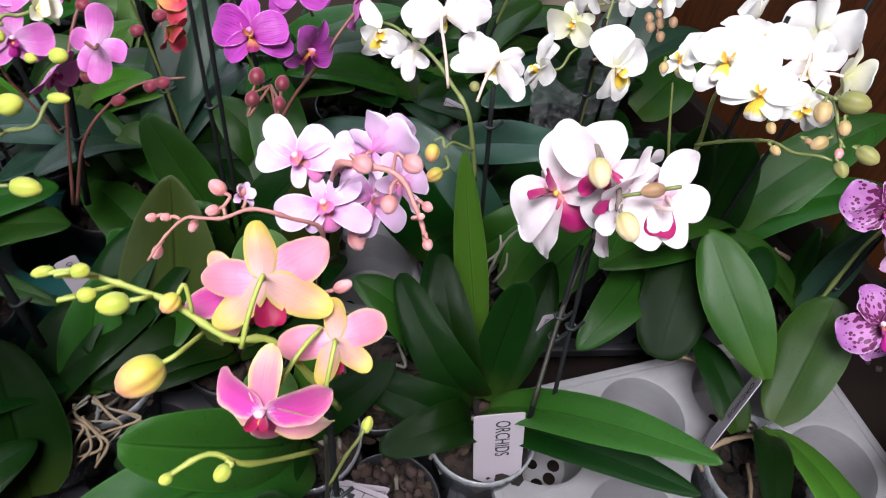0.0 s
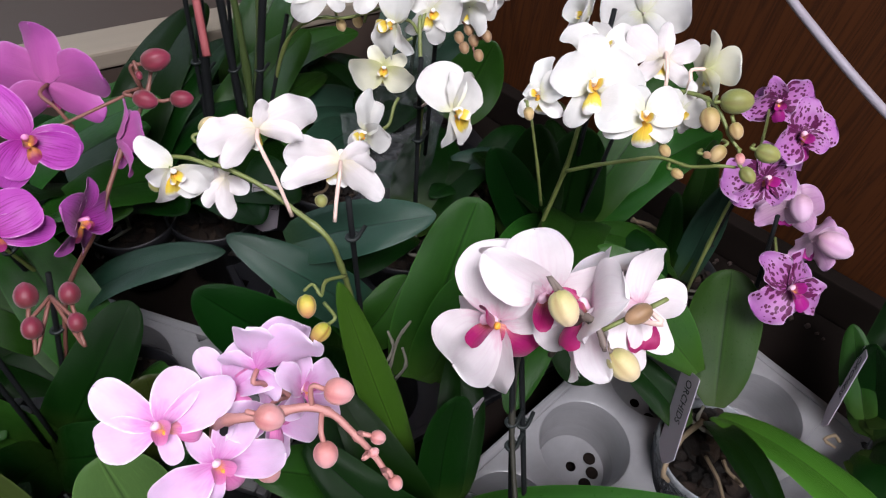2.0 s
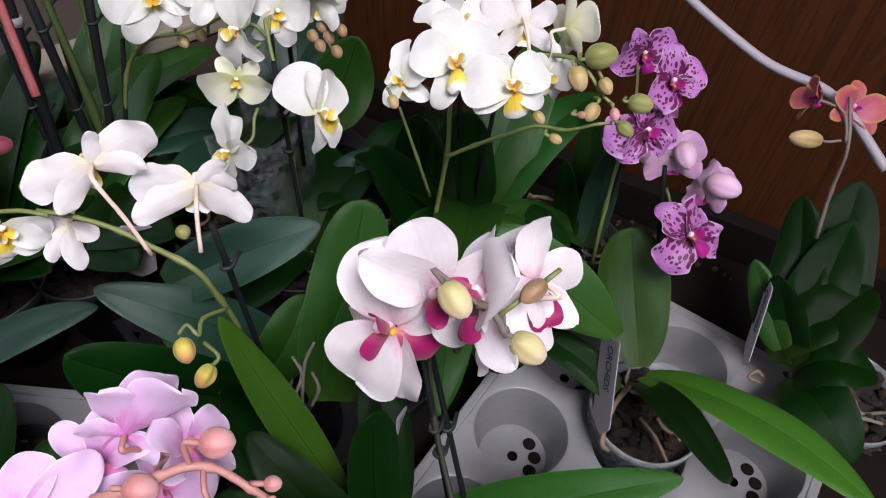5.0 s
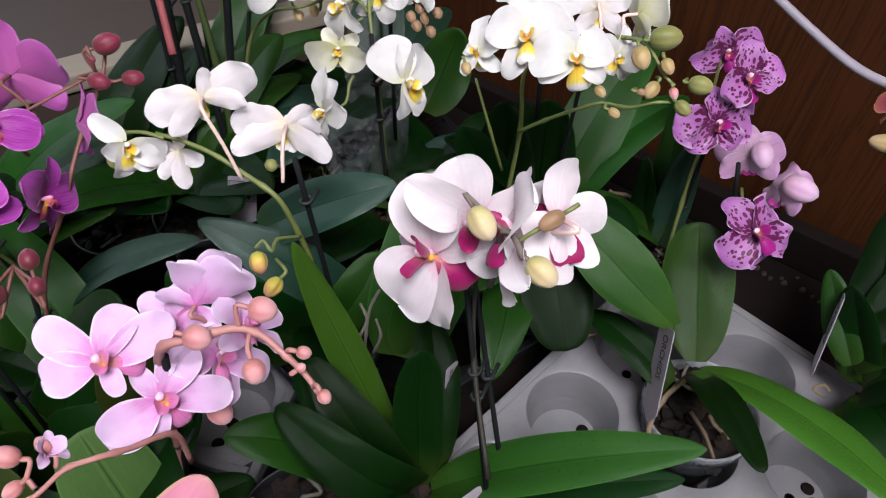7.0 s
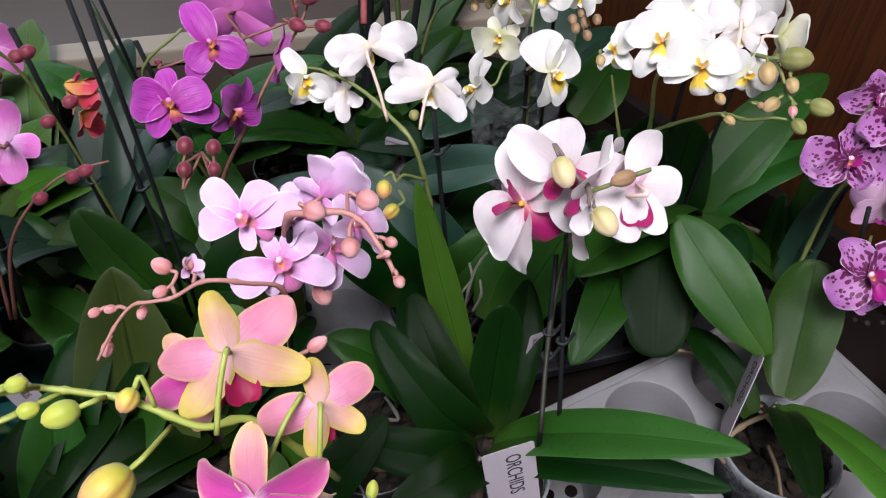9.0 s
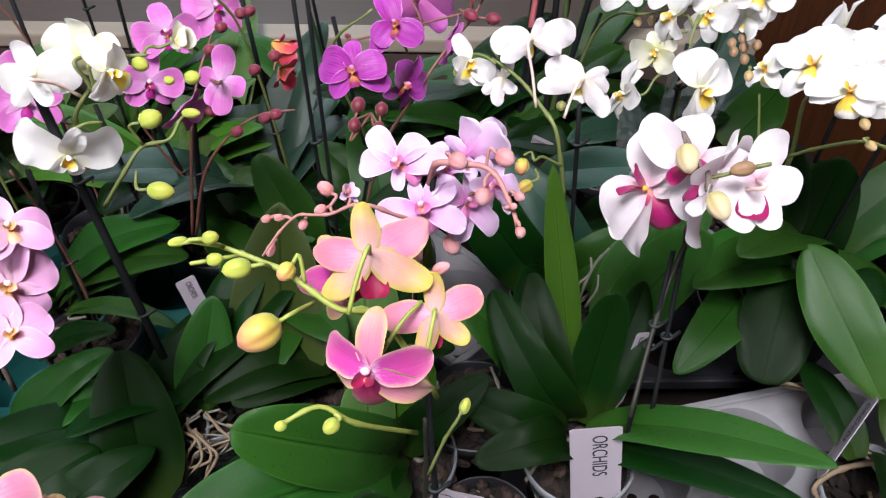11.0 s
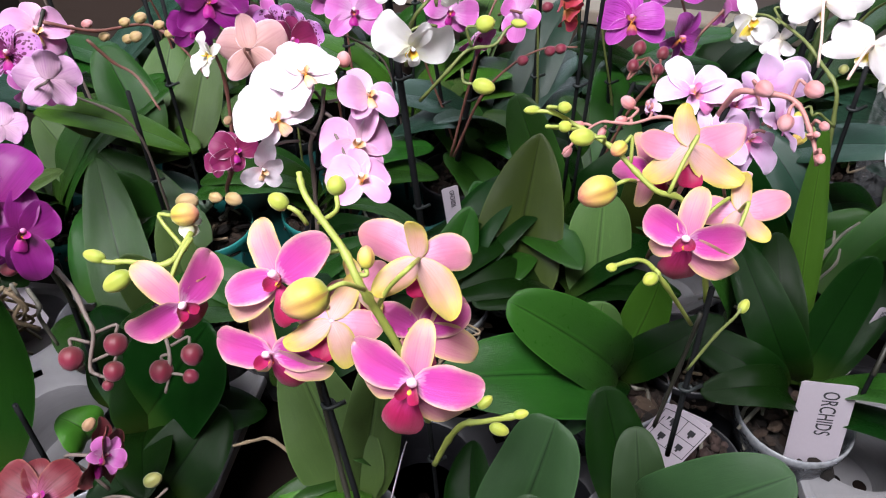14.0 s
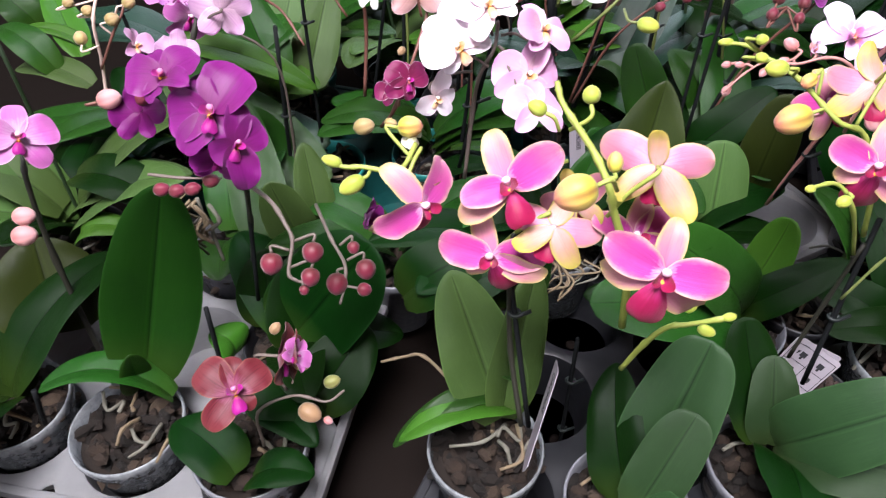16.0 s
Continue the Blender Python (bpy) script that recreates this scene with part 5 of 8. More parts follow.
bud(plant, "lime", (-0.12, 0.16, 0.363), (0.943, 0.331, -0.032), 0.0071, 0.8, (-0.118, 0.165, 0.353), "lime")
bud(plant, "lime", (-0.137, 0.163, 0.357), (-0.928, -0.373, -0.017), 0.0087, 0.5)
stem(plant, [(-0.036, 0.14, 0.251), (-0.056, 0.111, 0.304), (-0.069, 0.108, 0.32), (-0.083, 0.097, 0.322)], 0.0016, "lime", thin=0.8)
bud(plant, "lime", (-0.064, 0.103, 0.314), (-0.704, -0.619, -0.349), 0.0078, 0.8, (-0.063, 0.107, 0.317), "lime")
bud(plant, "lime", (-0.082, 0.097, 0.322), (-0.943, -0.331, 0.032), 0.0052, 0.8)
stem(plant, [(-0.031, 0.136, 0.217), (-0.022, 0.14, 0.246), (-0.015, 0.143, 0.262), (-0.012, 0.15, 0.267)], 0.0012, "green", thin=0.9)
bud(plant, "lime", (-0.012, 0.148, 0.265), (0.311, 0.729, 0.61), 0.0089, 0.6)
stake(plant, (-0.027, 0.13, 0.136), (-0.03, 0.149, 0.273), (0.45,))
stem(plant, [(-0.038, 0.146, 0.141), (-0.034, 0.148, 0.201), (-0.032, 0.145, 0.256)], 0.0018, "dark", thin=0.9)
leaf(plant, (-0.03, 0.105, 0.09), (0.031, 0.096, 0.2), 0.055, 0.016, (0.101, -0.404, 0.909), "greysheen", 0.22, 0.34, 0.42)
leaf(plant, (-0.03, 0.1, 0.085), (0.06, 0.07, 0.15), 0.050, 0.018, (0.206, -0.309, 0.928), "greysheen", 0.22, 0.34, 0.42)
leaf(plant, (-0.035, 0.105, 0.09), (-0.05, 0.136, 0.15), 0.036, 0.005, (0.101, -0.704, 0.704), "greysheen", 0.3, 0.34, 0.42)
leaf(plant, (-0.04, 0.105, 0.09), (-0.075, 0.15, 0.165), 0.042, 0, (0.309, -0.722, 0.619), "dark", 0.3, 0.34, 0.42)
leaf(plant, (-0.03, 0.1, 0.085), (-0.02, 0.02, 0.12), 0.050, 0.015, (0.206, -0.309, 0.928), "dark")

plant = orchid("leafy young orchid with shiny arching leaves in a grey pot", -0.066, 0.226, pot='grey')
leaf(plant, (-0.068, 0.23, 0.085), (-0.05, 0.255, 0.175), 0.038, -0.01, (-0.309, -0.722, 0.619), "bright", 0.25, 0.34, 0.42)
leaf(plant, (-0.066, 0.218, 0.09), (-0.143, 0.153, 0.223), 0.052, 0.02, (-0.051, -0.506, 0.861), "fresh", 0.36, 0.4, 0.4)
leaf(plant, (-0.066, 0.214, 0.088), (-0.177, 0.113, 0.179), 0.064, 0.028, (0, -0.507, 0.862), "green", 0.36, 0.36, 0.42)
leaf(plant, (-0.072, 0.222, 0.08), (-0.19, 0.19, 0.1), 0.045, 0.015, (-0.105, -0.314, 0.943), "dark")
leaf(plant, (-0.066, 0.23, 0.085), (0, 0.25, 0.15), 0.034, 0.012, (0.105, -0.527, 0.843), "dark")
leaf(plant, (-0.07, 0.22, 0.085), (-0.1, 0.13, 0.12), 0.040, 0.015, (0, -0.316, 0.949), "dark")

plant = orchid("large peach and yellow orchid with crimson lips in a clear pot", -0.226, 0.040, pot='clear')
flower(plant, "peach", (-0.154, 0.043, 0.357), (-0.055, 0.884, -0.464), (-0.129, 0.455, 0.881), 0.047, 0, (-0.17, 0.03, 0.334), "lime", tips={"top": (-0.157, 0.046, 0.374), "left": (-0.132, 0.047, 0.364), "right": (-0.18, 0.047, 0.362), "low_left": (-0.134, 0.033, 0.341), "low_right": (-0.168, 0.03, 0.345)})
flower(plant, "peach", (-0.141, -0.001, 0.339), (0.14, -0.904, 0.404), (0.156, 0.423, 0.893), 0.054, 0, (-0.161, 0.042, 0.313), "lime", tips={"top": (-0.141, 0.013, 0.357), "right": (-0.115, 0.003, 0.338), "left": (-0.167, -0, 0.347), "low_left": (-0.167, -0.001, 0.328), "low_right": (-0.124, 0.002, 0.314), "lip": (-0.144, -0.018, 0.324)})
flower(plant, "peach", (-0.157, 0.043, 0.312), (0.489, -0.398, 0.776), (-0.362, 0.717, 0.596), 0.046, 0, tips={"right": (-0.14, 0.065, 0.315), "low_right": (-0.13, 0.047, 0.299), "left": (-0.177, 0.041, 0.322), "low_left": (-0.162, 0.026, 0.304), "top": (-0.157, 0.063, 0.324)})
flower(plant, "peach", (-0.22, 0.02, 0.3), (0.042, -0.907, 0.419), (-0.398, 0.369, 0.84), 0.053, 0, (-0.197, 0.037, 0.322), "lime", tips={"top": (-0.233, 0.032, 0.317), "right": (-0.193, 0.028, 0.307), "left": (-0.248, 0.017, 0.304), "low_left": (-0.239, 0.022, 0.284), "lip": (-0.211, 0.012, 0.282)})
flower(plant, "peach", (-0.218, 0.036, 0.334), (0.07, -0.723, 0.687), (-0.572, 0.535, 0.621), 0.056, 0, (-0.195, 0.056, 0.34), "lime", tips={"top": (-0.234, 0.051, 0.352), "right": (-0.198, 0.044, 0.355), "left": (-0.237, 0.021, 0.333), "low_right": (-0.199, 0.043, 0.346), "low_left": (-0.238, 0.019, 0.322)})
flower(plant, "peach", (-0.253, 0.012, 0.331), (0.84, -0.494, 0.226), (-0.328, -0.13, 0.935), 0.051, 12, (-0.266, 0.043, 0.339), "lime", tips={"top": (-0.27, 0.012, 0.35), "right": (-0.249, 0.038, 0.34), "left": (-0.269, -0.007, 0.325), "low_right": (-0.249, 0.032, 0.33), "low_left": (-0.273, -0.002, 0.313), "lip": (-0.25, 0.015, 0.308)})
flower(plant, "peach", (-0.194, 0.033, 0.317), (-0.103, 0.445, -0.889), (0.017, 0.788, 0.615), 0.045, 0)
flower(plant, "peach", (-0.188, 0.048, 0.321), (0.125, 0.837, -0.532), (-0.516, 0.509, 0.689), 0.036, 10)
bud(plant, "yellow", (-0.181, 0.001, 0.368), (-0.803, -0.546, -0.238), 0.0184, 0.78, (-0.167, 0.019, 0.359), "lime")
bud(plant, "yellow", (-0.171, 0.031, 0.364), (-0.204, 0.651, 0.731), 0.0095, 0.7, (-0.175, 0.025, 0.36), "lime")
bud(plant, "lime", (-0.207, 0.034, 0.381), (-0.92, 0.036, 0.39), 0.0089, 0.75, (-0.197, 0.035, 0.371), "lime")
bud(plant, "lime", (-0.187, 0.045, 0.385), (-0.204, 0.651, 0.731), 0.0082, 0.9, (-0.193, 0.037, 0.371), "lime")
stem(plant, [(-0.152, 0.034, 0.258), (-0.156, 0.026, 0.31), (-0.167, 0.025, 0.342), (-0.171, 0.023, 0.357), (-0.18, 0.03, 0.367), (-0.191, 0.035, 0.377), (-0.198, 0.039, 0.383), (-0.202, 0.044, 0.389)], 0.0026, "lime", thin=0.6)
stem(plant, [(-0.272, 0.05, 0.335), (-0.274, 0.032, 0.331), (-0.291, 0.026, 0.333), (-0.3, 0.023, 0.333), (-0.31, 0.022, 0.336)], 0.0019, "lime", thin=0.7)
bud(plant, "lime", (-0.294, 0.019, 0.326), (-0.685, -0.629, -0.367), 0.0146, 0.6, (-0.287, 0.027, 0.332), "lime")
bud(plant, "lime", (-0.306, 0.023, 0.335), (-0.963, -0.146, 0.224), 0.0108, 0.55)
flower(plant, "cream", (-0.275, 0.053, 0.338), (-0.39, 0.193, -0.9), (0.189, -0.612, -0.768), 0.016, 60)
bud(plant, "yellow", (-0.277, 0.055, 0.341), (0.924, 0.382, 0.027), 0.0135, 0.8, (-0.27, 0.041, 0.332), "lime")
stem(plant, [(-0.147, 0.026, 0.233), (-0.139, 0.026, 0.259), (-0.131, 0.025, 0.277), (-0.122, 0.026, 0.282), (-0.107, 0.027, 0.292)], 0.002, "lime", thin=0.8)
bud(plant, "lime", (-0.106, 0.028, 0.292), (0.893, 0.44, 0.097), 0.0070, 0.6)
bud(plant, "lime", (-0.114, 0.023, 0.284), (0.958, 0.102, -0.267), 0.0092, 0.6)
bud(plant, "lime", (-0.123, 0.032, 0.288), (0.609, 0.665, 0.432), 0.0081, 0.6)
stake(plant, (-0.192, 0.02, 0.156), (-0.218, 0.046, 0.265), (0.75,))
stem(plant, [(-0.196, 0.016, 0.161), (-0.211, 0.035, 0.208), (-0.216, 0.041, 0.26), (-0.213, 0.031, 0.307)], 0.0022, "dark", thin=0.9)
leaf(plant, (-0.219, 0.056, 0.095), (-0.275, 0.099, 0.19), 0.058, 0, (0.28, -0.559, 0.78), "sage")
leaf(plant, (-0.219, 0.056, 0.095), (-0.219, 0.122, 0.19), 0.046, 0, (0.582, -0.329, 0.743), "sage")
leaf(plant, (-0.214, 0.063, 0.1), (-0.281, 0.009, 0.1), 0.029, 0.015, (-0.041, 0.161, 0.986), "bright")
leaf(plant, (-0.217, 0.078, 0.1), (-0.286, 0.008, 0.09), 0.021, 0.02, (0.199, 0.271, 0.942), "green")
leaf(plant, (-0.217, 0.074, 0.09), (-0.225, 0.068, 0.13), 0.019, -0.01, (-0.391, -0.474, 0.789), "bright")
root(plant, [(-0.217, 0.06, 0.08), (-0.227, 0.038, 0.085), (-0.25, 0.028, 0.08)], 0.002, "root")
root(plant, [(-0.209, 0.063, 0.08), (-0.197, 0.038, 0.08), (-0.21, 0.026, 0.075)], 0.002, "tanroot")
root(plant, [(-0.258, 0.061, 0.11), (-0.283, 0.064, 0.13), (-0.3, 0.065, 0.12), (-0.318, 0.061, 0.11)], 0.0018, "tanroot")
plant_label((-0.187, 0.071, 0.155), (0.07, 0.616, 0.785), (0.18, -0.925, 0.333), 0.0265, 0.08, "ORCHIDS", "", "white plastic plant label")

plant = orchid("orchid with broad rounded leaves beside a black stake", -0.120, 0.035, pot='grey')
leaf(plant, (-0.12, 0.03, 0.09), (-0.097, 0.095, 0.195), 0.058, -0.006, (-0.406, -0.761, 0.507), "greysheen", 0.3, 0.4, 0.35)
leaf(plant, (-0.115, 0.02, 0.09), (-0.095, 0.06, 0.165), 0.040, 0.004, (-0.101, -0.704, 0.704), "greysheen", 0.25, 0.4, 0.35)
leaf(plant, (-0.12, 0.03, 0.085), (-0.15, 0.1, 0.14), 0.045, 0.01, (-0.309, -0.722, 0.619), "dark")
leaf(plant, (-0.12, 0.03, 0.085), (-0.06, -0.03, 0.14), 0.045, 0.01, (0.207, -0.518, 0.83), "greysheen", 0.25, 0.34, 0.42)
stake(plant, (-0.178, 0.099, -0.015), (-0.179, 0.096, 0.159), (0.3, 0.7))
plant_label((-0.016, 0.167, 0.135), (0.308, 0.252, 0.918), (0.935, 0.005, -0.355), 0.0349, 0.06, "", "grid", "white plastic plant label")
plant_label((-0.014, 0.165, 0.134), (0.392, 0.331, 0.858), (0.936, -0.202, -0.288), 0.0313, 0.06, "", "grid", "white plastic plant label")

plant = orchid("soft pink orchid with yellow lips on a dark stake", -0.265, 0.230, pot='clear')
flower(plant, "blush", (-0.292, 0.163, 0.325), (0.469, -0.608, 0.641), (-0.758, 0.095, 0.645), 0.049, 4, (-0.276, 0.178, 0.307), "grey", tips={"top": (-0.316, 0.169, 0.338), "left": (-0.31, 0.147, 0.33), "low_left": (-0.295, 0.153, 0.312), "low_right": (-0.276, 0.181, 0.327), "right": (-0.292, 0.187, 0.35)})
flower(plant, "blush", (-0.28, 0.184, 0.345), (0.281, -0.423, 0.862), (-0.753, 0.46, 0.471), 0.047, 10, (-0.281, 0.201, 0.317), "grey", tips={"top": (-0.298, 0.194, 0.358), "right": (-0.275, 0.207, 0.352), "left": (-0.302, 0.178, 0.347), "low_right": (-0.261, 0.189, 0.343)})
flower(plant, "blush", (-0.304, 0.155, 0.292), (0.635, -0.769, -0.069), (0.278, 0.144, 0.95), 0.032, 30, (-0.285, 0.172, 0.305), "grey", tips={"top": (-0.3, 0.16, 0.31), "left": (-0.312, 0.144, 0.285), "right": (-0.293, 0.161, 0.293)})
flower(plant, "palepink", (-0.25, 0.182, 0.303), (0.532, -0.664, 0.525), (0.016, 0.628, 0.778), 0.048, 6, (-0.273, 0.189, 0.317), "grey", tips={"top": (-0.247, 0.198, 0.324), "left": (-0.272, 0.175, 0.309), "right": (-0.235, 0.2, 0.304)})
flower(plant, "palepink", (-0.247, 0.198, 0.328), (0.56, -0.264, 0.785), (-0.578, 0.555, 0.599), 0.041, 22, (-0.273, 0.194, 0.322), "grey", tips={"top": (-0.26, 0.209, 0.341), "right": (-0.232, 0.209, 0.322)})
flower(plant, "palepink", (-0.236, 0.155, 0.298), (0.465, -0.494, 0.734), (-0.302, 0.691, 0.657), 0.040, 14, (-0.271, 0.187, 0.314), "grey", tips={"left": (-0.256, 0.151, 0.304), "right": (-0.225, 0.17, 0.298), "lip": (-0.234, 0.149, 0.292)})
bud(plant, "pink", (-0.269, 0.215, 0.341), (-0.204, 0.651, 0.731), 0.0107, 0.8)
stem(plant, [(-0.295, 0.184, 0.203), (-0.29, 0.188, 0.264), (-0.283, 0.181, 0.297), (-0.275, 0.187, 0.316), (-0.277, 0.199, 0.329)], 0.0022, "grey")
stake(plant, (-0.301, 0.188, 0.209), (-0.28, 0.195, 0.311), (0.6,))
rosette(plant, 4, 0.12, 0.05, 60, "dark", 0.5)

plant = orchid("maroon-spotted orchid with pale edged petals", -0.370, 0.200, pot='grey')
flower(plant, "darkspot", (-0.329, 0.164, 0.294), (0.73, -0.494, 0.472), (-0.273, 0.422, 0.864), 0.031, 12, (-0.334, 0.158, 0.276), "brown", tips={"left": (-0.341, 0.159, 0.304), "top": (-0.333, 0.169, 0.305), "right": (-0.32, 0.177, 0.297), "low_left": (-0.338, 0.149, 0.29), "low_right": (-0.325, 0.158, 0.283)})
flower(plant, "darkspot", (-0.341, 0.163, 0.284), (-0.032, -0.831, 0.555), (-0.438, 0.337, 0.833), 0.023, 20, (-0.334, 0.158, 0.276), "brown")
flower(plant, "buff", (-0.35, 0.233, 0.328), (-0.202, 0.872, -0.445), (-0.265, 0.333, 0.905), 0.051, 10, (-0.345, 0.229, 0.307), "brown")
flower(plant, "darkspot", (-0.335, 0.262, 0.322), (0.816, -0.348, 0.461), (-0.117, 0.42, 0.9), 0.037, 10)
flower(plant, "spotted", (-0.357, 0.281, 0.32), (0.729, -0.473, 0.494), (-0.112, 0.407, 0.906), 0.038, 10)
stem(plant, [(-0.362, 0.182, 0.237), (-0.34, 0.164, 0.27), (-0.343, 0.209, 0.287), (-0.342, 0.233, 0.31), (-0.352, 0.238, 0.319)], 0.0019, "brown")
bud(plant, "tan", (-0.345, 0.126, 0.278), (0.866, 0.479, 0.146), 0.0148, 0.75)
bud(plant, "tan", (-0.329, 0.134, 0.279), (0.965, 0.197, -0.175), 0.0091, 0.75)
bud(plant, "tan", (-0.318, 0.137, 0.278), (0.959, 0.108, -0.261), 0.0113, 0.75)
bud(plant, "brown", (-0.337, 0.175, 0.309), (-0.354, -0.725, -0.591), 0.0066, 0.8)
flower(plant, "white", (-0.375, 0.221, 0.326), (-0.441, -0.636, 0.633), (-0.768, -0.263, 0.583), 0.031, 30)
rosette(plant, 4, 0.11, 0.05, 20, "green", 0.5)

plant = orchid("white orchid with yellow-green buds on a black stake", -0.232, 0.270, pot='clear')
flower(plant, "cream", (-0.236, 0.298, 0.371), (-0.019, 0.989, -0.149), (0.14, 0.55, 0.823), 0.044, 0, (-0.233, 0.289, 0.348), "green")
flower(plant, "white", (-0.258, 0.279, 0.368), (-0.475, 0.805, -0.357), (0.203, 0.494, 0.845), 0.038, 0, (-0.243, 0.29, 0.349), "palepink", tips={"right": (-0.273, 0.272, 0.37), "top": (-0.263, 0.286, 0.386), "left": (-0.236, 0.29, 0.368), "low_left": (-0.252, 0.273, 0.353), "low_right": (-0.268, 0.268, 0.356)})
flower(plant, "white", (-0.217, 0.284, 0.369), (0.924, -0.383, -0.023), (0.185, 0.393, 0.901), 0.036, 25, (-0.233, 0.289, 0.348), "green", tips={"top": (-0.227, 0.287, 0.389), "left": (-0.221, 0.274, 0.355), "right": (-0.211, 0.296, 0.378), "lip": (-0.206, 0.287, 0.36)})
flower(plant, "white", (-0.237, 0.25, 0.336), (0.441, -0.875, -0.2), (0.471, 0.035, 0.882), 0.044, 30, (-0.23, 0.28, 0.338), "green", tips={"right": (-0.211, 0.262, 0.34), "left": (-0.261, 0.248, 0.352), "low_left": (-0.248, 0.246, 0.326), "low_right": (-0.236, 0.251, 0.321), "lip": (-0.241, 0.249, 0.324)})
flower(plant, "cream", (-0.19, 0.316, 0.371), (0.933, 0.088, 0.348), (0.447, 0.588, 0.674), 0.024, 60, (-0.208, 0.309, 0.366), "green")
bud(plant, "lime", (-0.192, 0.267, 0.35), (0.925, 0.3, 0.231), 0.0132, 0.8, (-0.201, 0.265, 0.334), "green")
bud(plant, "lime", (-0.185, 0.24, 0.321), (0.996, -0.009, -0.094), 0.0155, 0.65, (-0.204, 0.254, 0.323), "green")
bud(plant, "lime", (-0.209, 0.305, 0.362), (0.955, -0.163, -0.248), 0.0103, 0.8)
bud(plant, "lime", (-0.174, 0.293, 0.361), (0.994, 0.106, 0.025), 0.0095, 0.8)
bud(plant, "lime", (-0.187, 0.291, 0.36), (0.998, 0.06, -0.022), 0.0063, 0.8)
stem(plant, [(-0.238, 0.261, 0.29), (-0.216, 0.261, 0.317), (-0.204, 0.268, 0.33), (-0.186, 0.268, 0.336), (-0.18, 0.276, 0.344), (-0.171, 0.276, 0.35)], 0.0017, "green")
stem(plant, [(-0.257, 0.285, 0.302), (-0.252, 0.288, 0.333), (-0.24, 0.291, 0.35), (-0.224, 0.306, 0.364), (-0.205, 0.309, 0.366)], 0.002, "green")
bud(plant, "lime", (-0.172, 0.275, 0.349), (0.998, 0.06, -0.022), 0.0110, 0.5)
stake(plant, (-0.236, 0.246, 0.159), (-0.268, 0.288, 0.35), (0.72, 0.2), radius=0.0029)
rosette(plant, 3, 0.12, 0.05, 70, "dark", 0.6)
# "dark" on these low leaves is painted shade between the pots
leaf(plant, (-0.245, 0.173, 0.08), (-0.264, 0.243, 0.17), 0.061, 0, (0.444, -0.372, 0.815), "dark")
leaf(plant, (-0.231, 0.248, 0.09), (-0.213, 0.298, 0.17), 0.042, 0, (0.456, -0.452, 0.767), "green")
leaf(plant, (-0.2, 0.274, 0.085), (-0.226, 0.262, 0.13), 0.031, 0.01, (0.294, -0.051, 0.955), "dark")
leaf(plant, (-0.372, 0.284, 0.1), (-0.295, 0.284, 0.14), 0.027, 0.01, (0.431, -0.048, 0.901), "dark")
leaf(plant, (-0.359, 0.316, 0.12), (-0.258, 0.305, 0.12), 0.021, 0.015, (0.345, 0.071, 0.936), "green")
leaf(plant, (-0.333, 0.135, 0.1), (-0.27, 0.188, 0.13), 0.054, 0.02, (0.476, -0.03, 0.879), "dark")
leaf(plant, (-0.298, 0.137, 0.1), (-0.236, 0.196, 0.12), 0.035, 0.02, (0.428, -0.045, 0.903), "dark")
root(plant, [(-0.237, 0.228, 0.1), (-0.24, 0.219, 0.095), (-0.23, 0.215, 0.09), (-0.261, 0.194, 0.075)], 0.00125561, "tanroot")
root(plant, [(-0.233, 0.214, 0.1), (-0.231, 0.203, 0.095), (-0.231, 0.197, 0.09), (-0.251, 0.184, 0.075)], 0.00162083, "root")
root(plant, [(-0.221, 0.222, 0.1), (-0.216, 0.22, 0.095), (-0.206, 0.205, 0.09), (-0.235, 0.202, 0.075)], 0.00161932, "tanroot")
root(plant, [(-0.223, 0.223, 0.1), (-0.21, 0.214, 0.095), (-0.202, 0.208, 0.09), (-0.212, 0.197, 0.075)], 0.00166135, "tanroot")
root(plant, [(-0.208, 0.243, 0.1), (-0.22, 0.238, 0.095), (-0.184, 0.227, 0.09), (-0.206, 0.218, 0.075)], 0.00140435, "root")
root(plant, [(-0.231, 0.234, 0.1), (-0.228, 0.226, 0.095), (-0.209, 0.216, 0.09), (-0.212, 0.201, 0.075)], 0.00169459, "tanroot")
root(plant, [(-0.219, 0.24, 0.1), (-0.205, 0.228, 0.095), (-0.197, 0.223, 0.09), (-0.213, 0.218, 0.075)], 0.00159896, "tanroot")
root(plant, [(-0.222, 0.236, 0.1), (-0.234, 0.224, 0.095), (-0.198, 0.224, 0.09), (-0.211, 0.21, 0.075)], 0.00119046, "root")
root(plant, [(-0.232, 0.221, 0.1), (-0.221, 0.219, 0.095), (-0.225, 0.208, 0.09), (-0.226, 0.197, 0.075)], 0.00162854, "tanroot")
root(plant, [(-0.199, 0.23, 0.1), (-0.183, 0.226, 0.095), (-0.217, 0.212, 0.09), (-0.226, 0.207, 0.075)], 0.00134476, "tanroot")
root(plant, [(-0.222, 0.241, 0.1), (-0.234, 0.228, 0.095), (-0.227, 0.219, 0.09), (-0.206, 0.215, 0.075)], 0.00137625, "root")
root(plant, [(-0.222, 0.225, 0.1), (-0.218, 0.217, 0.095), (-0.213, 0.205, 0.09), (-0.225, 0.199, 0.075)], 0.00153219, "tanroot")
plant_label((-0.232, 0.3, 0.184), (-0.141, 0.076, 0.987), (0.61, 0.577, 0.543), 0.0148, 0.06, "ORCHIDS", "", "white plastic plant label")

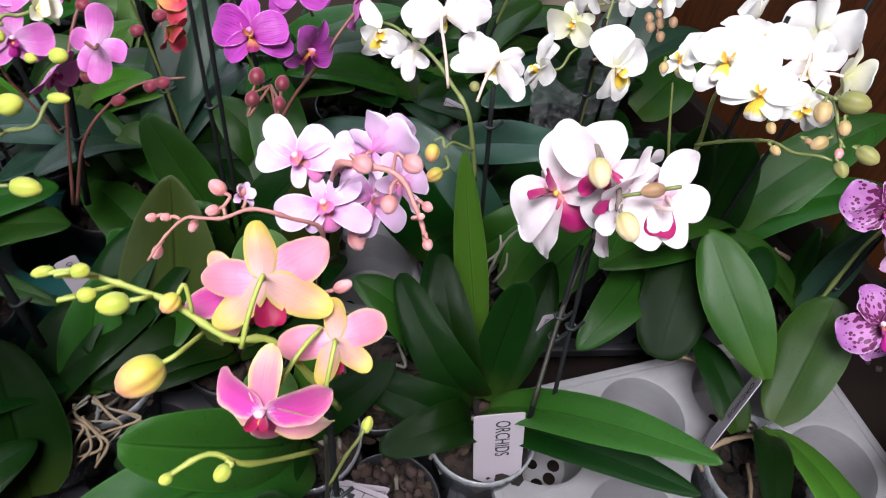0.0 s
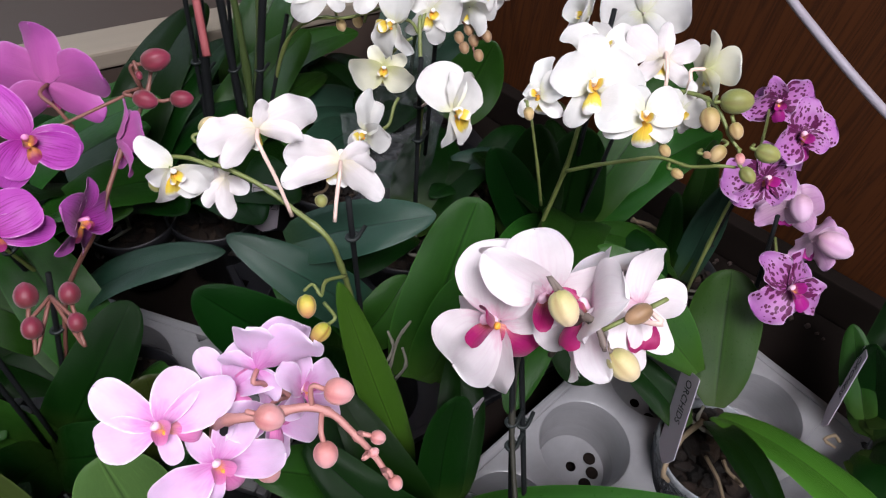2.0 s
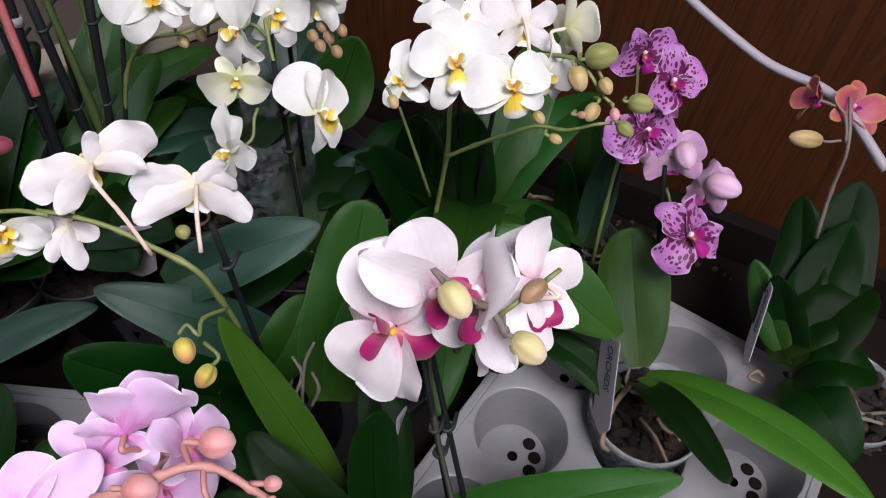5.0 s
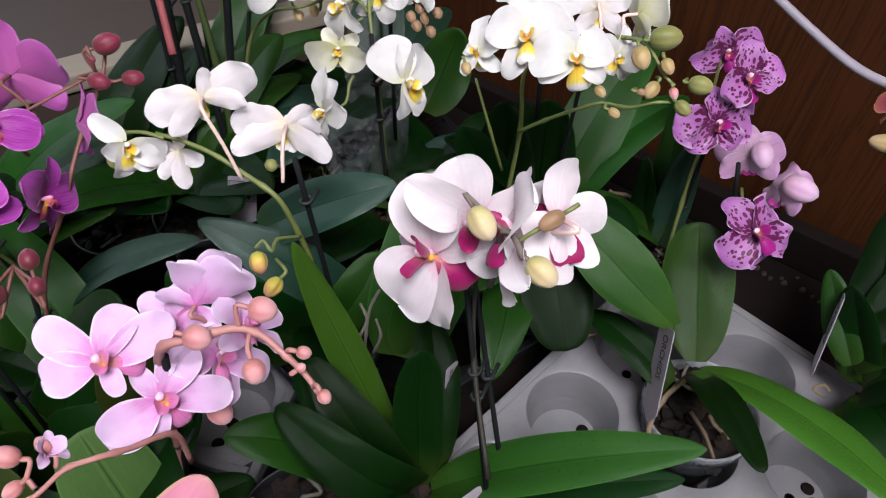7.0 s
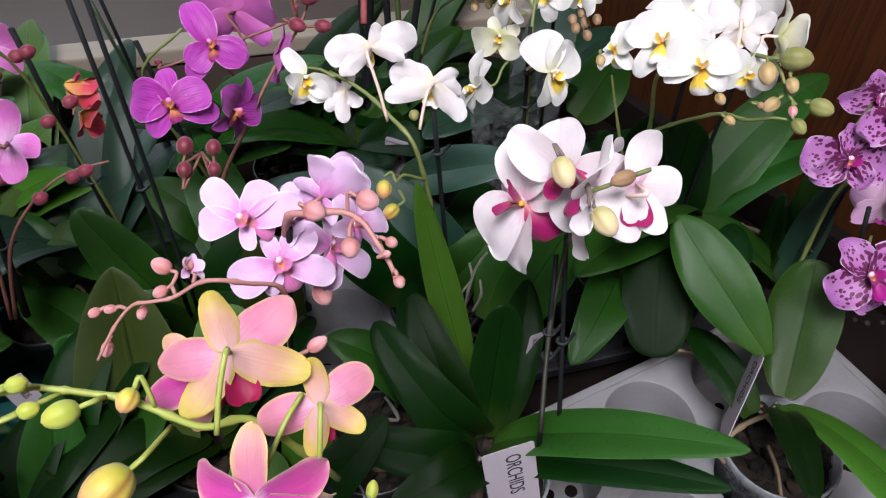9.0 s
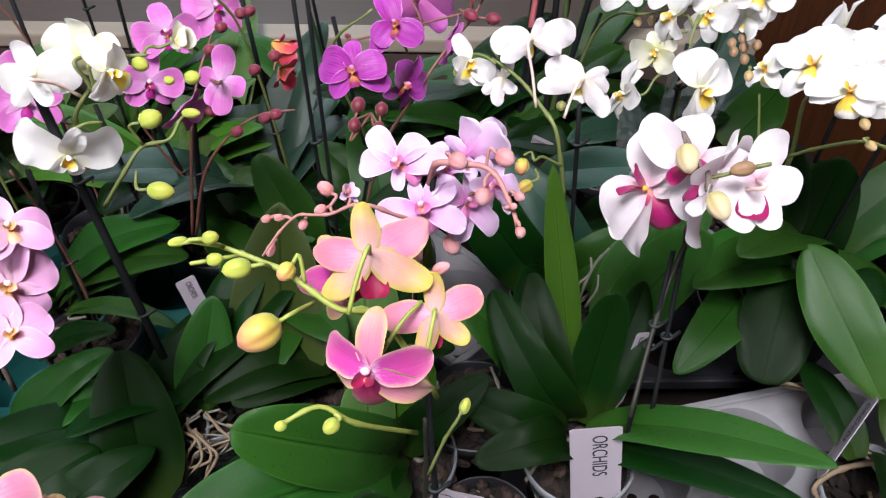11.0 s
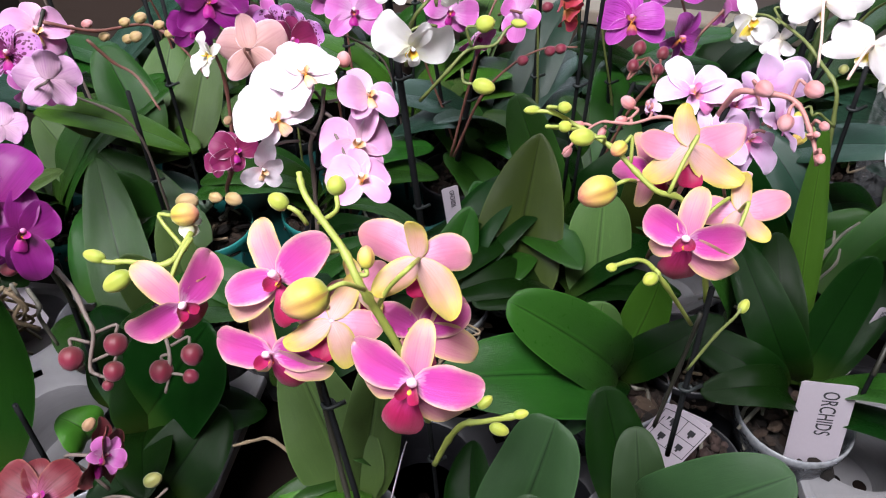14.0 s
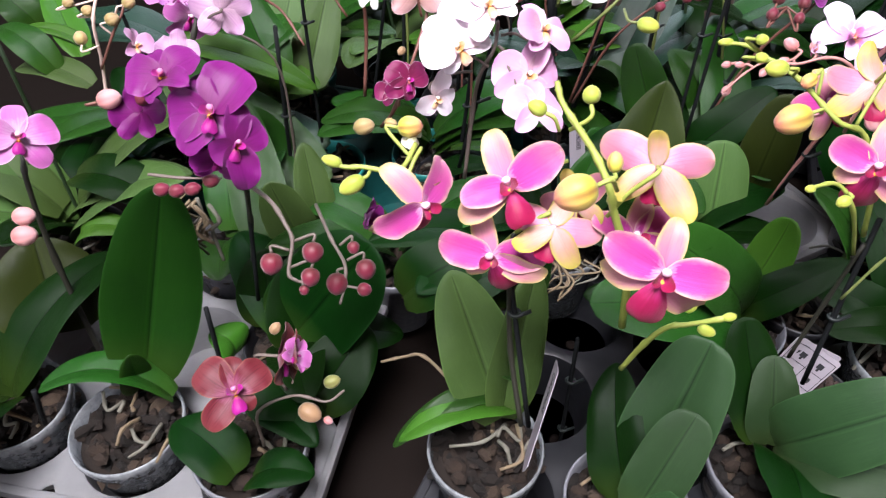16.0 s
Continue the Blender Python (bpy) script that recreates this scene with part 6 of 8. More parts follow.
plant = orchid("violet pink orchid on a dark red stem", -0.190, 0.365, pot='clear')
flower(plant, "violet", (-0.243, 0.412, 0.327), (0.34, -0.788, 0.513), (-0.153, 0.492, 0.857), 0.048, 0, (-0.229, 0.423, 0.308), "brown", tips={"top": (-0.251, 0.424, 0.346), "right": (-0.222, 0.422, 0.329), "left": (-0.267, 0.403, 0.326), "low_right": (-0.227, 0.41, 0.316)})
flower(plant, "violet", (-0.195, 0.374, 0.311), (-0.271, 0.874, -0.403), (0.154, 0.453, 0.878), 0.039, 0, (-0.216, 0.389, 0.3), "brown", tips={"top": (-0.191, 0.387, 0.332), "left": (-0.179, 0.374, 0.304), "right": (-0.209, 0.373, 0.317), "low_left": (-0.196, 0.362, 0.291), "low_right": (-0.205, 0.364, 0.298)})
flower(plant, "violet", (-0.26, 0.395, 0.296), (0.445, -0.842, 0.305), (-0.011, 0.511, 0.859), 0.046, 0)
flower(plant, "violet", (-0.232, 0.375, 0.287), (0.869, -0.331, -0.367), (-0.014, 0.541, 0.841), 0.041, 20)
flower(plant, "violet", (-0.23, 0.474, 0.317), (0.624, -0.49, 0.609), (-0.005, 0.422, 0.907), 0.050, 0)
stem(plant, [(-0.251, 0.368, 0.167), (-0.225, 0.366, 0.234), (-0.2, 0.371, 0.266), (-0.174, 0.375, 0.283), (-0.148, 0.38, 0.285)], 0.0018, "brown", thin=0.4)
stem(plant, [(-0.254, 0.368, 0.167), (-0.236, 0.381, 0.25), (-0.229, 0.405, 0.29), (-0.219, 0.433, 0.317)], 0.0018, "brown", thin=0.5)
bud(plant, "red", (-0.188, 0.362, 0.277), (0.898, 0.342, 0.277), 0.0098, 0.8)
bud(plant, "red", (-0.168, 0.37, 0.284), (0.898, 0.342, 0.277), 0.0098, 0.8)
bud(plant, "red", (-0.16, 0.372, 0.286), (0.898, 0.342, 0.277), 0.0098, 0.8)
bud(plant, "red", (-0.202, 0.413, 0.332), (0.898, 0.342, 0.277), 0.0098, 0.8)
bud(plant, "red", (-0.21, 0.402, 0.32), (0.898, 0.342, 0.277), 0.0098, 0.8)
bud(plant, "red", (-0.188, 0.421, 0.339), (0.898, 0.342, 0.277), 0.0098, 0.8)
bud(plant, "red", (-0.182, 0.423, 0.34), (0.898, 0.342, 0.277), 0.0098, 0.8)
bud(plant, "red", (-0.163, 0.402, 0.316), (0.898, 0.342, 0.277), 0.0098, 0.8)
bud(plant, "red", (-0.177, 0.394, 0.309), (0.898, 0.342, 0.277), 0.0098, 0.8)
bud(plant, "red", (-0.207, 0.371, 0.288), (0.898, 0.342, 0.277), 0.0098, 0.8)
flower(plant, "scarlet", (-0.173, 0.431, 0.311), (0.683, 0.022, -0.73), (-0.952, -0.274, 0.134), 0.045, 70)
flower(plant, "scarlet", (-0.167, 0.418, 0.297), (0.754, -0.459, -0.471), (-0.955, -0.264, 0.138), 0.034, 60)
stake(plant, (-0.252, 0.382, 0.153), (-0.233, 0.396, 0.281), (0.5,), radius=0.0028)
leaf(plant, (-0.259, 0.455, 0.1), (-0.344, 0.517, 0.15), 0.063, 0.02, (0.513, -0.388, 0.765), "green")
leaf(plant, (-0.26, 0.499, 0.1), (-0.167, 0.413, 0.12), 0.050, 0.02, (0.248, -0.282, 0.927), "green")
rosette(plant, 3, 0.12, 0.055, -50, "green", 0.4)

plant = orchid("magenta striped orchid with crimson buds in a black pot", -0.100, 0.440, pot='black')
flower(plant, "magenta", (-0.112, 0.426, 0.291), (-0.047, -0.75, 0.66), (-0.138, 0.659, 0.739), 0.053, 0, (-0.088, 0.441, 0.279), "brown", tips={"top": (-0.115, 0.444, 0.309), "left": (-0.141, 0.434, 0.294), "right": (-0.087, 0.43, 0.297), "low_left": (-0.131, 0.416, 0.276), "low_right": (-0.084, 0.422, 0.282)})
flower(plant, "magenta", (-0.082, 0.451, 0.317), (0.243, -0.735, 0.633), (-0.225, 0.591, 0.774), 0.048, 0, (-0.072, 0.451, 0.292), "brown", tips={"left": (-0.095, 0.437, 0.31), "right": (-0.06, 0.445, 0.309), "top": (-0.091, 0.473, 0.34)})
flower(plant, "magenta", (-0.066, 0.488, 0.32), (0.309, 0.912, -0.27), (0.278, 0.557, 0.782), 0.062, 0, (-0.061, 0.466, 0.306), "brown")
flower(plant, "magenta", (-0.073, 0.422, 0.284), (0.821, -0.536, -0.197), (0.2, 0.688, 0.698), 0.046, 15)
flower(plant, "magenta", (-0.042, 0.452, 0.303), (0.969, 0.04, -0.246), (0.762, 0.414, 0.497), 0.044, 15)
stem(plant, [(-0.123, 0.447, 0.129), (-0.099, 0.439, 0.209), (-0.068, 0.43, 0.265), (-0.054, 0.44, 0.284), (-0.04, 0.453, 0.299), (-0.022, 0.463, 0.318), (-0.014, 0.474, 0.329)], 0.002, "brown")
bud(plant, "red", (-0.012, 0.466, 0.337), (0.957, -0.175, 0.23), 0.0160, 0.7, (-0.023, 0.467, 0.321), "brown")
bud(plant, "red", (-0.006, 0.446, 0.325), (0.929, -0.36, 0.088), 0.0124, 0.7, (-0.023, 0.467, 0.321), "brown")
bud(plant, "red", (-0.022, 0.463, 0.332), (0.074, -0.826, -0.559), 0.0049, 0.7, (-0.023, 0.467, 0.321), "brown")
bud(plant, "red", (-0.023, 0.453, 0.324), (0.788, -0.601, -0.134), 0.0133, 0.7, (-0.023, 0.467, 0.321), "brown")
bud(plant, "red", (-0.123, 0.469, 0.298), (-0.845, 0.531, 0.064), 0.0064, 0.7, (-0.023, 0.467, 0.321), "brown")
bud(plant, "red", (-0.1, 0.377, 0.292), (0.128, 0.786, 0.605), 0.0126, 0.8, (-0.092, 0.379, 0.284), "brown")
bud(plant, "red", (-0.102, 0.365, 0.283), (0.115, 0.789, 0.603), 0.0112, 0.8, (-0.092, 0.379, 0.284), "brown")
bud(plant, "red", (-0.082, 0.369, 0.294), (0.115, 0.789, 0.603), 0.0112, 0.8, (-0.092, 0.379, 0.284), "brown")
bud(plant, "red", (-0.083, 0.358, 0.286), (0.045, 0.807, 0.589), 0.0099, 0.8, (-0.092, 0.379, 0.284), "brown")
stake(plant, (-0.134, 0.441, 0.095), (-0.103, 0.445, 0.225), (0.6,))
leaf(plant, (-0.123, 0.5, 0.1), (-0.002, 0.466, 0.17), 0.038, 0.02, (0.185, -0.004, 0.983), "blue")
leaf(plant, (-0.128, 0.49, 0.1), (-0.179, 0.514, 0.16), 0.047, 0.02, (-0.051, -0.286, 0.957), "green")
leaf(plant, (-0.222, 0.51, 0.1), (-0.133, 0.447, 0.1), 0.063, 0.02, (0.342, -0.101, 0.934), "dark")
leaf(plant, (-0.223, 0.507, 0.08), (-0.148, 0.481, 0.12), 0.047, 0.02, (0.346, -0.119, 0.931), "dark")
rosette(plant, 3, 0.12, 0.06, 100, "green", 0.6)

plant = orchid("white orchid with pale pink stalks tied to a black stake", 0.060, 0.405, pot='black')
flower(plant, "starwhite", (0.022, 0.406, 0.329), (0.235, 0.93, -0.283), (0.422, 0.165, 0.891), 0.051, 0, (0.026, 0.375, 0.294), "palepink", tips={"top": (0.027, 0.409, 0.341), "right": (-0.007, 0.412, 0.324), "left": (0.051, 0.401, 0.339), "low_right": (0.002, 0.405, 0.314), "low_left": (0.043, 0.398, 0.326)})
flower(plant, "starwhite", (0.059, 0.39, 0.308), (0.366, 0.871, -0.327), (0.302, 0.221, 0.927), 0.058, 0, (0.045, 0.364, 0.293), "palepink", tips={"top": (0.066, 0.389, 0.313), "right": (0.033, 0.404, 0.312), "left": (0.076, 0.382, 0.307), "low_right": (0.029, 0.398, 0.298), "low_left": (0.075, 0.373, 0.289)})
flower(plant, "white", (-0.022, 0.418, 0.306), (0.139, -0.989, 0.056), (0.017, 0.059, 0.998), 0.043, 42, (-0.003, 0.41, 0.308), "green", tips={"left": (-0.034, 0.416, 0.302), "top": (-0.033, 0.428, 0.322), "right": (-0.006, 0.411, 0.294), "lip": (-0.022, 0.409, 0.292), "low_left": (-0.031, 0.413, 0.287)})
flower(plant, "starwhite", (0.002, 0.415, 0.293), (-0.167, 0.74, -0.651), (0.401, 0.655, 0.641), 0.032, 0, tips={"low_left": (-0.003, 0.4, 0.278), "low_right": (-0.012, 0.406, 0.285), "right": (-0.01, 0.419, 0.298), "left": (0.012, 0.408, 0.285)})
bud(plant, "cream", (0.003, 0.433, 0.314), (0.922, 0.06, 0.384), 0.0126, 0.8, (-0.001, 0.423, 0.305), "green")
bud(plant, "olive", (-0.031, 0.423, 0.294), (-0.382, -0.681, -0.625), 0.0095, 0.85)
bud(plant, "olive", (0.044, 0.381, 0.292), (-0.029, -0.81, -0.586), 0.0074, 0.9)
stem(plant, [(0.051, 0.358, 0.227), (0.045, 0.358, 0.263), (0.039, 0.36, 0.288), (0.028, 0.377, 0.296), (0.017, 0.392, 0.303), (0.005, 0.405, 0.307), (-0.006, 0.414, 0.31)], 0.0022, "green")
stake(plant, (0.064, 0.371, 0.151), (0.055, 0.37, 0.301), (0.78,))
stem(plant, [(0.045, 0.35, 0.263), (0.031, 0.342, 0.276), (0.025, 0.332, 0.28), (0.023, 0.338, 0.283), (0.018, 0.338, 0.28)], 0.0014, "green")
bud(plant, "yellow", (0.017, 0.332, 0.275), (-0.194, -0.778, -0.597), 0.0124, 0.75)
bud(plant, "yellow", (0.019, 0.319, 0.268), (-0.807, -0.19, -0.559), 0.0124, 0.7, (0.026, 0.332, 0.273), "green")
leaf(plant, (0.045, 0.4, 0.09), (-0.03, 0.42, 0.2), 0.060, 0.005, (-0.307, -0.767, 0.563), "dark")
leaf(plant, (0.09, 0.41, 0.1), (0, 0.455, 0.2), 0.040, 0.02, (-0.101, -0.504, 0.858), "blue")
leaf(plant, (0.04, 0.455, 0.17), (0.125, 0.395, 0.23), 0.040, 0.008, (0, -0.507, 0.862), "blue")
leaf(plant, (0.06, 0.4, 0.09), (0.025, 0.45, 0.15), 0.035, 0.015, (0, -0.6, 0.8), "green")
leaf(plant, (0.07, 0.4, 0.1), (0.115, 0.41, 0.15), 0.045, 0.008, (0.101, -0.704, 0.704), "green")
leaf(plant, (0.1, 0.36, 0.085), (0.172, 0.417, 0.205), 0.062, -0.004, (-0.303, -0.808, 0.505), "green", 0.2, 0.34, 0.42)
leaf(plant, (0.11, 0.355, 0.085), (0.165, 0.37, 0.19), 0.055, -0.004, (-0.199, -0.845, 0.497), "green", 0.2, 0.34, 0.42)
leaf(plant, (0.06, 0.4, 0.09), (0.02, 0.31, 0.13), 0.050, 0.02, (0, -0.406, 0.914), "dark")
plant_label((0.045, 0.519, 0.167), (0.189, 0.027, 0.982), (0.888, -0.446, -0.11), 0.0222, 0.05, "", "grid", "white plastic plant label")

plant = orchid("creamy white orchid with nodding blooms on two black stakes", 0.160, 0.500, pot='black')
flower(plant, "cream", (0.129, 0.49, 0.278), (-0.518, -0.828, 0.212), (0.205, 0.121, 0.971), 0.038, 0, (0.15, 0.493, 0.294), "green", tips={"left": (0.108, 0.5, 0.27), "top": (0.122, 0.499, 0.29), "right": (0.142, 0.477, 0.267), "low_right": (0.142, 0.485, 0.287), "lip": (0.125, 0.486, 0.264)})
flower(plant, "white", (0.102, 0.456, 0.257), (-0.986, -0.15, 0.071), (-0.017, 0.516, 0.856), 0.045, 20, (0.13, 0.469, 0.268), "green", tips={"top": (0.104, 0.468, 0.282), "left": (0.109, 0.458, 0.278), "right": (0.107, 0.438, 0.265), "low_right": (0.097, 0.452, 0.236), "lip": (0.092, 0.463, 0.243)})
flower(plant, "white", (0.155, 0.438, 0.275), (0.296, -0.933, 0.203), (0.5, 0.333, 0.799), 0.054, 20, (0.142, 0.457, 0.267), "palepink", tips={"left": (0.145, 0.457, 0.298), "right": (0.177, 0.447, 0.287), "top": (0.159, 0.446, 0.297), "low_left": (0.15, 0.428, 0.25), "lip": (0.165, 0.427, 0.26)})
flower(plant, "white", (0.139, 0.498, 0.305), (-0.97, -0.222, 0.098), (-0.006, 0.423, 0.906), 0.051, 15, (0.154, 0.493, 0.297), "green", tips={"top": (0.152, 0.497, 0.327), "left": (0.145, 0.506, 0.329), "right": (0.128, 0.498, 0.283), "lip": (0.126, 0.507, 0.292)})
flower(plant, "white", (0.166, 0.5, 0.307), (-0.167, -0.964, 0.207), (0.37, 0.134, 0.919), 0.043, 15, (0.157, 0.494, 0.299), "green", tips={"left": (0.156, 0.506, 0.318), "right": (0.187, 0.493, 0.302), "low_left": (0.169, 0.489, 0.286), "low_right": (0.149, 0.499, 0.294), "top": (0.171, 0.504, 0.322)})
flower(plant, "cream", (0.172, 0.515, 0.32), (-0.274, -0.557, 0.784), (0.258, 0.457, 0.851), 0.051, 0)
stem(plant, [(0.154, 0.479, 0.157), (0.149, 0.471, 0.254), (0.153, 0.487, 0.292), (0.162, 0.508, 0.31), (0.172, 0.528, 0.329)], 0.002, "green")
stake(plant, (0.147, 0.463, 0.143), (0.147, 0.473, 0.293), (0.55, 0.75))
stake(plant, (0.177, 0.509, 0.163), (0.18, 0.514, 0.297), (0.6,))
bud(plant, "brown", (0.198, 0.5, 0.285), (-0.044, -0.833, -0.551), 0.0094, 0.75)
bud(plant, "brown", (0.198, 0.492, 0.281), (-0.044, -0.833, -0.551), 0.0094, 0.75)
bud(plant, "brown", (0.191, 0.492, 0.277), (-0.044, -0.833, -0.551), 0.0094, 0.75)
bud(plant, "brown", (0.198, 0.483, 0.275), (-0.044, -0.833, -0.551), 0.0094, 0.75)
bud(plant, "brown", (0.19, 0.499, 0.281), (-0.044, -0.833, -0.551), 0.0094, 0.75)
bud(plant, "brown", (0.207, 0.49, 0.284), (-0.044, -0.833, -0.551), 0.0094, 0.75)
bud(plant, "tan", (0.121, 0.548, 0.275), (-0.044, -0.833, -0.551), 0.0094, 0.75)
bud(plant, "tan", (0.132, 0.544, 0.278), (-0.044, -0.833, -0.551), 0.0094, 0.75)
bud(plant, "brown", (0.196, 0.519, 0.297), (-0.044, -0.833, -0.551), 0.0094, 0.75)
bud(plant, "brown", (0.203, 0.522, 0.302), (-0.044, -0.833, -0.551), 0.0094, 0.75)
stem(plant, [(0.191, 0.52, 0.294), (0.197, 0.501, 0.286), (0.196, 0.486, 0.276)], 0.0014, "brown")
leaf(plant, (0.205, 0.522, 0.1), (0.273, 0.517, 0.12), 0.031, 0.012, (-0.055, -0.048, 0.997), "blue")
leaf(plant, (0.242, 0.581, 0.12), (0.281, 0.583, 0.2), 0.057, -0.01, (-0.355, -0.554, 0.753), "green")
leaf(plant, (0.198, 0.531, 0.08), (0.14, 0.56, 0.1), 0.036, 0.015, (0.042, -0.061, 0.997), "blue")
rosette(plant, 3, 0.11, 0.055, 30, "dark", 0.4)

plant = orchid("tall white orchid with yellow throats", 0.120, 0.600, pot='black')
flower(plant, "white", (0.11, 0.547, 0.311), (-0.386, -0.821, 0.42), (0.351, 0.29, 0.89), 0.058, 0, (0.119, 0.55, 0.279), "green", tips={"left": (0.081, 0.565, 0.314), "low_left": (0.087, 0.545, 0.288), "low_right": (0.117, 0.534, 0.296), "lip": (0.107, 0.54, 0.297), "right": (0.133, 0.538, 0.314)})
flower(plant, "white", (0.141, 0.529, 0.317), (-0.241, -0.879, 0.411), (0.329, 0.324, 0.887), 0.049, 0, (0.135, 0.539, 0.28), "green", tips={"left": (0.119, 0.54, 0.322), "right": (0.164, 0.521, 0.317), "low_left": (0.124, 0.524, 0.299), "lip": (0.143, 0.522, 0.307)})
flower(plant, "white", (0.201, 0.493, 0.327), (-0.175, -0.925, 0.338), (0.398, 0.355, 0.846), 0.047, 0)
flower(plant, "white", (0.197, 0.501, 0.303), (0.916, 0.302, -0.264), (0.419, 0.381, 0.824), 0.041, 0)
stem(plant, [(0.071, 0.596, 0.164), (0.087, 0.581, 0.242), (0.103, 0.56, 0.276), (0.127, 0.537, 0.288), (0.176, 0.523, 0.306)], 0.002, "green")
stake(plant, (0.065, 0.587, 0.156), (0.094, 0.589, 0.264), ())
leaf(plant, (0.136, 0.681, 0.1), (0.105, 0.677, 0.17), 0.058, 0.01, (-0.065, -0.524, 0.85), "blue")
leaf(plant, (0.133, 0.633, 0.08), (0.132, 0.668, 0.14), 0.059, 0, (-0.143, -0.607, 0.781), "dark")
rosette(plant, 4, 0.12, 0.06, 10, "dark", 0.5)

plant = orchid("orchid foliage with tall green canes and a red ribbon", 0.010, 0.600, pot='black')
stake(plant, (0.022, 0.624, 0.1), (0.035, 0.654, 0.306), (0.5, 0.8), radius=0.0019)
part("clip", tube_mesh("clip", [Vector((0.033, 0.649, 0.273)) - plant.location, Vector((0.033, 0.65, 0.279)) - plant.location], [0.0028, 0.0028], [LABEL], 10), plant, label="white plastic clip")
stake(plant, (0.023, 0.623, 0.1), (0.046, 0.652, 0.292), (0.5, 0.8), radius=0.0041)
part("clip", tube_mesh("clip", [Vector((0.042, 0.648, 0.261)) - plant.location, Vector((0.043, 0.649, 0.267)) - plant.location], [0.0062, 0.0062], [LABEL], 10), plant, label="white plastic clip")
stake(plant, (0.052, 0.605, 0.1), (0.055, 0.634, 0.305), (0.5, 0.8), radius=0.0033)
stem(plant, [(0.056, 0.602, 0.1), (0.063, 0.615, 0.204), (0.064, 0.633, 0.309)], 0.0042, "cane", thin=0.8)
stake(plant, (0.054, 0.603, 0.1), (0.093, 0.623, 0.305), (0.5, 0.8), radius=0.0033)
stem(plant, [(0.05, 0.606, 0.1), (0.072, 0.614, 0.202), (0.088, 0.627, 0.305)], 0.0031, "cane", thin=0.8)
rosette(plant, 6, 0.14, 0.06, 10, "green", 0.55)
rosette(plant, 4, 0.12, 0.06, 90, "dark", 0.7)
ribbon = tagged(new("ribbon", tube_mesh("ribbon", glide([(0.039, 0.632, 0.305), (0.034, 0.604, 0.285), (0.028, 0.568, 0.258)]), [0.003] * 11, [RIBBON], 6)), "faded red ribbon tied among the green canes", "ribbon")

plant = orchid("bright white orchid with tan buds beside the wooden wall", 0.235, 0.405, pot='black')
flower(plant, "white", (0.198, 0.367, 0.335), (-0.43, -0.455, 0.78), (0.294, 0.746, 0.598), 0.054, 0, (0.213, 0.368, 0.315), "green", tips={"top": (0.21, 0.392, 0.353), "right": (0.225, 0.364, 0.345), "low_left": (0.182, 0.36, 0.317), "left": (0.184, 0.386, 0.34)})
flower(plant, "white", (0.178, 0.386, 0.321), (-0.727, -0.115, 0.677), (0.475, 0.626, 0.618), 0.034, 0, (0.194, 0.375, 0.31), "green", tips={"top": (0.19, 0.402, 0.334), "left": (0.175, 0.396, 0.32), "lip": (0.174, 0.382, 0.31)})
flower(plant, "white", (0.209, 0.335, 0.336), (-0.44, -0.522, 0.731), (0.285, 0.691, 0.664), 0.043, 0, (0.241, 0.353, 0.322), "green", tips={"top": (0.213, 0.35, 0.346), "left": (0.191, 0.354, 0.335), "low_left": (0.189, 0.341, 0.328), "low_right": (0.22, 0.321, 0.328), "lip": (0.205, 0.322, 0.323)})
flower(plant, "white", (0.227, 0.398, 0.329), (-0.136, -0.202, 0.97), (0.297, 0.506, 0.81), 0.051, 0)
flower(plant, "starwhite", (0.257, 0.377, 0.332), (0.529, 0.426, -0.734), (0.422, 0.619, 0.663), 0.041, 0, (0.245, 0.358, 0.327), "palepink", tips={"top": (0.265, 0.39, 0.345), "right": (0.246, 0.4, 0.339), "left": (0.274, 0.37, 0.341)})
flower(plant, "cream", (0.268, 0.355, 0.337), (0.961, -0.275, 0.031), (0.466, 0.31, 0.829), 0.041, 25, (0.254, 0.35, 0.327), "palepink")
flower(plant, "white", (0.248, 0.345, 0.32), (-0.301, -0.896, 0.325), (0.448, 0.421, 0.789), 0.035, 10)
flower(plant, "white", (0.239, 0.43, 0.33), (-0.895, 0.302, 0.328), (0.524, 0.236, 0.819), 0.038, 30)
flower(plant, "white", (0.289, 0.433, 0.32), (0.941, 0.251, -0.229), (0.266, 0.467, 0.844), 0.058, 0)
stem(plant, [(0.216, 0.393, 0.177), (0.215, 0.385, 0.249), (0.204, 0.374, 0.302), (0.216, 0.381, 0.312)], 0.0022, "green")
stem(plant, [(0.209, 0.378, 0.255), (0.215, 0.361, 0.274), (0.223, 0.343, 0.292), (0.231, 0.331, 0.302), (0.236, 0.315, 0.308), (0.243, 0.303, 0.317), (0.25, 0.298, 0.318)], 0.0017, "green")
stem(plant, [(0.235, 0.363, 0.311), (0.247, 0.355, 0.326), (0.253, 0.341, 0.333), (0.252, 0.326, 0.336), (0.253, 0.31, 0.327), (0.255, 0.303, 0.324)], 0.0019, "green")
bud(plant, "olive", (0.258, 0.321, 0.343), (0.856, -0.494, 0.153), 0.0182, 0.72, (0.254, 0.331, 0.34), "green")
bud(plant, "tan", (0.243, 0.321, 0.335), (-0.194, -0.778, -0.597), 0.0140, 0.72, (0.248, 0.331, 0.338), "green")
bud(plant, "tan", (0.253, 0.31, 0.333), (-0.06, -0.829, -0.556), 0.0098, 0.72, (0.257, 0.319, 0.335), "green")
bud(plant, "tan", (0.241, 0.306, 0.324), (-0.794, -0.216, -0.568), 0.0109, 0.72, (0.249, 0.312, 0.326), "green")
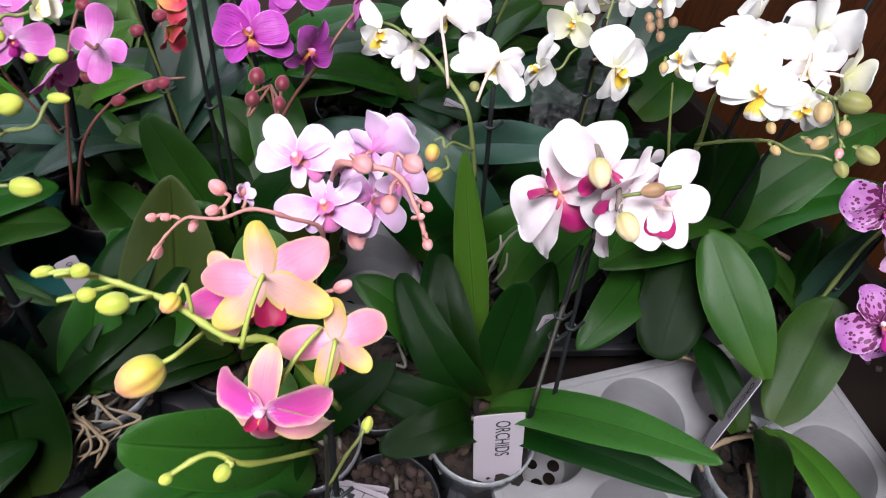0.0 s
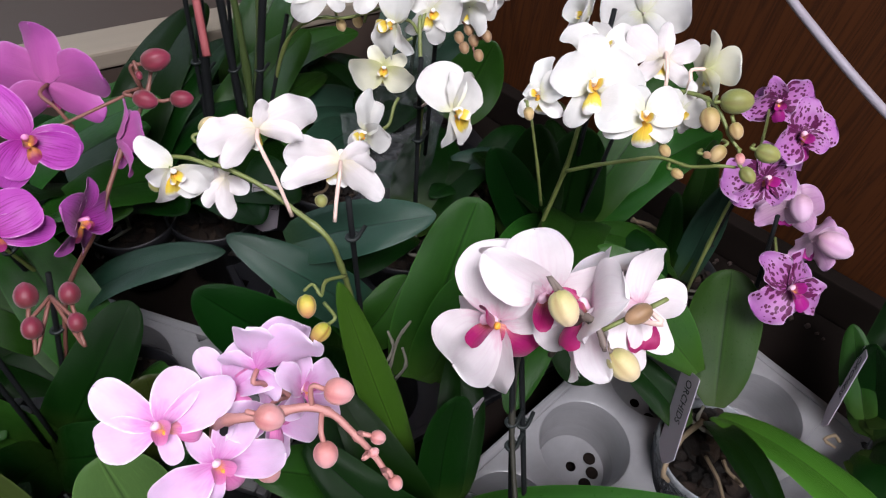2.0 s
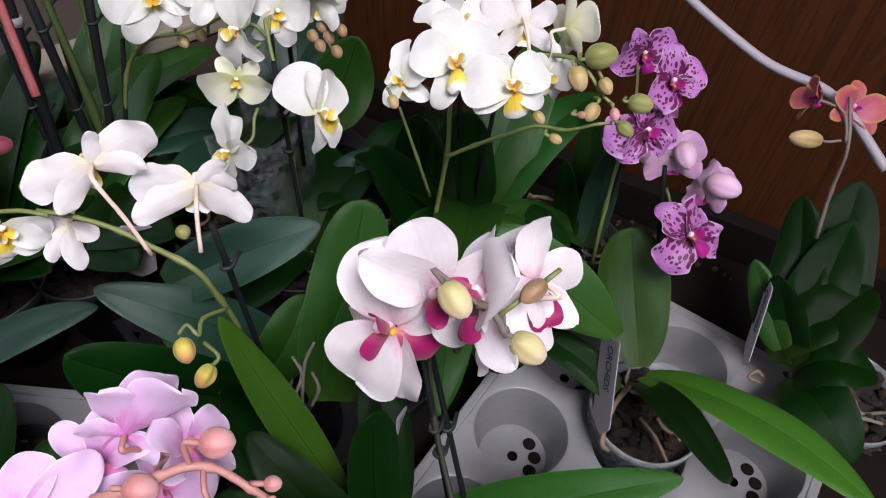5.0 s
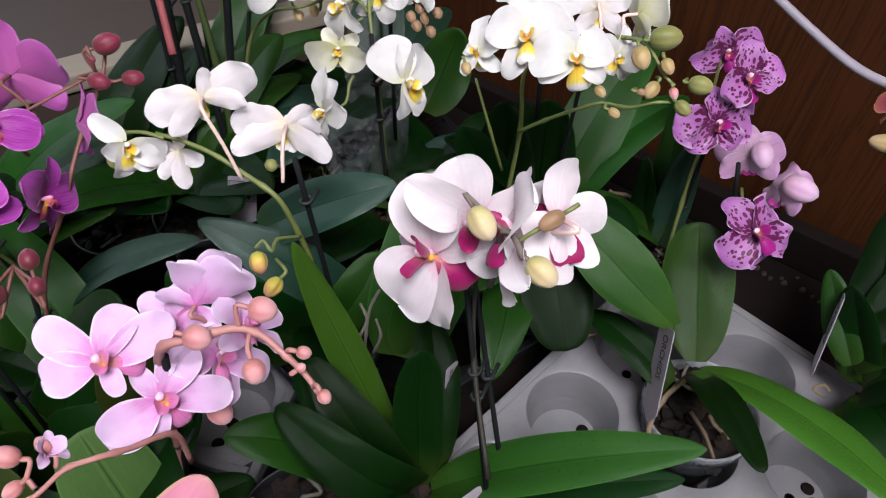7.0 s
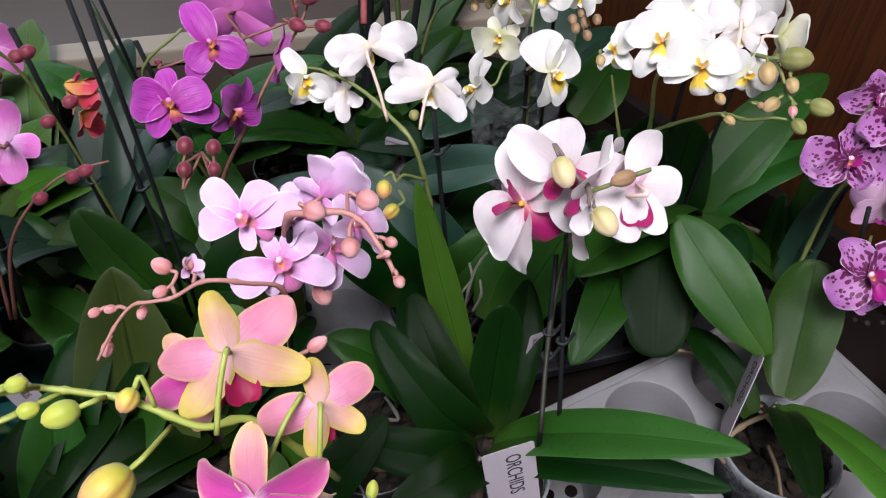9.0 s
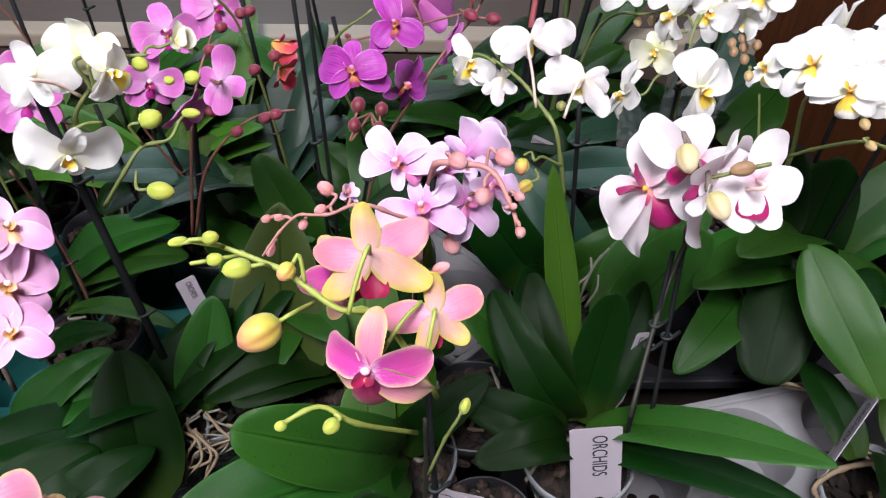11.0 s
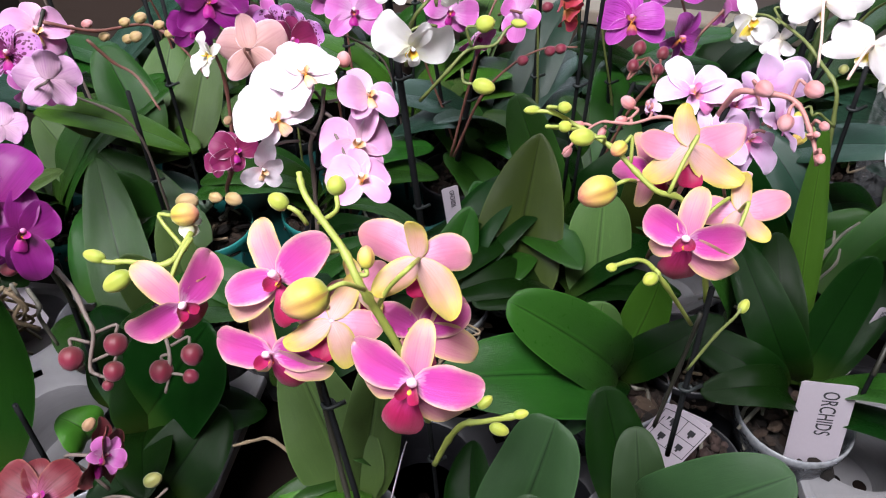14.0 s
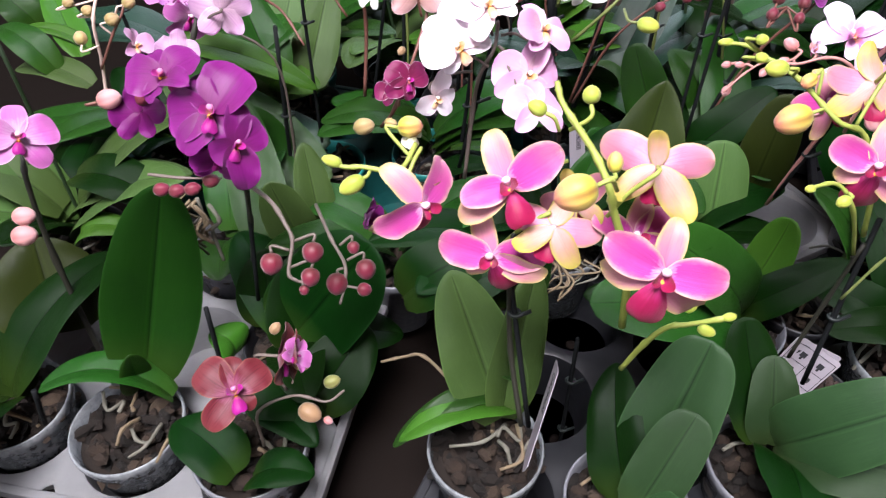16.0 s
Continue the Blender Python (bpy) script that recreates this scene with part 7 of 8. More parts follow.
bud(plant, "pink", (0.25, 0.298, 0.324), (-0.189, -0.781, -0.596), 0.0069, 0.72, (0.254, 0.305, 0.324), "green")
bud(plant, "olive", (0.263, 0.293, 0.328), (0.698, -0.712, -0.07), 0.0139, 0.72, (0.262, 0.302, 0.327), "green")
bud(plant, "tan", (0.218, 0.321, 0.321), (0.206, -0.874, -0.44), 0.0079, 0.72, (0.22, 0.329, 0.321), "green")
bud(plant, "tan", (0.22, 0.309, 0.314), (0.51, -0.825, -0.244), 0.0075, 0.72, (0.221, 0.317, 0.314), "green")
bud(plant, "olive", (0.251, 0.29, 0.319), (0.277, -0.873, -0.401), 0.0106, 0.72, (0.253, 0.299, 0.32), "green")
bud(plant, "brown", (0.236, 0.308, 0.323), (0.728, -0.684, -0.036), 0.0055, 0.72, (0.238, 0.314, 0.321), "green")
bud(plant, "tan", (0.162, 0.372, 0.323), (-0.15, -0.797, -0.585), 0.0079, 0.72, (0.165, 0.381, 0.324), "green")
stem(plant, [(0.203, 0.385, 0.217), (0.189, 0.383, 0.26), (0.18, 0.39, 0.299)], 0.0015, "green")
stake(plant, (0.246, 0.408, 0.229), (0.261, 0.432, 0.33), ())
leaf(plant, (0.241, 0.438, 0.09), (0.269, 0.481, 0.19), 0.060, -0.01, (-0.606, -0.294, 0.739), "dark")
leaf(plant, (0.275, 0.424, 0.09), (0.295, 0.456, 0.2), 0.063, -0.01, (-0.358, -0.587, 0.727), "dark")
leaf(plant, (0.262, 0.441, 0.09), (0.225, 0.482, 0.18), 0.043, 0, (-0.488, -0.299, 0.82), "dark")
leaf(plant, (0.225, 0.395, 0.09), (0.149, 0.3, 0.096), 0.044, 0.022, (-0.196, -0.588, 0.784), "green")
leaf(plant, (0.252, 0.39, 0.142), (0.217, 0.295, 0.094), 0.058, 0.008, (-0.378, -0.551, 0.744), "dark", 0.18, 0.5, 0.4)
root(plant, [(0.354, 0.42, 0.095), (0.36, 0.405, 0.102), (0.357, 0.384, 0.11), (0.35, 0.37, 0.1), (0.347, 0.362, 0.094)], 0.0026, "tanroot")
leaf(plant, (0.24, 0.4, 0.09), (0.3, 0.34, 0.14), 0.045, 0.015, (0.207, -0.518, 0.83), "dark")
root(plant, [(0.353, 0.419, 0.1), (0.363, 0.408, 0.09), (0.378, 0.396, 0.08), (0.368, 0.382, 0.08)], 0.0018, "tanroot")
root(plant, [(0.282, 0.451, 0.09), (0.3, 0.442, 0.1), (0.336, 0.442, 0.09)], 0.0018, "root")

plant = orchid("spotted lilac orchid in front of the wooden wall", 0.365, 0.360, pot='black')
flower(plant, "spotted", (0.378, 0.367, 0.271), (-0.579, -0.705, 0.41), (-0.023, 0.516, 0.856), 0.044, 0, (0.334, 0.335, 0.265), "green", tips={"top": (0.371, 0.372, 0.288), "right": (0.397, 0.357, 0.283), "left": (0.368, 0.379, 0.27), "low_left": (0.352, 0.371, 0.269)})
flower(plant, "spotted", (0.35, 0.325, 0.284), (-0.39, -0.658, 0.644), (0.241, 0.603, 0.761), 0.048, 12, (0.336, 0.331, 0.263), "green", tips={"top": (0.356, 0.337, 0.305), "right": (0.369, 0.317, 0.294), "left": (0.326, 0.318, 0.284), "low_right": (0.359, 0.309, 0.285), "lip": (0.346, 0.311, 0.276)})
flower(plant, "spotted", (0.325, 0.318, 0.261), (-0.252, -0.82, 0.513), (0.125, 0.499, 0.858), 0.050, 10, tips={"left": (0.298, 0.328, 0.261), "right": (0.356, 0.313, 0.261), "lip": (0.321, 0.311, 0.242)})
flower(plant, "spotted", (0.332, 0.263, 0.203), (-0.185, -0.664, 0.724), (-0.407, 0.723, 0.558), 0.056, 6, (0.369, 0.307, 0.191), "green", tips={"top": (0.323, 0.286, 0.218), "left": (0.307, 0.261, 0.19), "low_left": (0.337, 0.248, 0.178), "low_right": (0.359, 0.248, 0.192), "right": (0.364, 0.273, 0.203)})
flower(plant, "spotted", (0.375, 0.316, 0.213), (0.867, 0.318, -0.383), (0.382, 0.61, 0.695), 0.049, 20)
flower(plant, "spotted", (0.383, 0.289, 0.2), (0.903, -0.154, -0.4), (0.577, 0.344, 0.741), 0.045, 40)
bud(plant, "lilac", (0.388, 0.276, 0.208), (0.586, -0.79, -0.181), 0.0268, 0.65)
bud(plant, "lilac", (0.376, 0.307, 0.221), (-0.249, -0.752, -0.611), 0.0210, 0.7)
stem(plant, [(0.353, 0.335, 0.083), (0.36, 0.345, 0.145), (0.366, 0.351, 0.191), (0.377, 0.35, 0.223), (0.396, 0.356, 0.237)], 0.0022, "green")
stake(plant, (0.36, 0.287, 0.134), (0.353, 0.308, 0.222), ())
stake(plant, (0.363, 0.343, 0.067), (0.377, 0.355, 0.2), (0.5,))
leaf(plant, (0.357, 0.356, 0.09), (0.388, 0.403, 0.2), 0.034, -0.005, (-0.798, 0.134, 0.588), "green")
leaf(plant, (0.357, 0.349, 0.09), (0.378, 0.367, 0.19), 0.029, 0, (-0.418, -0.337, 0.844), "blue")
leaf(plant, (0.348, 0.362, 0.09), (0.358, 0.392, 0.16), 0.025, 0, (-0.711, 0.002, 0.704), "dark")
leaf(plant, (0.357, 0.356, 0.09), (0.261, 0.397, 0.15), 0.034, 0.015, (-0.255, 0.002, 0.967), "green")

plant = orchid("leafy orchid with a rusty orange bloom beside the wooden wall", 0.430, 0.125, pot='grey')
flower(plant, "orange", (0.446, 0.245, 0.272), (-0.427, -0.435, 0.792), (0.485, 0.274, 0.83), 0.042, 30)
flower(plant, "orange", (0.423, 0.259, 0.281), (-0.583, 0.774, 0.248), (-0.027, 0.949, 0.313), 0.036, 50, (0.424, 0.231, 0.264), "grey")
bud(plant, "tan", (0.405, 0.249, 0.264), (-0.728, 0.684, 0.036), 0.0226, 0.5, (0.422, 0.234, 0.265), "grey")
stem(plant, [(0.416, 0.21, 0.194), (0.421, 0.221, 0.23), (0.423, 0.228, 0.262), (0.44, 0.248, 0.283)], 0.002, "grey")
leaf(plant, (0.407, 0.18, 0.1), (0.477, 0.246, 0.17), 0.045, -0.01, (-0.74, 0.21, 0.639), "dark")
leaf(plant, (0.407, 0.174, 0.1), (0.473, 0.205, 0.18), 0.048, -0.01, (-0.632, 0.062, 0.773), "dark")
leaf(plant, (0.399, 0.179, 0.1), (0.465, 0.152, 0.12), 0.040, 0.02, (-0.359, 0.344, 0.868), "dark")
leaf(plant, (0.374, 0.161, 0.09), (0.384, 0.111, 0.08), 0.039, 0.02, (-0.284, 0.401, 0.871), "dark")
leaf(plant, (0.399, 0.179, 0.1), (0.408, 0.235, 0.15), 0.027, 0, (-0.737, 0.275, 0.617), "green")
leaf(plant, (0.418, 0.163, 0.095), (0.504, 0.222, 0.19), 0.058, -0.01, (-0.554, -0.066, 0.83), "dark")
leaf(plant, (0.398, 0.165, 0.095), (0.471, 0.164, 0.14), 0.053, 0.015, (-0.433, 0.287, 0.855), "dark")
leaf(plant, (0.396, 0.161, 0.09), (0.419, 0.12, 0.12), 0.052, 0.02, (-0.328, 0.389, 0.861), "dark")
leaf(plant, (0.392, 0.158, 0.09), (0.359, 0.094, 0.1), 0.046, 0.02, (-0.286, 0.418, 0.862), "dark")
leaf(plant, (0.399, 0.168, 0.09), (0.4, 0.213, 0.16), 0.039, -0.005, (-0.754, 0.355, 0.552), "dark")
root(plant, [(0.383, 0.176, 0.08), (0.379, 0.181, 0.085), (0.369, 0.182, 0.085), (0.376, 0.174, 0.08)], 0.0018, "tanroot")
plant_label((0.401, 0.215, 0.147), (0.38, 0.339, 0.861), (-0.846, -0.487, 0.218), 0.0317, 0.07, "ORCHIDS", "", "white plastic plant label")

plant = orchid("deep purple orchid on a dark stake", -0.427, 0.177, pot='grey')
flower(plant, "purple", (-0.434, 0.058, 0.337), (0.136, -0.507, 0.851), (-0.377, 0.768, 0.518), 0.044, 46, (-0.447, 0.078, 0.305), "brown", tips={"left": (-0.457, 0.051, 0.337), "top": (-0.448, 0.069, 0.347), "right": (-0.423, 0.076, 0.347), "low_left": (-0.437, 0.043, 0.329), "lip": (-0.421, 0.055, 0.333)})
flower(plant, "purple", (-0.402, 0.054, 0.322), (0.239, -0.631, 0.738), (-0.158, 0.725, 0.67), 0.056, 44, (-0.426, 0.073, 0.292), "brown", tips={"left": (-0.427, 0.042, 0.32), "top": (-0.418, 0.066, 0.338), "right": (-0.393, 0.078, 0.34), "low_left": (-0.412, 0.032, 0.306), "low_right": (-0.389, 0.046, 0.311)})
flower(plant, "purple", (-0.385, 0.047, 0.309), (0.795, -0.456, 0.401), (-0.025, 0.636, 0.771), 0.042, 44, (-0.403, 0.06, 0.285), "brown", tips={"top": (-0.388, 0.062, 0.328), "right": (-0.376, 0.064, 0.313), "left": (-0.394, 0.034, 0.307), "low_right": (-0.376, 0.038, 0.284), "low_left": (-0.385, 0.033, 0.293)})
flower(plant, "purple", (-0.463, 0.058, 0.306), (-0.846, 0.416, -0.334), (-0.035, 0.582, 0.812), 0.034, 48, tips={"left": (-0.454, 0.069, 0.302), "right": (-0.475, 0.045, 0.312), "top": (-0.47, 0.062, 0.321), "low_right": (-0.469, 0.042, 0.297), "low_left": (-0.458, 0.054, 0.291)})
flower(plant, "purple", (-0.406, 0.05, 0.291), (0.677, -0.729, -0.104), (-0.204, 0.581, 0.788), 0.031, 20)
flower(plant, "purple", (-0.298, 0.034, 0.291), (0.994, -0.04, 0.105), (0.247, 0.775, 0.581), 0.022, 40)
stem(plant, [(-0.423, 0.071, 0.175), (-0.41, 0.067, 0.223), (-0.399, 0.059, 0.268), (-0.414, 0.069, 0.297), (-0.442, 0.076, 0.315), (-0.465, 0.078, 0.326)], 0.0022, "dark")
stake(plant, (-0.422, 0.063, 0.139), (-0.404, 0.068, 0.264), ())
bud(plant, "red", (-0.439, 0.031, 0.272), (0.867, 0.485, 0.114), 0.0107, 0.78)
bud(plant, "red", (-0.43, 0.034, 0.271), (0.867, 0.485, 0.114), 0.0107, 0.78)
bud(plant, "red", (-0.421, 0.038, 0.272), (0.867, 0.485, 0.114), 0.0107, 0.78)
bud(plant, "red", (-0.419, 0.048, 0.28), (0.867, 0.485, 0.114), 0.0107, 0.78)
bud(plant, "red", (-0.464, 0.064, 0.312), (0.867, 0.485, 0.114), 0.0107, 0.78)
bud(plant, "red", (-0.412, 0.046, 0.275), (0.867, 0.485, 0.114), 0.0107, 0.78)
bud(plant, "pink", (-0.475, 0.05, 0.318), (0.831, 0.53, 0.17), 0.0149, 0.8, (-0.463, 0.063, 0.311), "brown")
stem(plant, [(-0.449, 0.034, 0.279), (-0.429, 0.04, 0.277), (-0.406, 0.049, 0.276)], 0.0014, "grey")
stem(plant, [(-0.439, 0.081, 0.253), (-0.399, 0.062, 0.263), (-0.372, 0.048, 0.268), (-0.355, 0.036, 0.264), (-0.349, 0.031, 0.257), (-0.347, 0.018, 0.243), (-0.341, 0.017, 0.239)], 0.0021, "grey", thin=0.6)
bud(plant, "red", (-0.358, 0.018, 0.247), (0.217, -0.643, -0.735), 0.0141, 0.92, (-0.35, 0.027, 0.253), "grey")
bud(plant, "red", (-0.336, 0.031, 0.252), (0.174, -0.658, -0.733), 0.0135, 0.92, (-0.348, 0.032, 0.257), "grey")
bud(plant, "red", (-0.334, 0.021, 0.241), (0.121, -0.674, -0.729), 0.0120, 0.92, (-0.347, 0.021, 0.245), "grey")
bud(plant, "red", (-0.336, 0.015, 0.235), (0.419, -0.553, -0.72), 0.0065, 0.92, (-0.341, 0.017, 0.239), "grey")
stem(plant, [(-0.384, 0.109, 0.211), (-0.355, 0.079, 0.213), (-0.334, 0.059, 0.215), (-0.331, 0.05, 0.204), (-0.331, 0.041, 0.195)], 0.0018, "grey", thin=0.6)
bud(plant, "red", (-0.336, 0.049, 0.205), (0.174, -0.657, -0.733), 0.0154, 0.9, (-0.334, 0.057, 0.213), "grey")
bud(plant, "red", (-0.32, 0.062, 0.212), (0.419, -0.553, -0.72), 0.0144, 0.9, (-0.333, 0.061, 0.217), "grey")
bud(plant, "red", (-0.318, 0.053, 0.202), (0.965, 0.204, -0.162), 0.0100, 0.9, (-0.33, 0.05, 0.204), "grey")
bud(plant, "red", (-0.331, 0.068, 0.223), (0.411, -0.557, -0.722), 0.0090, 0.9, (-0.34, 0.066, 0.224), "grey")
root(plant, [(-0.451, 0.048, 0.236), (-0.463, 0.042, 0.221), (-0.457, 0.05, 0.198), (-0.493, 0.039, 0.173)], 0.0016, "tanroot")
root(plant, [(-0.45, 0.048, 0.235), (-0.46, 0.043, 0.221), (-0.458, 0.049, 0.197), (-0.475, 0.046, 0.172)], 0.0016, "root")
root(plant, [(-0.446, 0.055, 0.241), (-0.457, 0.05, 0.226), (-0.447, 0.06, 0.203), (-0.488, 0.047, 0.179)], 0.0016, "tanroot")
root(plant, [(-0.454, 0.058, 0.246), (-0.463, 0.053, 0.231), (-0.472, 0.056, 0.209), (-0.458, 0.065, 0.183)], 0.0016, "root")
root(plant, [(-0.45, 0.058, 0.245), (-0.459, 0.054, 0.23), (-0.445, 0.066, 0.207), (-0.493, 0.05, 0.183)], 0.0016, "tanroot")
root(plant, [(-0.442, 0.058, 0.242), (-0.442, 0.057, 0.227), (-0.461, 0.056, 0.205), (-0.455, 0.062, 0.179)], 0.0016, "root")
root(plant, [(-0.445, 0.054, 0.239), (-0.439, 0.055, 0.224), (-0.455, 0.055, 0.201), (-0.483, 0.047, 0.177)], 0.0016, "tanroot")
root(plant, [(-0.456, 0.046, 0.236), (-0.46, 0.044, 0.221), (-0.481, 0.041, 0.199), (-0.458, 0.053, 0.172)], 0.0016, "root")
root(plant, [(-0.442, 0.054, 0.238), (-0.437, 0.055, 0.223), (-0.463, 0.051, 0.201), (-0.47, 0.051, 0.175)], 0.0016, "tanroot")
root(plant, [(-0.455, 0.059, 0.233), (-0.442, 0.058, 0.227), (-0.443, 0.048, 0.219), (-0.442, 0.058, 0.199)], 0.002, "tanroot")
root(plant, [(-0.448, 0.064, 0.235), (-0.455, 0.049, 0.225), (-0.461, 0.051, 0.2), (-0.465, 0.04, 0.191)], 0.002, "tanroot")
root(plant, [(-0.44, 0.064, 0.232), (-0.43, 0.059, 0.224), (-0.444, 0.063, 0.205), (-0.443, 0.063, 0.176)], 0.002, "root")
leaf(plant, (-0.46, 0.134, 0.1), (-0.539, 0.234, 0.2), 0.051, 0, (0.493, -0.478, 0.727), "green")
leaf(plant, (-0.447, 0.162, 0.1), (-0.465, 0.16, 0.17), 0.045, 0, (0.293, -0.539, 0.79), "sage")
leaf(plant, (-0.431, 0.175, 0.1), (-0.457, 0.208, 0.18), 0.036, 0, (0.607, -0.524, 0.597), "sage")
leaf(plant, (-0.4, 0.062, 0.1), (-0.333, 0.096, 0.2), 0.082, 0, (0.339, -0.343, 0.876), "dark", 0.25, 0.34, 0.42)
leaf(plant, (-0.412, 0.062, 0.07), (-0.32, 0.105, 0.09), 0.052, 0.02, (0.186, -0.047, 0.981), "dark")

plant = orchid("small brick red orchid in a clear pot in the white tray", -0.392, -0.022, pot='grey')
flower(plant, "maroon", (-0.367, -0.036, 0.181), (0.405, -0.271, 0.873), (-0.663, 0.571, 0.485), 0.049, 20, (-0.369, -0.012, 0.161), "grey", tips={"right": (-0.356, -0.014, 0.185), "left": (-0.392, -0.034, 0.193), "low_left": (-0.372, -0.061, 0.173), "low_right": (-0.353, -0.037, 0.174), "top": (-0.378, -0.02, 0.193)})
flower(plant, "maroon", (-0.351, -0.006, 0.188), (0.936, 0.351, -0.011), (0.028, 0.88, 0.475), 0.047, 30, (-0.35, -0.01, 0.156), "grey")
flower(plant, "violet", (-0.338, -0.007, 0.196), (0.821, 0.096, 0.564), (0.337, 0.887, 0.316), 0.025, 20)
stem(plant, [(-0.369, -0.029, 0.102), (-0.369, -0.023, 0.137), (-0.341, -0.015, 0.161), (-0.32, -0.01, 0.158), (-0.311, -0.001, 0.163)], 0.0015, "grey")
bud(plant, "olive", (-0.318, -0.002, 0.171), (0.809, 0.553, 0.199), 0.0115, 0.75)
bud(plant, "brown", (-0.326, -0.021, 0.158), (0.94, 0.026, -0.339), 0.0162, 0.75)
bud(plant, "pink", (-0.314, -0.02, 0.154), (0.908, -0.069, -0.414), 0.0065, 0.75)
bud(plant, "brown", (-0.339, -0.002, 0.18), (0.96, 0.132, -0.248), 0.0115, 0.75)
bud(plant, "brown", (-0.36, 0.007, 0.197), (0.368, 0.749, 0.55), 0.0091, 0.75)
stake(plant, (-0.41, -0.003, 0.143), (-0.408, 0.002, 0.203), ())
stake(plant, (-0.51, -0.078, 0.126), (-0.499, -0.075, 0.168), ())
leaf(plant, (-0.384, -0.049, 0.085), (-0.442, -0.036, 0.1), 0.045, 0.01, (0.268, 0.155, 0.951), "dark")
leaf(plant, (-0.409, 0.01, 0.08), (-0.338, -0.011, 0.09), 0.034, 0.01, (0.208, 0.083, 0.975), "dark")
leaf(plant, (-0.371, -0.048, 0.085), (-0.325, -0.035, 0.1), 0.036, 0.01, (0.179, 0.147, 0.973), "dark")
leaf(plant, (-0.386, 0.071, 0.085), (-0.388, 0.114, 0.17), 0.086, 0, (0.512, -0.354, 0.783), "dark")
leaf(plant, (-0.434, 0.077, 0.085), (-0.439, 0.105, 0.15), 0.049, 0, (0.265, -0.486, 0.833), "dark")
leaf(plant, (-0.366, 0.025, 0.075), (-0.342, 0.088, 0.112), 0.056, 0.01, (0.474, 0.009, 0.881), "dark")
leaf(plant, (-0.366, 0.037, 0.075), (-0.395, -0.01, 0.1), 0.049, 0.01, (0.188, 0.105, 0.976), "dark")
leaf(plant, (-0.451, 0.045, 0.075), (-0.467, 0.045, 0.1), 0.040, 0.01, (0.394, 0.13, 0.91), "bright")

plant = orchid("leafy orchid with dark drooping leaves in a black pot", -0.410, 0.077, pot='black')
rosette(plant, 2, 0.09, 0.05, -30, "dark", 0.4)

plant = orchid("leafy orchid with dark drooping leaves in a smoky pot", -0.526, 0.160, pot='grey')
rosette(plant, 3, 0.1, 0.05, 95, "green", 0.6)

plant = orchid("orchid with one broad upright leaf in a clear pot", -0.492, -0.040, pot='clear')
leaf(plant, (-0.492, -0.012, 0.088), (-0.451, 0.042, 0.264), 0.069, -0.012, (0.573, -0.331, 0.75), "deep", 0.3, 0.45, 0.55)
leaf(plant, (-0.464, -0.013, 0.09), (-0.549, -0.052, 0.11), 0.036, 0.022, (0.121, 0.388, 0.914), "green", 0.4, 0.34, 0.42)
leaf(plant, (-0.493, -0.017, 0.09), (-0.482, -0.017, 0.14), 0.026, 0, (0.529, -0.186, 0.828), "green")
root(plant, [(-0.483, -0.034, 0.08), (-0.482, -0.05, 0.09), (-0.484, -0.059, 0.08)], 0.0021, "tanroot")
root(plant, [(-0.464, -0.032, 0.08), (-0.46, -0.053, 0.085), (-0.469, -0.064, 0.08)], 0.0019, "root")
root(plant, [(-0.441, -0.033, 0.08), (-0.444, -0.045, 0.09), (-0.447, -0.06, 0.08)], 0.0017, "tanroot")

plant = orchid("pink orchid with drooping pink buds and wide leaves", -0.591, -0.057, pot='clear')
flower(plant, "violet", (-0.54, 0.026, 0.29), (0.707, -0.338, 0.622), (-0.195, 0.56, 0.805), 0.047, 0, (-0.555, 0.033, 0.26), "green")
bud(plant, "pink", (-0.524, -0.006, 0.255), (0.895, 0.441, 0.062), 0.0145, 0.8)
bud(plant, "pink", (-0.521, -0.014, 0.246), (0.9, 0.433, 0.053), 0.0162, 0.8)
stem(plant, [(-0.557, 0.006, 0.066), (-0.562, 0.018, 0.178), (-0.551, 0.022, 0.25), (-0.561, 0.036, 0.266)], 0.003, "dark")
leaf(plant, (-0.583, 0.001, 0.1), (-0.607, 0.036, 0.17), 0.087, 0, (0.638, -0.218, 0.739), "olive")
leaf(plant, (-0.655, 0.127, 0.15), (-0.561, 0.135, 0.13), 0.046, 0.02, (0.462, -0.108, 0.88), "dark")
leaf(plant, (-0.642, 0.092, 0.1), (-0.581, 0.108, 0.12), 0.031, 0.02, (0.452, -0.044, 0.891), "bright")
rosette(plant, 4, 0.13, 0.06, 100, "dark", 0.4)
plant_label((-0.579, 0.129, 0.14), (-0.254, 0.066, 0.965), (0.858, 0.497, 0.128), 0.0235, 0.06, "", "", "white plastic plant label")

plant = orchid("pale pink speckled orchid with long brown branches", -0.500, 0.300, pot='teal')
stake(plant, (-0.5, 0.3, 0.09), (-0.496, 0.308, 0.34), (0.6,))
flower(plant, "spotted", (-0.524, 0.191, 0.322), (0.281, -0.752, 0.596), (-0.121, 0.432, 0.894), 0.045, 10)
flower(plant, "palepink", (-0.527, 0.222, 0.325), (0.796, -0.389, 0.465), (-0.112, 0.407, 0.906), 0.047, 0)
flower(plant, "spotted", (-0.485, 0.181, 0.313), (-0.591, 0.754, -0.287), (-0.132, 0.461, 0.878), 0.044, 8, (-0.502, 0.175, 0.298), "grey")
flower(plant, "spotted", (-0.509, 0.15, 0.29), (-0.467, 0.718, -0.516), (-0.151, 0.511, 0.847), 0.032, 8)
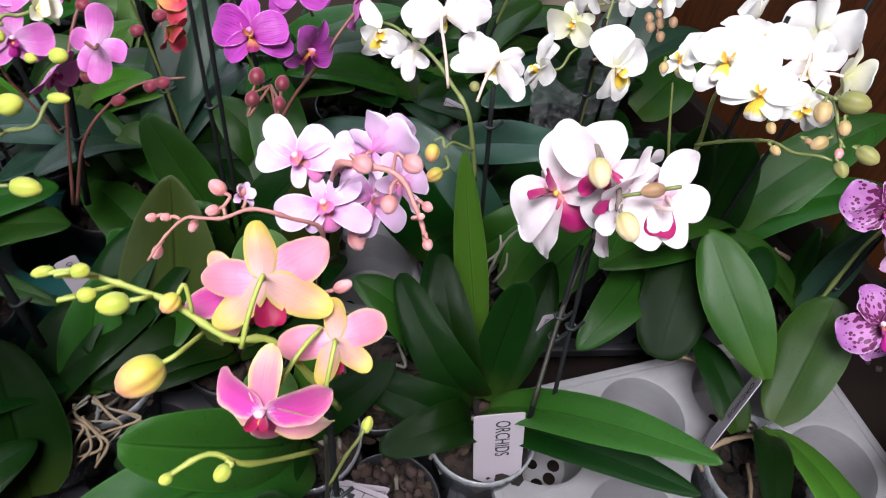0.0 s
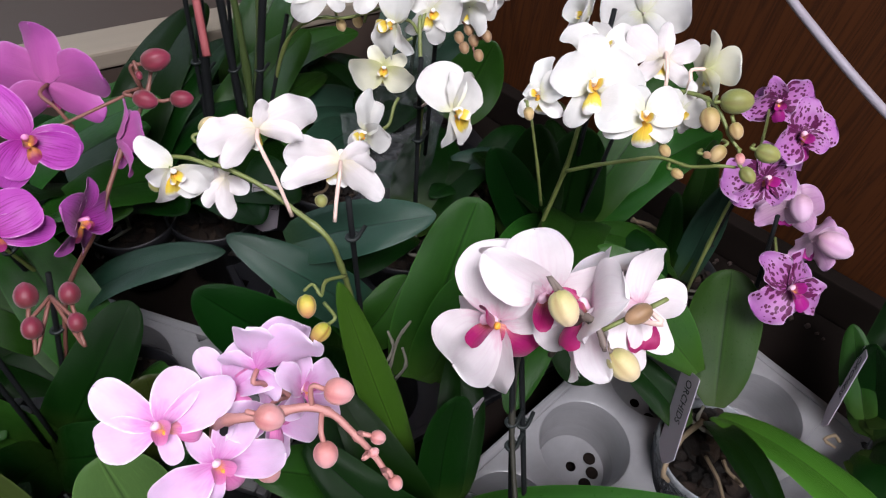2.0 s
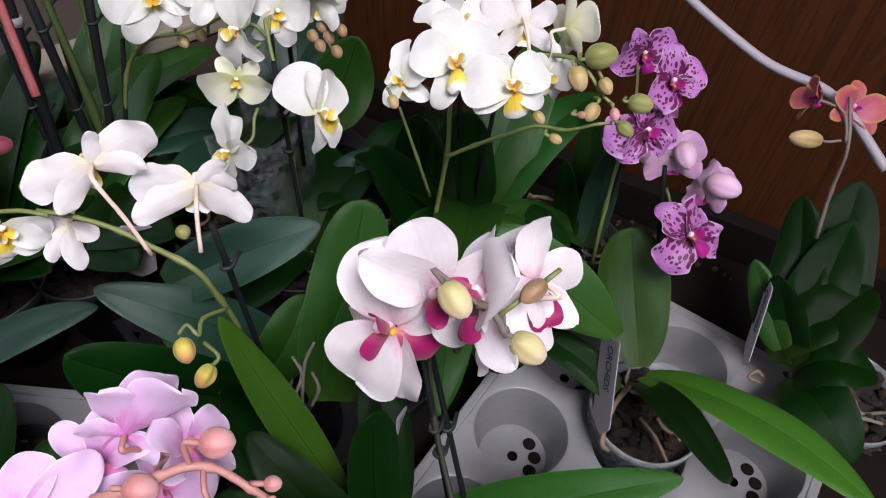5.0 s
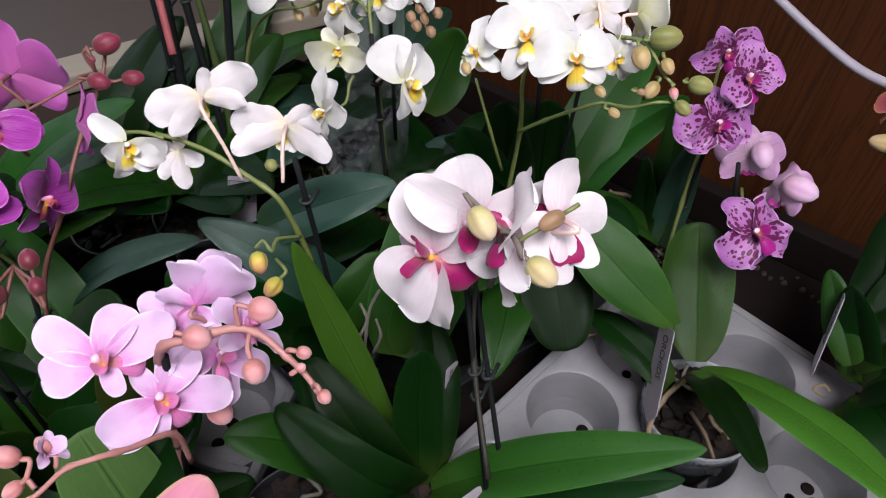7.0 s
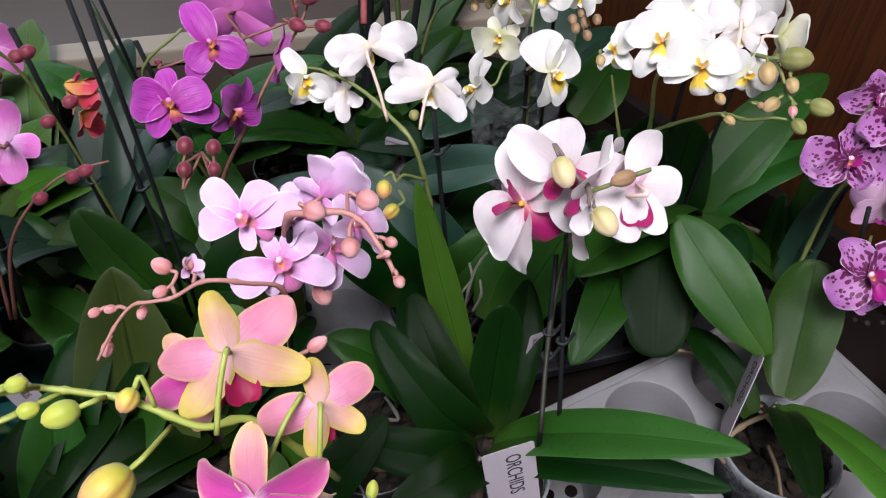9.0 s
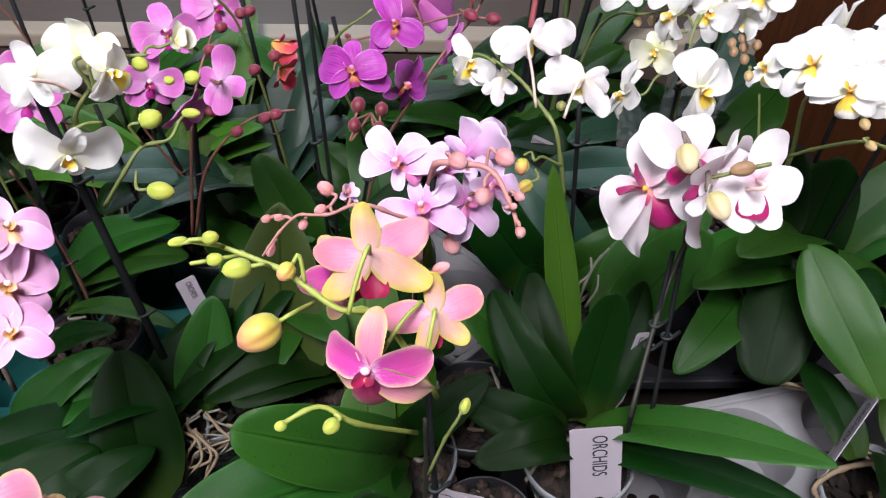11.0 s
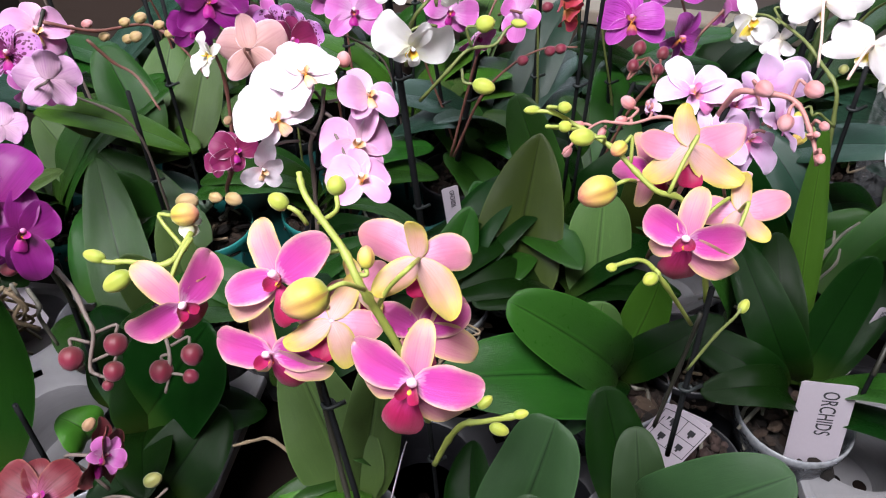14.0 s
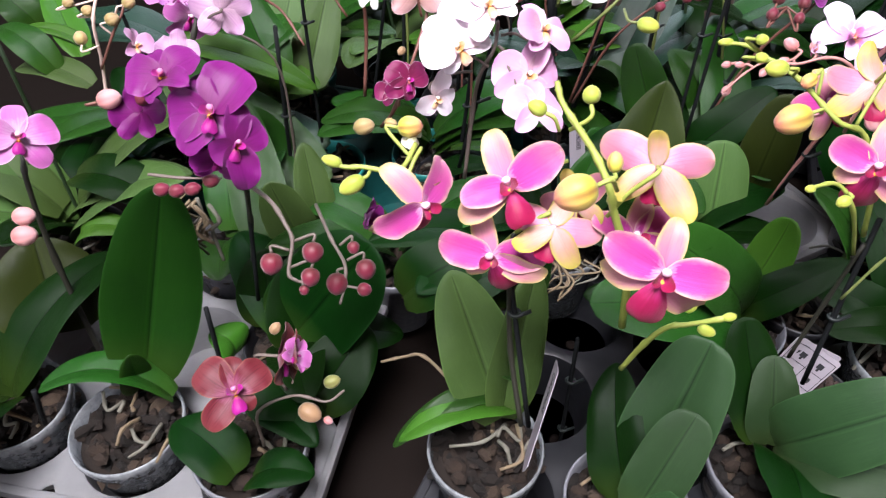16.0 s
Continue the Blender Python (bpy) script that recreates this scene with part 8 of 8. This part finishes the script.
stem(plant, [(-0.52, 0.163, 0.264), (-0.507, 0.17, 0.295), (-0.509, 0.19, 0.316), (-0.525, 0.222, 0.325), (-0.525, 0.235, 0.337)], 0.0026, "dark")
stem(plant, [(-0.523, 0.228, 0.33), (-0.509, 0.258, 0.311), (-0.493, 0.298, 0.3), (-0.469, 0.302, 0.281), (-0.449, 0.3, 0.256)], 0.0018, "brown", thin=0.7)
stem(plant, [(-0.514, 0.252, 0.306), (-0.506, 0.261, 0.283), (-0.493, 0.267, 0.269), (-0.469, 0.255, 0.248)], 0.0018, "brown", thin=0.7)
bud(plant, "pink", (-0.552, 0.257, 0.311), (0.79, 0.558, 0.254), 0.0094, 0.75)
bud(plant, "pink", (-0.536, 0.26, 0.308), (0.79, 0.558, 0.254), 0.0094, 0.75)
bud(plant, "pink", (-0.524, 0.267, 0.311), (0.79, 0.558, 0.254), 0.0094, 0.75)
bud(plant, "tan", (-0.496, 0.278, 0.311), (0.79, 0.558, 0.254), 0.0094, 0.75)
bud(plant, "tan", (-0.509, 0.265, 0.303), (0.79, 0.558, 0.254), 0.0094, 0.75)
bud(plant, "tan", (-0.491, 0.27, 0.301), (0.79, 0.558, 0.254), 0.0094, 0.75)
bud(plant, "tan", (-0.47, 0.286, 0.308), (0.79, 0.558, 0.254), 0.0094, 0.75)
bud(plant, "tan", (-0.46, 0.284, 0.303), (0.79, 0.558, 0.254), 0.0094, 0.75)
leaf(plant, (-0.756, 0.388, 0.122), (-0.512, 0.333, 0.15), 0.050, 0.02, (0.1, -0.597, 0.796), "bright", 0.2, 0.34, 0.42)
leaf(plant, (-0.626, 0.339, 0.1), (-0.516, 0.357, 0.14), 0.056, 0.02, (0.438, -0.253, 0.863), "sage")
leaf(plant, (-0.59, 0.374, 0.1), (-0.694, 0.342, 0.16), 0.051, 0.03, (0.486, -0.247, 0.838), "sage")
leaf(plant, (-0.63, 0.295, 0.1), (-0.694, 0.313, 0.17), 0.054, 0, (0.65, -0.434, 0.624), "sage")
leaf(plant, (-0.697, 0.466, 0.12), (-0.753, 0.399, 0.14), 0.035, 0.02, (0.512, -0.286, 0.81), "dark")
leaf(plant, (-0.605, 0.464, 0.12), (-0.685, 0.47, 0.18), 0.048, 0.02, (0.53, -0.471, 0.705), "green")
leaf(plant, (-0.585, 0.45, 0.1), (-0.643, 0.5, 0.2), 0.075, 0.02, (0.629, -0.385, 0.676), "sage")
leaf(plant, (-0.475, 0.25, 0.09), (-0.589, 0.278, 0.17), 0.061, 0, (0.57, -0.446, 0.691), "green")
leaf(plant, (-0.519, 0.237, 0.09), (-0.551, 0.251, 0.17), 0.066, -0, (0.58, -0.423, 0.696), "green")
leaf(plant, (-0.495, 0.296, 0.1), (-0.577, 0.304, 0.12), 0.041, 0.01, (0.336, -0.066, 0.94), "blue")
stem(plant, [(-0.669, 0.202, 0.18), (-0.659, 0.206, 0.222), (-0.649, 0.204, 0.259), (-0.645, 0.21, 0.277), (-0.645, 0.225, 0.291)], 0.0022, "palepink", thin=0.7)
stem(plant, [(-0.658, 0.202, 0.218), (-0.64, 0.213, 0.25), (-0.629, 0.223, 0.269), (-0.633, 0.24, 0.286)], 0.0016, "brown", thin=0.8)
bud(plant, "tan", (-0.626, 0.23, 0.274), (0.75, 0.604, 0.269), 0.0120, 0.85, (-0.64, 0.221, 0.257), "palepink")
bud(plant, "tan", (-0.636, 0.215, 0.264), (0.727, 0.621, 0.293), 0.0133, 0.85, (-0.641, 0.213, 0.25), "palepink")
bud(plant, "tan", (-0.658, 0.194, 0.253), (-0.378, 0.603, 0.703), 0.0130, 0.85, (-0.649, 0.202, 0.243), "palepink")
bud(plant, "tan", (-0.658, 0.212, 0.27), (0.643, 0.67, 0.371), 0.0107, 0.85, (-0.659, 0.218, 0.261), "palepink")
bud(plant, "tan", (-0.676, 0.211, 0.275), (0.624, 0.679, 0.387), 0.0103, 0.85, (-0.663, 0.227, 0.272), "palepink")
flower(plant, "palepink", (-0.619, 0.213, 0.242), (0.777, 0.335, 0.533), (0.101, 0.659, 0.746), 0.035, 35)
flower(plant, "violet", (-0.574, 0.242, 0.265), (0.809, -0.565, -0.162), (-0.006, 0.528, 0.849), 0.052, 20)
flower(plant, "violet", (-0.597, 0.25, 0.282), (0.289, -0.649, 0.704), (-0.13, 0.4, 0.907), 0.045, 20)
leaf(plant, (-0.702, 0.22, 0.181), (-0.794, 0.215, 0.184), 0.033, 0.012, (0.4, -0.015, 0.917), "sage")
leaf(plant, (-0.736, 0.248, 0.191), (-0.807, 0.3, 0.239), 0.036, 0, (0.771, -0.303, 0.56), "bright")
leaf(plant, (-0.736, 0.216, 0.19), (-0.804, 0.223, 0.223), 0.034, 0.02, (0.427, -0.249, 0.869), "green")
leaf(plant, (-0.798, 0.265, 0.203), (-0.838, 0.26, 0.242), 0.041, 0.01, (0.633, -0.304, 0.712), "green")
leaf(plant, (-0.735, 0.264, 0.192), (-0.796, 0.246, 0.213), 0.017, 0.01, (0.411, -0.065, 0.909), "bright", 0.4, 0.34, 0.42)
leaf(plant, (-0.605, 0.252, 0.229), (-0.493, 0.299, 0.173), 0.036, 0.012, (0.344, -0.232, 0.91), "bright")
leaf(plant, (-0.565, 0.32, 0.136), (-0.576, 0.413, 0.226), 0.055, 0, (0.488, -0.604, 0.63), "sage")
leaf(plant, (-0.533, 0.337, 0.139), (-0.539, 0.427, 0.225), 0.049, 0, (0.45, -0.63, 0.633), "sage")
leaf(plant, (-0.542, 0.305, 0.17), (-0.595, 0.338, 0.249), 0.054, 0, (0.631, -0.454, 0.629), "green", 0.3, 0.34, 0.42)
leaf(plant, (-0.562, 0.268, 0.2), (-0.622, 0.274, 0.228), 0.033, 0.01, (0.45, -0.331, 0.829), "olive")

plant = orchid("deep purple orchid behind a row of leafy pots", -0.400, 0.360, pot='teal')
flower(plant, "purple", (-0.404, 0.27, 0.342), (0.76, -0.452, 0.467), (-0.02, 0.465, 0.885), 0.058, 10, (-0.433, 0.292, 0.301), "brown")
flower(plant, "purple", (-0.43, 0.278, 0.315), (0.394, -0.912, 0.112), (-0.095, 0.443, 0.891), 0.037, 20)
flower(plant, "violet", (-0.385, 0.314, 0.308), (0.808, -0.372, 0.457), (-0.092, 0.434, 0.896), 0.043, 15)
flower(plant, "violet", (-0.326, 0.347, 0.308), (0.487, -0.675, 0.555), (-0.088, 0.421, 0.903), 0.048, 10)
flower(plant, "violet", (-0.358, 0.371, 0.313), (0.803, -0.238, 0.547), (-0.08, 0.395, 0.915), 0.050, 10)
flower(plant, "spotted", (-0.35, 0.296, 0.307), (0.506, -0.504, 0.7), (-0.098, 0.453, 0.886), 0.041, 15)
stem(plant, [(-0.431, 0.283, 0.188), (-0.427, 0.293, 0.256), (-0.428, 0.29, 0.297), (-0.432, 0.297, 0.321)], 0.0022, "brown")
bud(plant, "tan", (-0.395, 0.308, 0.335), (0.765, 0.558, 0.321), 0.0104, 0.8)
bud(plant, "tan", (-0.367, 0.317, 0.335), (0.765, 0.558, 0.321), 0.0104, 0.8)
bud(plant, "tan", (-0.386, 0.29, 0.313), (0.765, 0.558, 0.321), 0.0104, 0.8)
bud(plant, "tan", (-0.471, 0.27, 0.321), (0.765, 0.558, 0.321), 0.0104, 0.8)
bud(plant, "tan", (-0.472, 0.26, 0.31), (0.765, 0.558, 0.321), 0.0104, 0.8)
stake(plant, (-0.431, 0.3, 0.176), (-0.416, 0.346, 0.337), ())
rosette(plant, 6, 0.13, 0.055, 30, "green", 0.6)

plant = orchid("orchid foliage with one folded upright olive leaf", -0.130, 0.300, pot='black')
leaf(plant, (-0.175, 0.285, 0.085), (-0.169, 0.361, 0.212), 0.082, -0.008, (0.106, -0.9, 0.423), "olive", 0.5, 0.22, 0.62)
leaf(plant, (-0.099, 0.302, 0.085), (-0.108, 0.35, 0.17), 0.058, 0, (0.206, -0.71, 0.674), "sage", 0.14, 0.34, 0.42)
leaf(plant, (-0.09, 0.224, 0.085), (-0.089, 0.25, 0.14), 0.043, 0, (0.142, -0.486, 0.862), "sage", 0.2, 0.34, 0.42)
leaf(plant, (-0.189, 0.345, 0.085), (-0.228, 0.358, 0.15), 0.044, 0, (0.156, -0.627, 0.763), "green")
leaf(plant, (-0.258, 0.479, 0.14), (-0.197, 0.469, 0.1), 0.043, 0.01, (0.087, -0.435, 0.896), "green")
rosette(plant, 4, 0.1, 0.05, 20, "dark", 0.4)

tube = tagged(new("plastic_tube", tube_mesh("plastic_tube", glide([(0.42, 0.468, 0.326), (0.423, 0.41, 0.305), (0.436, 0.314, 0.277), (0.446, 0.259, 0.274), (0.433, 0.203, 0.257)], 8), [0.0033] * 33, [CABLE], 10)), "milky white plastic tube hanging beside the wooden wall", "tube")


plant = orchid("leafy orchid in a black pot behind the pink blooms", -0.150, 0.410, pot='black')
stake(plant, (-0.152, 0.412, 0.09), (-0.148, 0.424, 0.37), (0.5,))
stake(plant, (-0.142, 0.404, 0.09), (-0.134, 0.412, 0.38))
leaf(plant, (-0.15, 0.405, 0.085), (-0.06, 0.36, 0.13), 0.045, 0.02, (0, -0.507, 0.862), "dark", 0.25, 0.34, 0.42)
leaf(plant, (-0.15, 0.405, 0.085), (-0.23, 0.33, 0.14), 0.050, 0.02, (-0.199, -0.497, 0.845), "dark", 0.25, 0.34, 0.42)
leaf(plant, (-0.145, 0.415, 0.085), (-0.07, 0.45, 0.17), 0.045, 0.01, (0.108, -0.647, 0.755), "dark", 0.25, 0.34, 0.42)
leaf(plant, (-0.155, 0.415, 0.085), (-0.21, 0.44, 0.2), 0.050, 0.005, (-0.1, -0.796, 0.597), "green", 0.25, 0.34, 0.42)

plant = orchid("leafy orchid potted in brown clay pebbles", 0.25, 0.528, pot="clear")
rosette(plant, 2, 0.08, 0.04, 30, "dark", 0.4)
part("gravel", chips_mesh("gravel", 3, 0.038, 90, 0.009, PEBBLE, True), plant, pose(0, 0, 0.078))["kind"] = "stuff"
plant = orchid("small black pot of brown clay pebbles", 0, 0.185, pot="black", top=0.08, height=0.06, roots=1)
part("gravel", chips_mesh("gravel", 4, 0.034, 80, 0.01, PEBBLE, True), plant, pose(0, 0, 0.056))["kind"] = "stuff"

# each pot's inner "dark" rosette has its shade painted into the leaf colour
plant = orchid("leafy orchid out of bloom in the back row", -0.620, 0.460, pot='teal', roots=2, group='leafy pots of the back row')
rosette(plant, 6, 0.15, 0.058, 20, "green", 0.75)
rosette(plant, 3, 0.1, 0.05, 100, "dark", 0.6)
stake(plant, (-0.620, 0.460, 0.04), (-0.636, 0.444, 0.328), (0.6,))

plant = orchid("leafy orchid out of bloom in the back row", -0.500, 0.500, pot='black', roots=2, group='leafy pots of the back row')
rosette(plant, 6, 0.15, 0.058, 70, "sage", 0.75)
rosette(plant, 3, 0.1, 0.05, 150, "dark", 0.6)
stake(plant, (-0.490, 0.500, 0.04), (-0.521, 0.483, 0.328), (), green=True)

plant = orchid("leafy orchid out of bloom in the back row", -0.360, 0.520, pot='black', roots=2, group='leafy pots of the back row')
rosette(plant, 6, 0.15, 0.058, 10, "bright", 0.75)
rosette(plant, 3, 0.1, 0.05, 90, "dark", 0.6)
stake(plant, (-0.360, 0.520, 0.04), (-0.335, 0.532, 0.372), (0.6,))

plant = orchid("leafy orchid out of bloom in the back row", -0.240, 0.500, pot='teal', roots=2, group='leafy pots of the back row')
rosette(plant, 6, 0.15, 0.058, 60, "blue", 0.75)
rosette(plant, 3, 0.1, 0.05, 140, "dark", 0.6)

plant = orchid("leafy orchid out of bloom in the back row", -0.170, 0.600, pot='black', roots=2, group='leafy pots of the back row')
rosette(plant, 5, 0.15, 0.058, 0, "green", 0.75)
rosette(plant, 3, 0.1, 0.05, 80, "dark", 0.6)
stake(plant, (-0.170, 0.600, 0.04), (-0.187, 0.601, 0.313), (0.6,))
stake(plant, (-0.160, 0.600, 0.04), (-0.190, 0.584, 0.306), (), green=True)

plant = orchid("leafy orchid out of bloom in the back row", -0.060, 0.620, pot='black', roots=2, group='leafy pots of the back row')
rosette(plant, 5, 0.15, 0.058, 40, "dark", 0.75)
rosette(plant, 3, 0.1, 0.05, 120, "dark", 0.6)

plant = orchid("leafy orchid out of bloom in the back row", 0.060, 0.690, pot='teal', roots=2, group='leafy pots of the back row')
rosette(plant, 5, 0.15, 0.058, 10, "green", 0.75)
rosette(plant, 3, 0.1, 0.05, 90, "dark", 0.6)
stake(plant, (0.060, 0.690, 0.04), (0.086, 0.703, 0.377), (0.6,))

plant = orchid("leafy orchid out of bloom in the back row", 0.200, 0.620, pot='black', roots=2, group='leafy pots of the back row')
rosette(plant, 5, 0.15, 0.058, 30, "blue", 0.75)
rosette(plant, 3, 0.1, 0.05, 110, "dark", 0.6)
stake(plant, (0.210, 0.620, 0.04), (0.218, 0.608, 0.317), (), green=True)

plant = orchid("leafy orchid out of bloom in the back row", -0.440, 0.620, pot='black', roots=2, group='leafy pots of the back row')
rosette(plant, 5, 0.15, 0.058, 30, "green", 0.75)
rosette(plant, 3, 0.1, 0.05, 110, "dark", 0.6)
stake(plant, (-0.440, 0.620, 0.04), (-0.432, 0.629, 0.383), (0.6,))

plant = orchid("leafy orchid out of bloom in the back row", -0.320, 0.640, pot='teal', roots=2, group='leafy pots of the back row')
rosette(plant, 5, 0.15, 0.058, 80, "sage", 0.75)
rosette(plant, 3, 0.1, 0.05, 160, "dark", 0.6)

plant = orchid("leafy orchid out of bloom in the back row", -0.600, 0.620, pot='black', roots=2, group='leafy pots of the back row')
rosette(plant, 5, 0.15, 0.058, 0, "bright", 0.75)
rosette(plant, 3, 0.1, 0.05, 80, "dark", 0.6)
stake(plant, (-0.600, 0.620, 0.04), (-0.577, 0.603, 0.353), (0.6,))
stake(plant, (-0.590, 0.620, 0.04), (-0.590, 0.620, 0.301), (), green=True)

plant = orchid("leafy orchid out of bloom in the back row", -0.720, 0.400, pot='black', roots=2, group='leafy pots of the back row')
rosette(plant, 6, 0.15, 0.058, 30, "blue", 0.75)
rosette(plant, 3, 0.1, 0.05, 110, "dark", 0.6)

plant = orchid("leafy orchid out of bloom in the back row", -0.660, 0.260, pot='teal', roots=2, group='leafy pots of the back row')
rosette(plant, 6, 0.15, 0.058, 60, "green", 0.75)
rosette(plant, 3, 0.1, 0.05, 140, "dark", 0.6)
stake(plant, (-0.660, 0.260, 0.04), (-0.662, 0.244, 0.392), (0.6,))

plant = orchid("leafy orchid out of bloom in the back row", -0.680, 0.120, pot='black', roots=2, group='leafy pots of the back row')
rosette(plant, 6, 0.15, 0.058, 20, "sage", 0.75)
rosette(plant, 3, 0.1, 0.05, 100, "dark", 0.6)
stake(plant, (-0.670, 0.120, 0.04), (-0.658, 0.122, 0.316), (), green=True)

plant = orchid("leafy orchid out of bloom in the back row", 0.290, 0.430, pot='black', roots=2, group='leafy pots of the back row')
rosette(plant, 6, 0.15, 0.058, 20, "green", 0.75)
rosette(plant, 3, 0.1, 0.05, 100, "dark", 0.6)
stake(plant, (0.290, 0.430, 0.04), (0.315, 0.433, 0.386), (0.6,))

rnd = random.Random(12)
verts, faces = [], []
for k in range(45):
    spot = Vector(beside(rnd.uniform(0.3, 0.75), rnd.uniform(0.02, 0.05), -0.018))
    r, b = rnd.uniform(0.002, 0.0042), len(verts)
    for z, q in ((-0.7, 0.7), (0.0, 1.0), (0.7, 0.7)):
        verts += [spot + Vector((r * q * math.cos(a), r * q * math.sin(a) * 0.9, r * z)) for a in (0, 1.05, 2.1, 3.14, 4.19, 5.24)]
    for lv in (0, 6):
        faces += [(b + lv + i, b + lv + (i + 1) % 6, b + lv + 6 + (i + 1) % 6, b + lv + 6 + i) for i in range(6)]
    faces += [tuple(b + 5 - i for i in range(6)), tuple(b + 12 + i for i in range(6))]
tagged(new("spilled_pebbles", mesh_from("spilled_pebbles", verts, faces, [PEBBLE])), "loose brown clay pebbles along the wall foot", "gravel", kind="stuff")


def film_sleeve(plant, x, y, low, high, turn):
    n = 14
    verts, faces = [], []
    for i in range(7):
        u = i / 6
        for k in range(n + 1):
            a = radians(turn) + 4.2 * k / n
            r = 0.03 + 0.022 * u + 0.004 * math.sin(k * 1.9 + 3 * u)
            verts.append((x + r * math.cos(a), y + r * math.sin(a), low + (high - low) * u + 0.006 * math.sin(k * 1.3) * u))
    for i in range(6):
        faces += [(i * (n + 1) + k, i * (n + 1) + k + 1, (i + 1) * (n + 1) + k + 1, (i + 1) * (n + 1) + k) for k in range(n)]
    me = mesh_from("film_sleeve", [Vector(v) - plant.location for v in verts], faces, [FILM])
    part("film_sleeve", me, plant, label="crinkled clear film sleeve")


film_sleeve(plant, 0.165, 0.56, 0.06, 0.2, 200)

plant = orchid("bare cut orchid stem on a thin stake in a black pot", -0.580, 0.400, pot="black", roots=2, group="staked pots between the rows")
stake(plant, (-0.580, 0.400, 0.05), (-0.569, 0.408, 0.268), (0.55,), radius=0.002)
stem(plant, [(-0.574, 0.400, 0.07), (-0.570, 0.404, 0.147), (-0.573, 0.403, 0.238), (-0.571, 0.392, 0.283)], 0.0018, "brown")

stake(plant, (-0.460, 0.420, 0.05), (-0.442, 0.421, 0.337), (0.55,), radius=0.002)
stem(plant, [(-0.454, 0.420, 0.07), (-0.447, 0.420, 0.185), (-0.446, 0.416, 0.307), (-0.441, 0.404, 0.352)], 0.0018, "green")

stake(plant, (-0.330, 0.430, 0.05), (-0.338, 0.435, 0.250), (0.55,), radius=0.002)
stem(plant, [(-0.324, 0.430, 0.07), (-0.330, 0.433, 0.138), (-0.342, 0.430, 0.220), (-0.381, 0.401, 0.265)], 0.0018, "grey")
plant = orchid("bare cut orchid stem on a thin stake in a black pot", -0.280, 0.460, pot="black", roots=2, group="staked pots between the rows")
stake(plant, (-0.280, 0.460, 0.05), (-0.296, 0.433, 0.276), (0.55,), radius=0.002)
stem(plant, [(-0.274, 0.460, 0.07), (-0.284, 0.446, 0.152), (-0.300, 0.428, 0.246), (-0.246, 0.400, 0.291)], 0.0018, "brown")

stake(plant, (-0.200, 0.470, 0.05), (-0.193, 0.442, 0.346), (0.55,), radius=0.002)
stem(plant, [(-0.194, 0.470, 0.07), (-0.193, 0.456, 0.190), (-0.197, 0.437, 0.316), (-0.210, 0.417, 0.361)], 0.0018, "green")

stake(plant, (-0.520, 0.260, 0.05), (-0.493, 0.252, 0.263), (0.55,), radius=0.002)
stem(plant, [(-0.514, 0.260, 0.07), (-0.502, 0.256, 0.145), (-0.497, 0.247, 0.233), (-0.527, 0.218, 0.278)], 0.0018, "grey")
plant = orchid("bare cut orchid stem on a thin stake in a black pot", -0.360, 0.330, pot="black", roots=2, group="staked pots between the rows")
stake(plant, (-0.360, 0.330, 0.05), (-0.334, 0.327, 0.264), (0.55,), radius=0.002)
stem(plant, [(-0.354, 0.330, 0.07), (-0.343, 0.329, 0.145), (-0.338, 0.322, 0.234), (-0.329, 0.307, 0.279)], 0.0018, "brown")

stake(plant, (-0.120, 0.520, 0.05), (-0.139, 0.492, 0.303), (0.55,), radius=0.002)
stem(plant, [(-0.114, 0.520, 0.07), (-0.125, 0.506, 0.167), (-0.143, 0.487, 0.273), (-0.102, 0.475, 0.318)], 0.0018, "green")

stake(plant, (-0.640, 0.330, 0.05), (-0.657, 0.358, 0.336), (0.55,), radius=0.002)
stem(plant, [(-0.634, 0.330, 0.07), (-0.645, 0.344, 0.185), (-0.661, 0.353, 0.306), (-0.618, 0.325, 0.351)], 0.0018, "grey")
plant = orchid("bare cut orchid stem on a thin stake in a black pot", -0.410, 0.470, pot="black", roots=2, group="staked pots between the rows")
stake(plant, (-0.410, 0.470, 0.05), (-0.405, 0.484, 0.334), (0.55,), radius=0.002)
stem(plant, [(-0.404, 0.470, 0.07), (-0.404, 0.477, 0.184), (-0.409, 0.479, 0.304), (-0.443, 0.459, 0.349)], 0.0018, "brown")
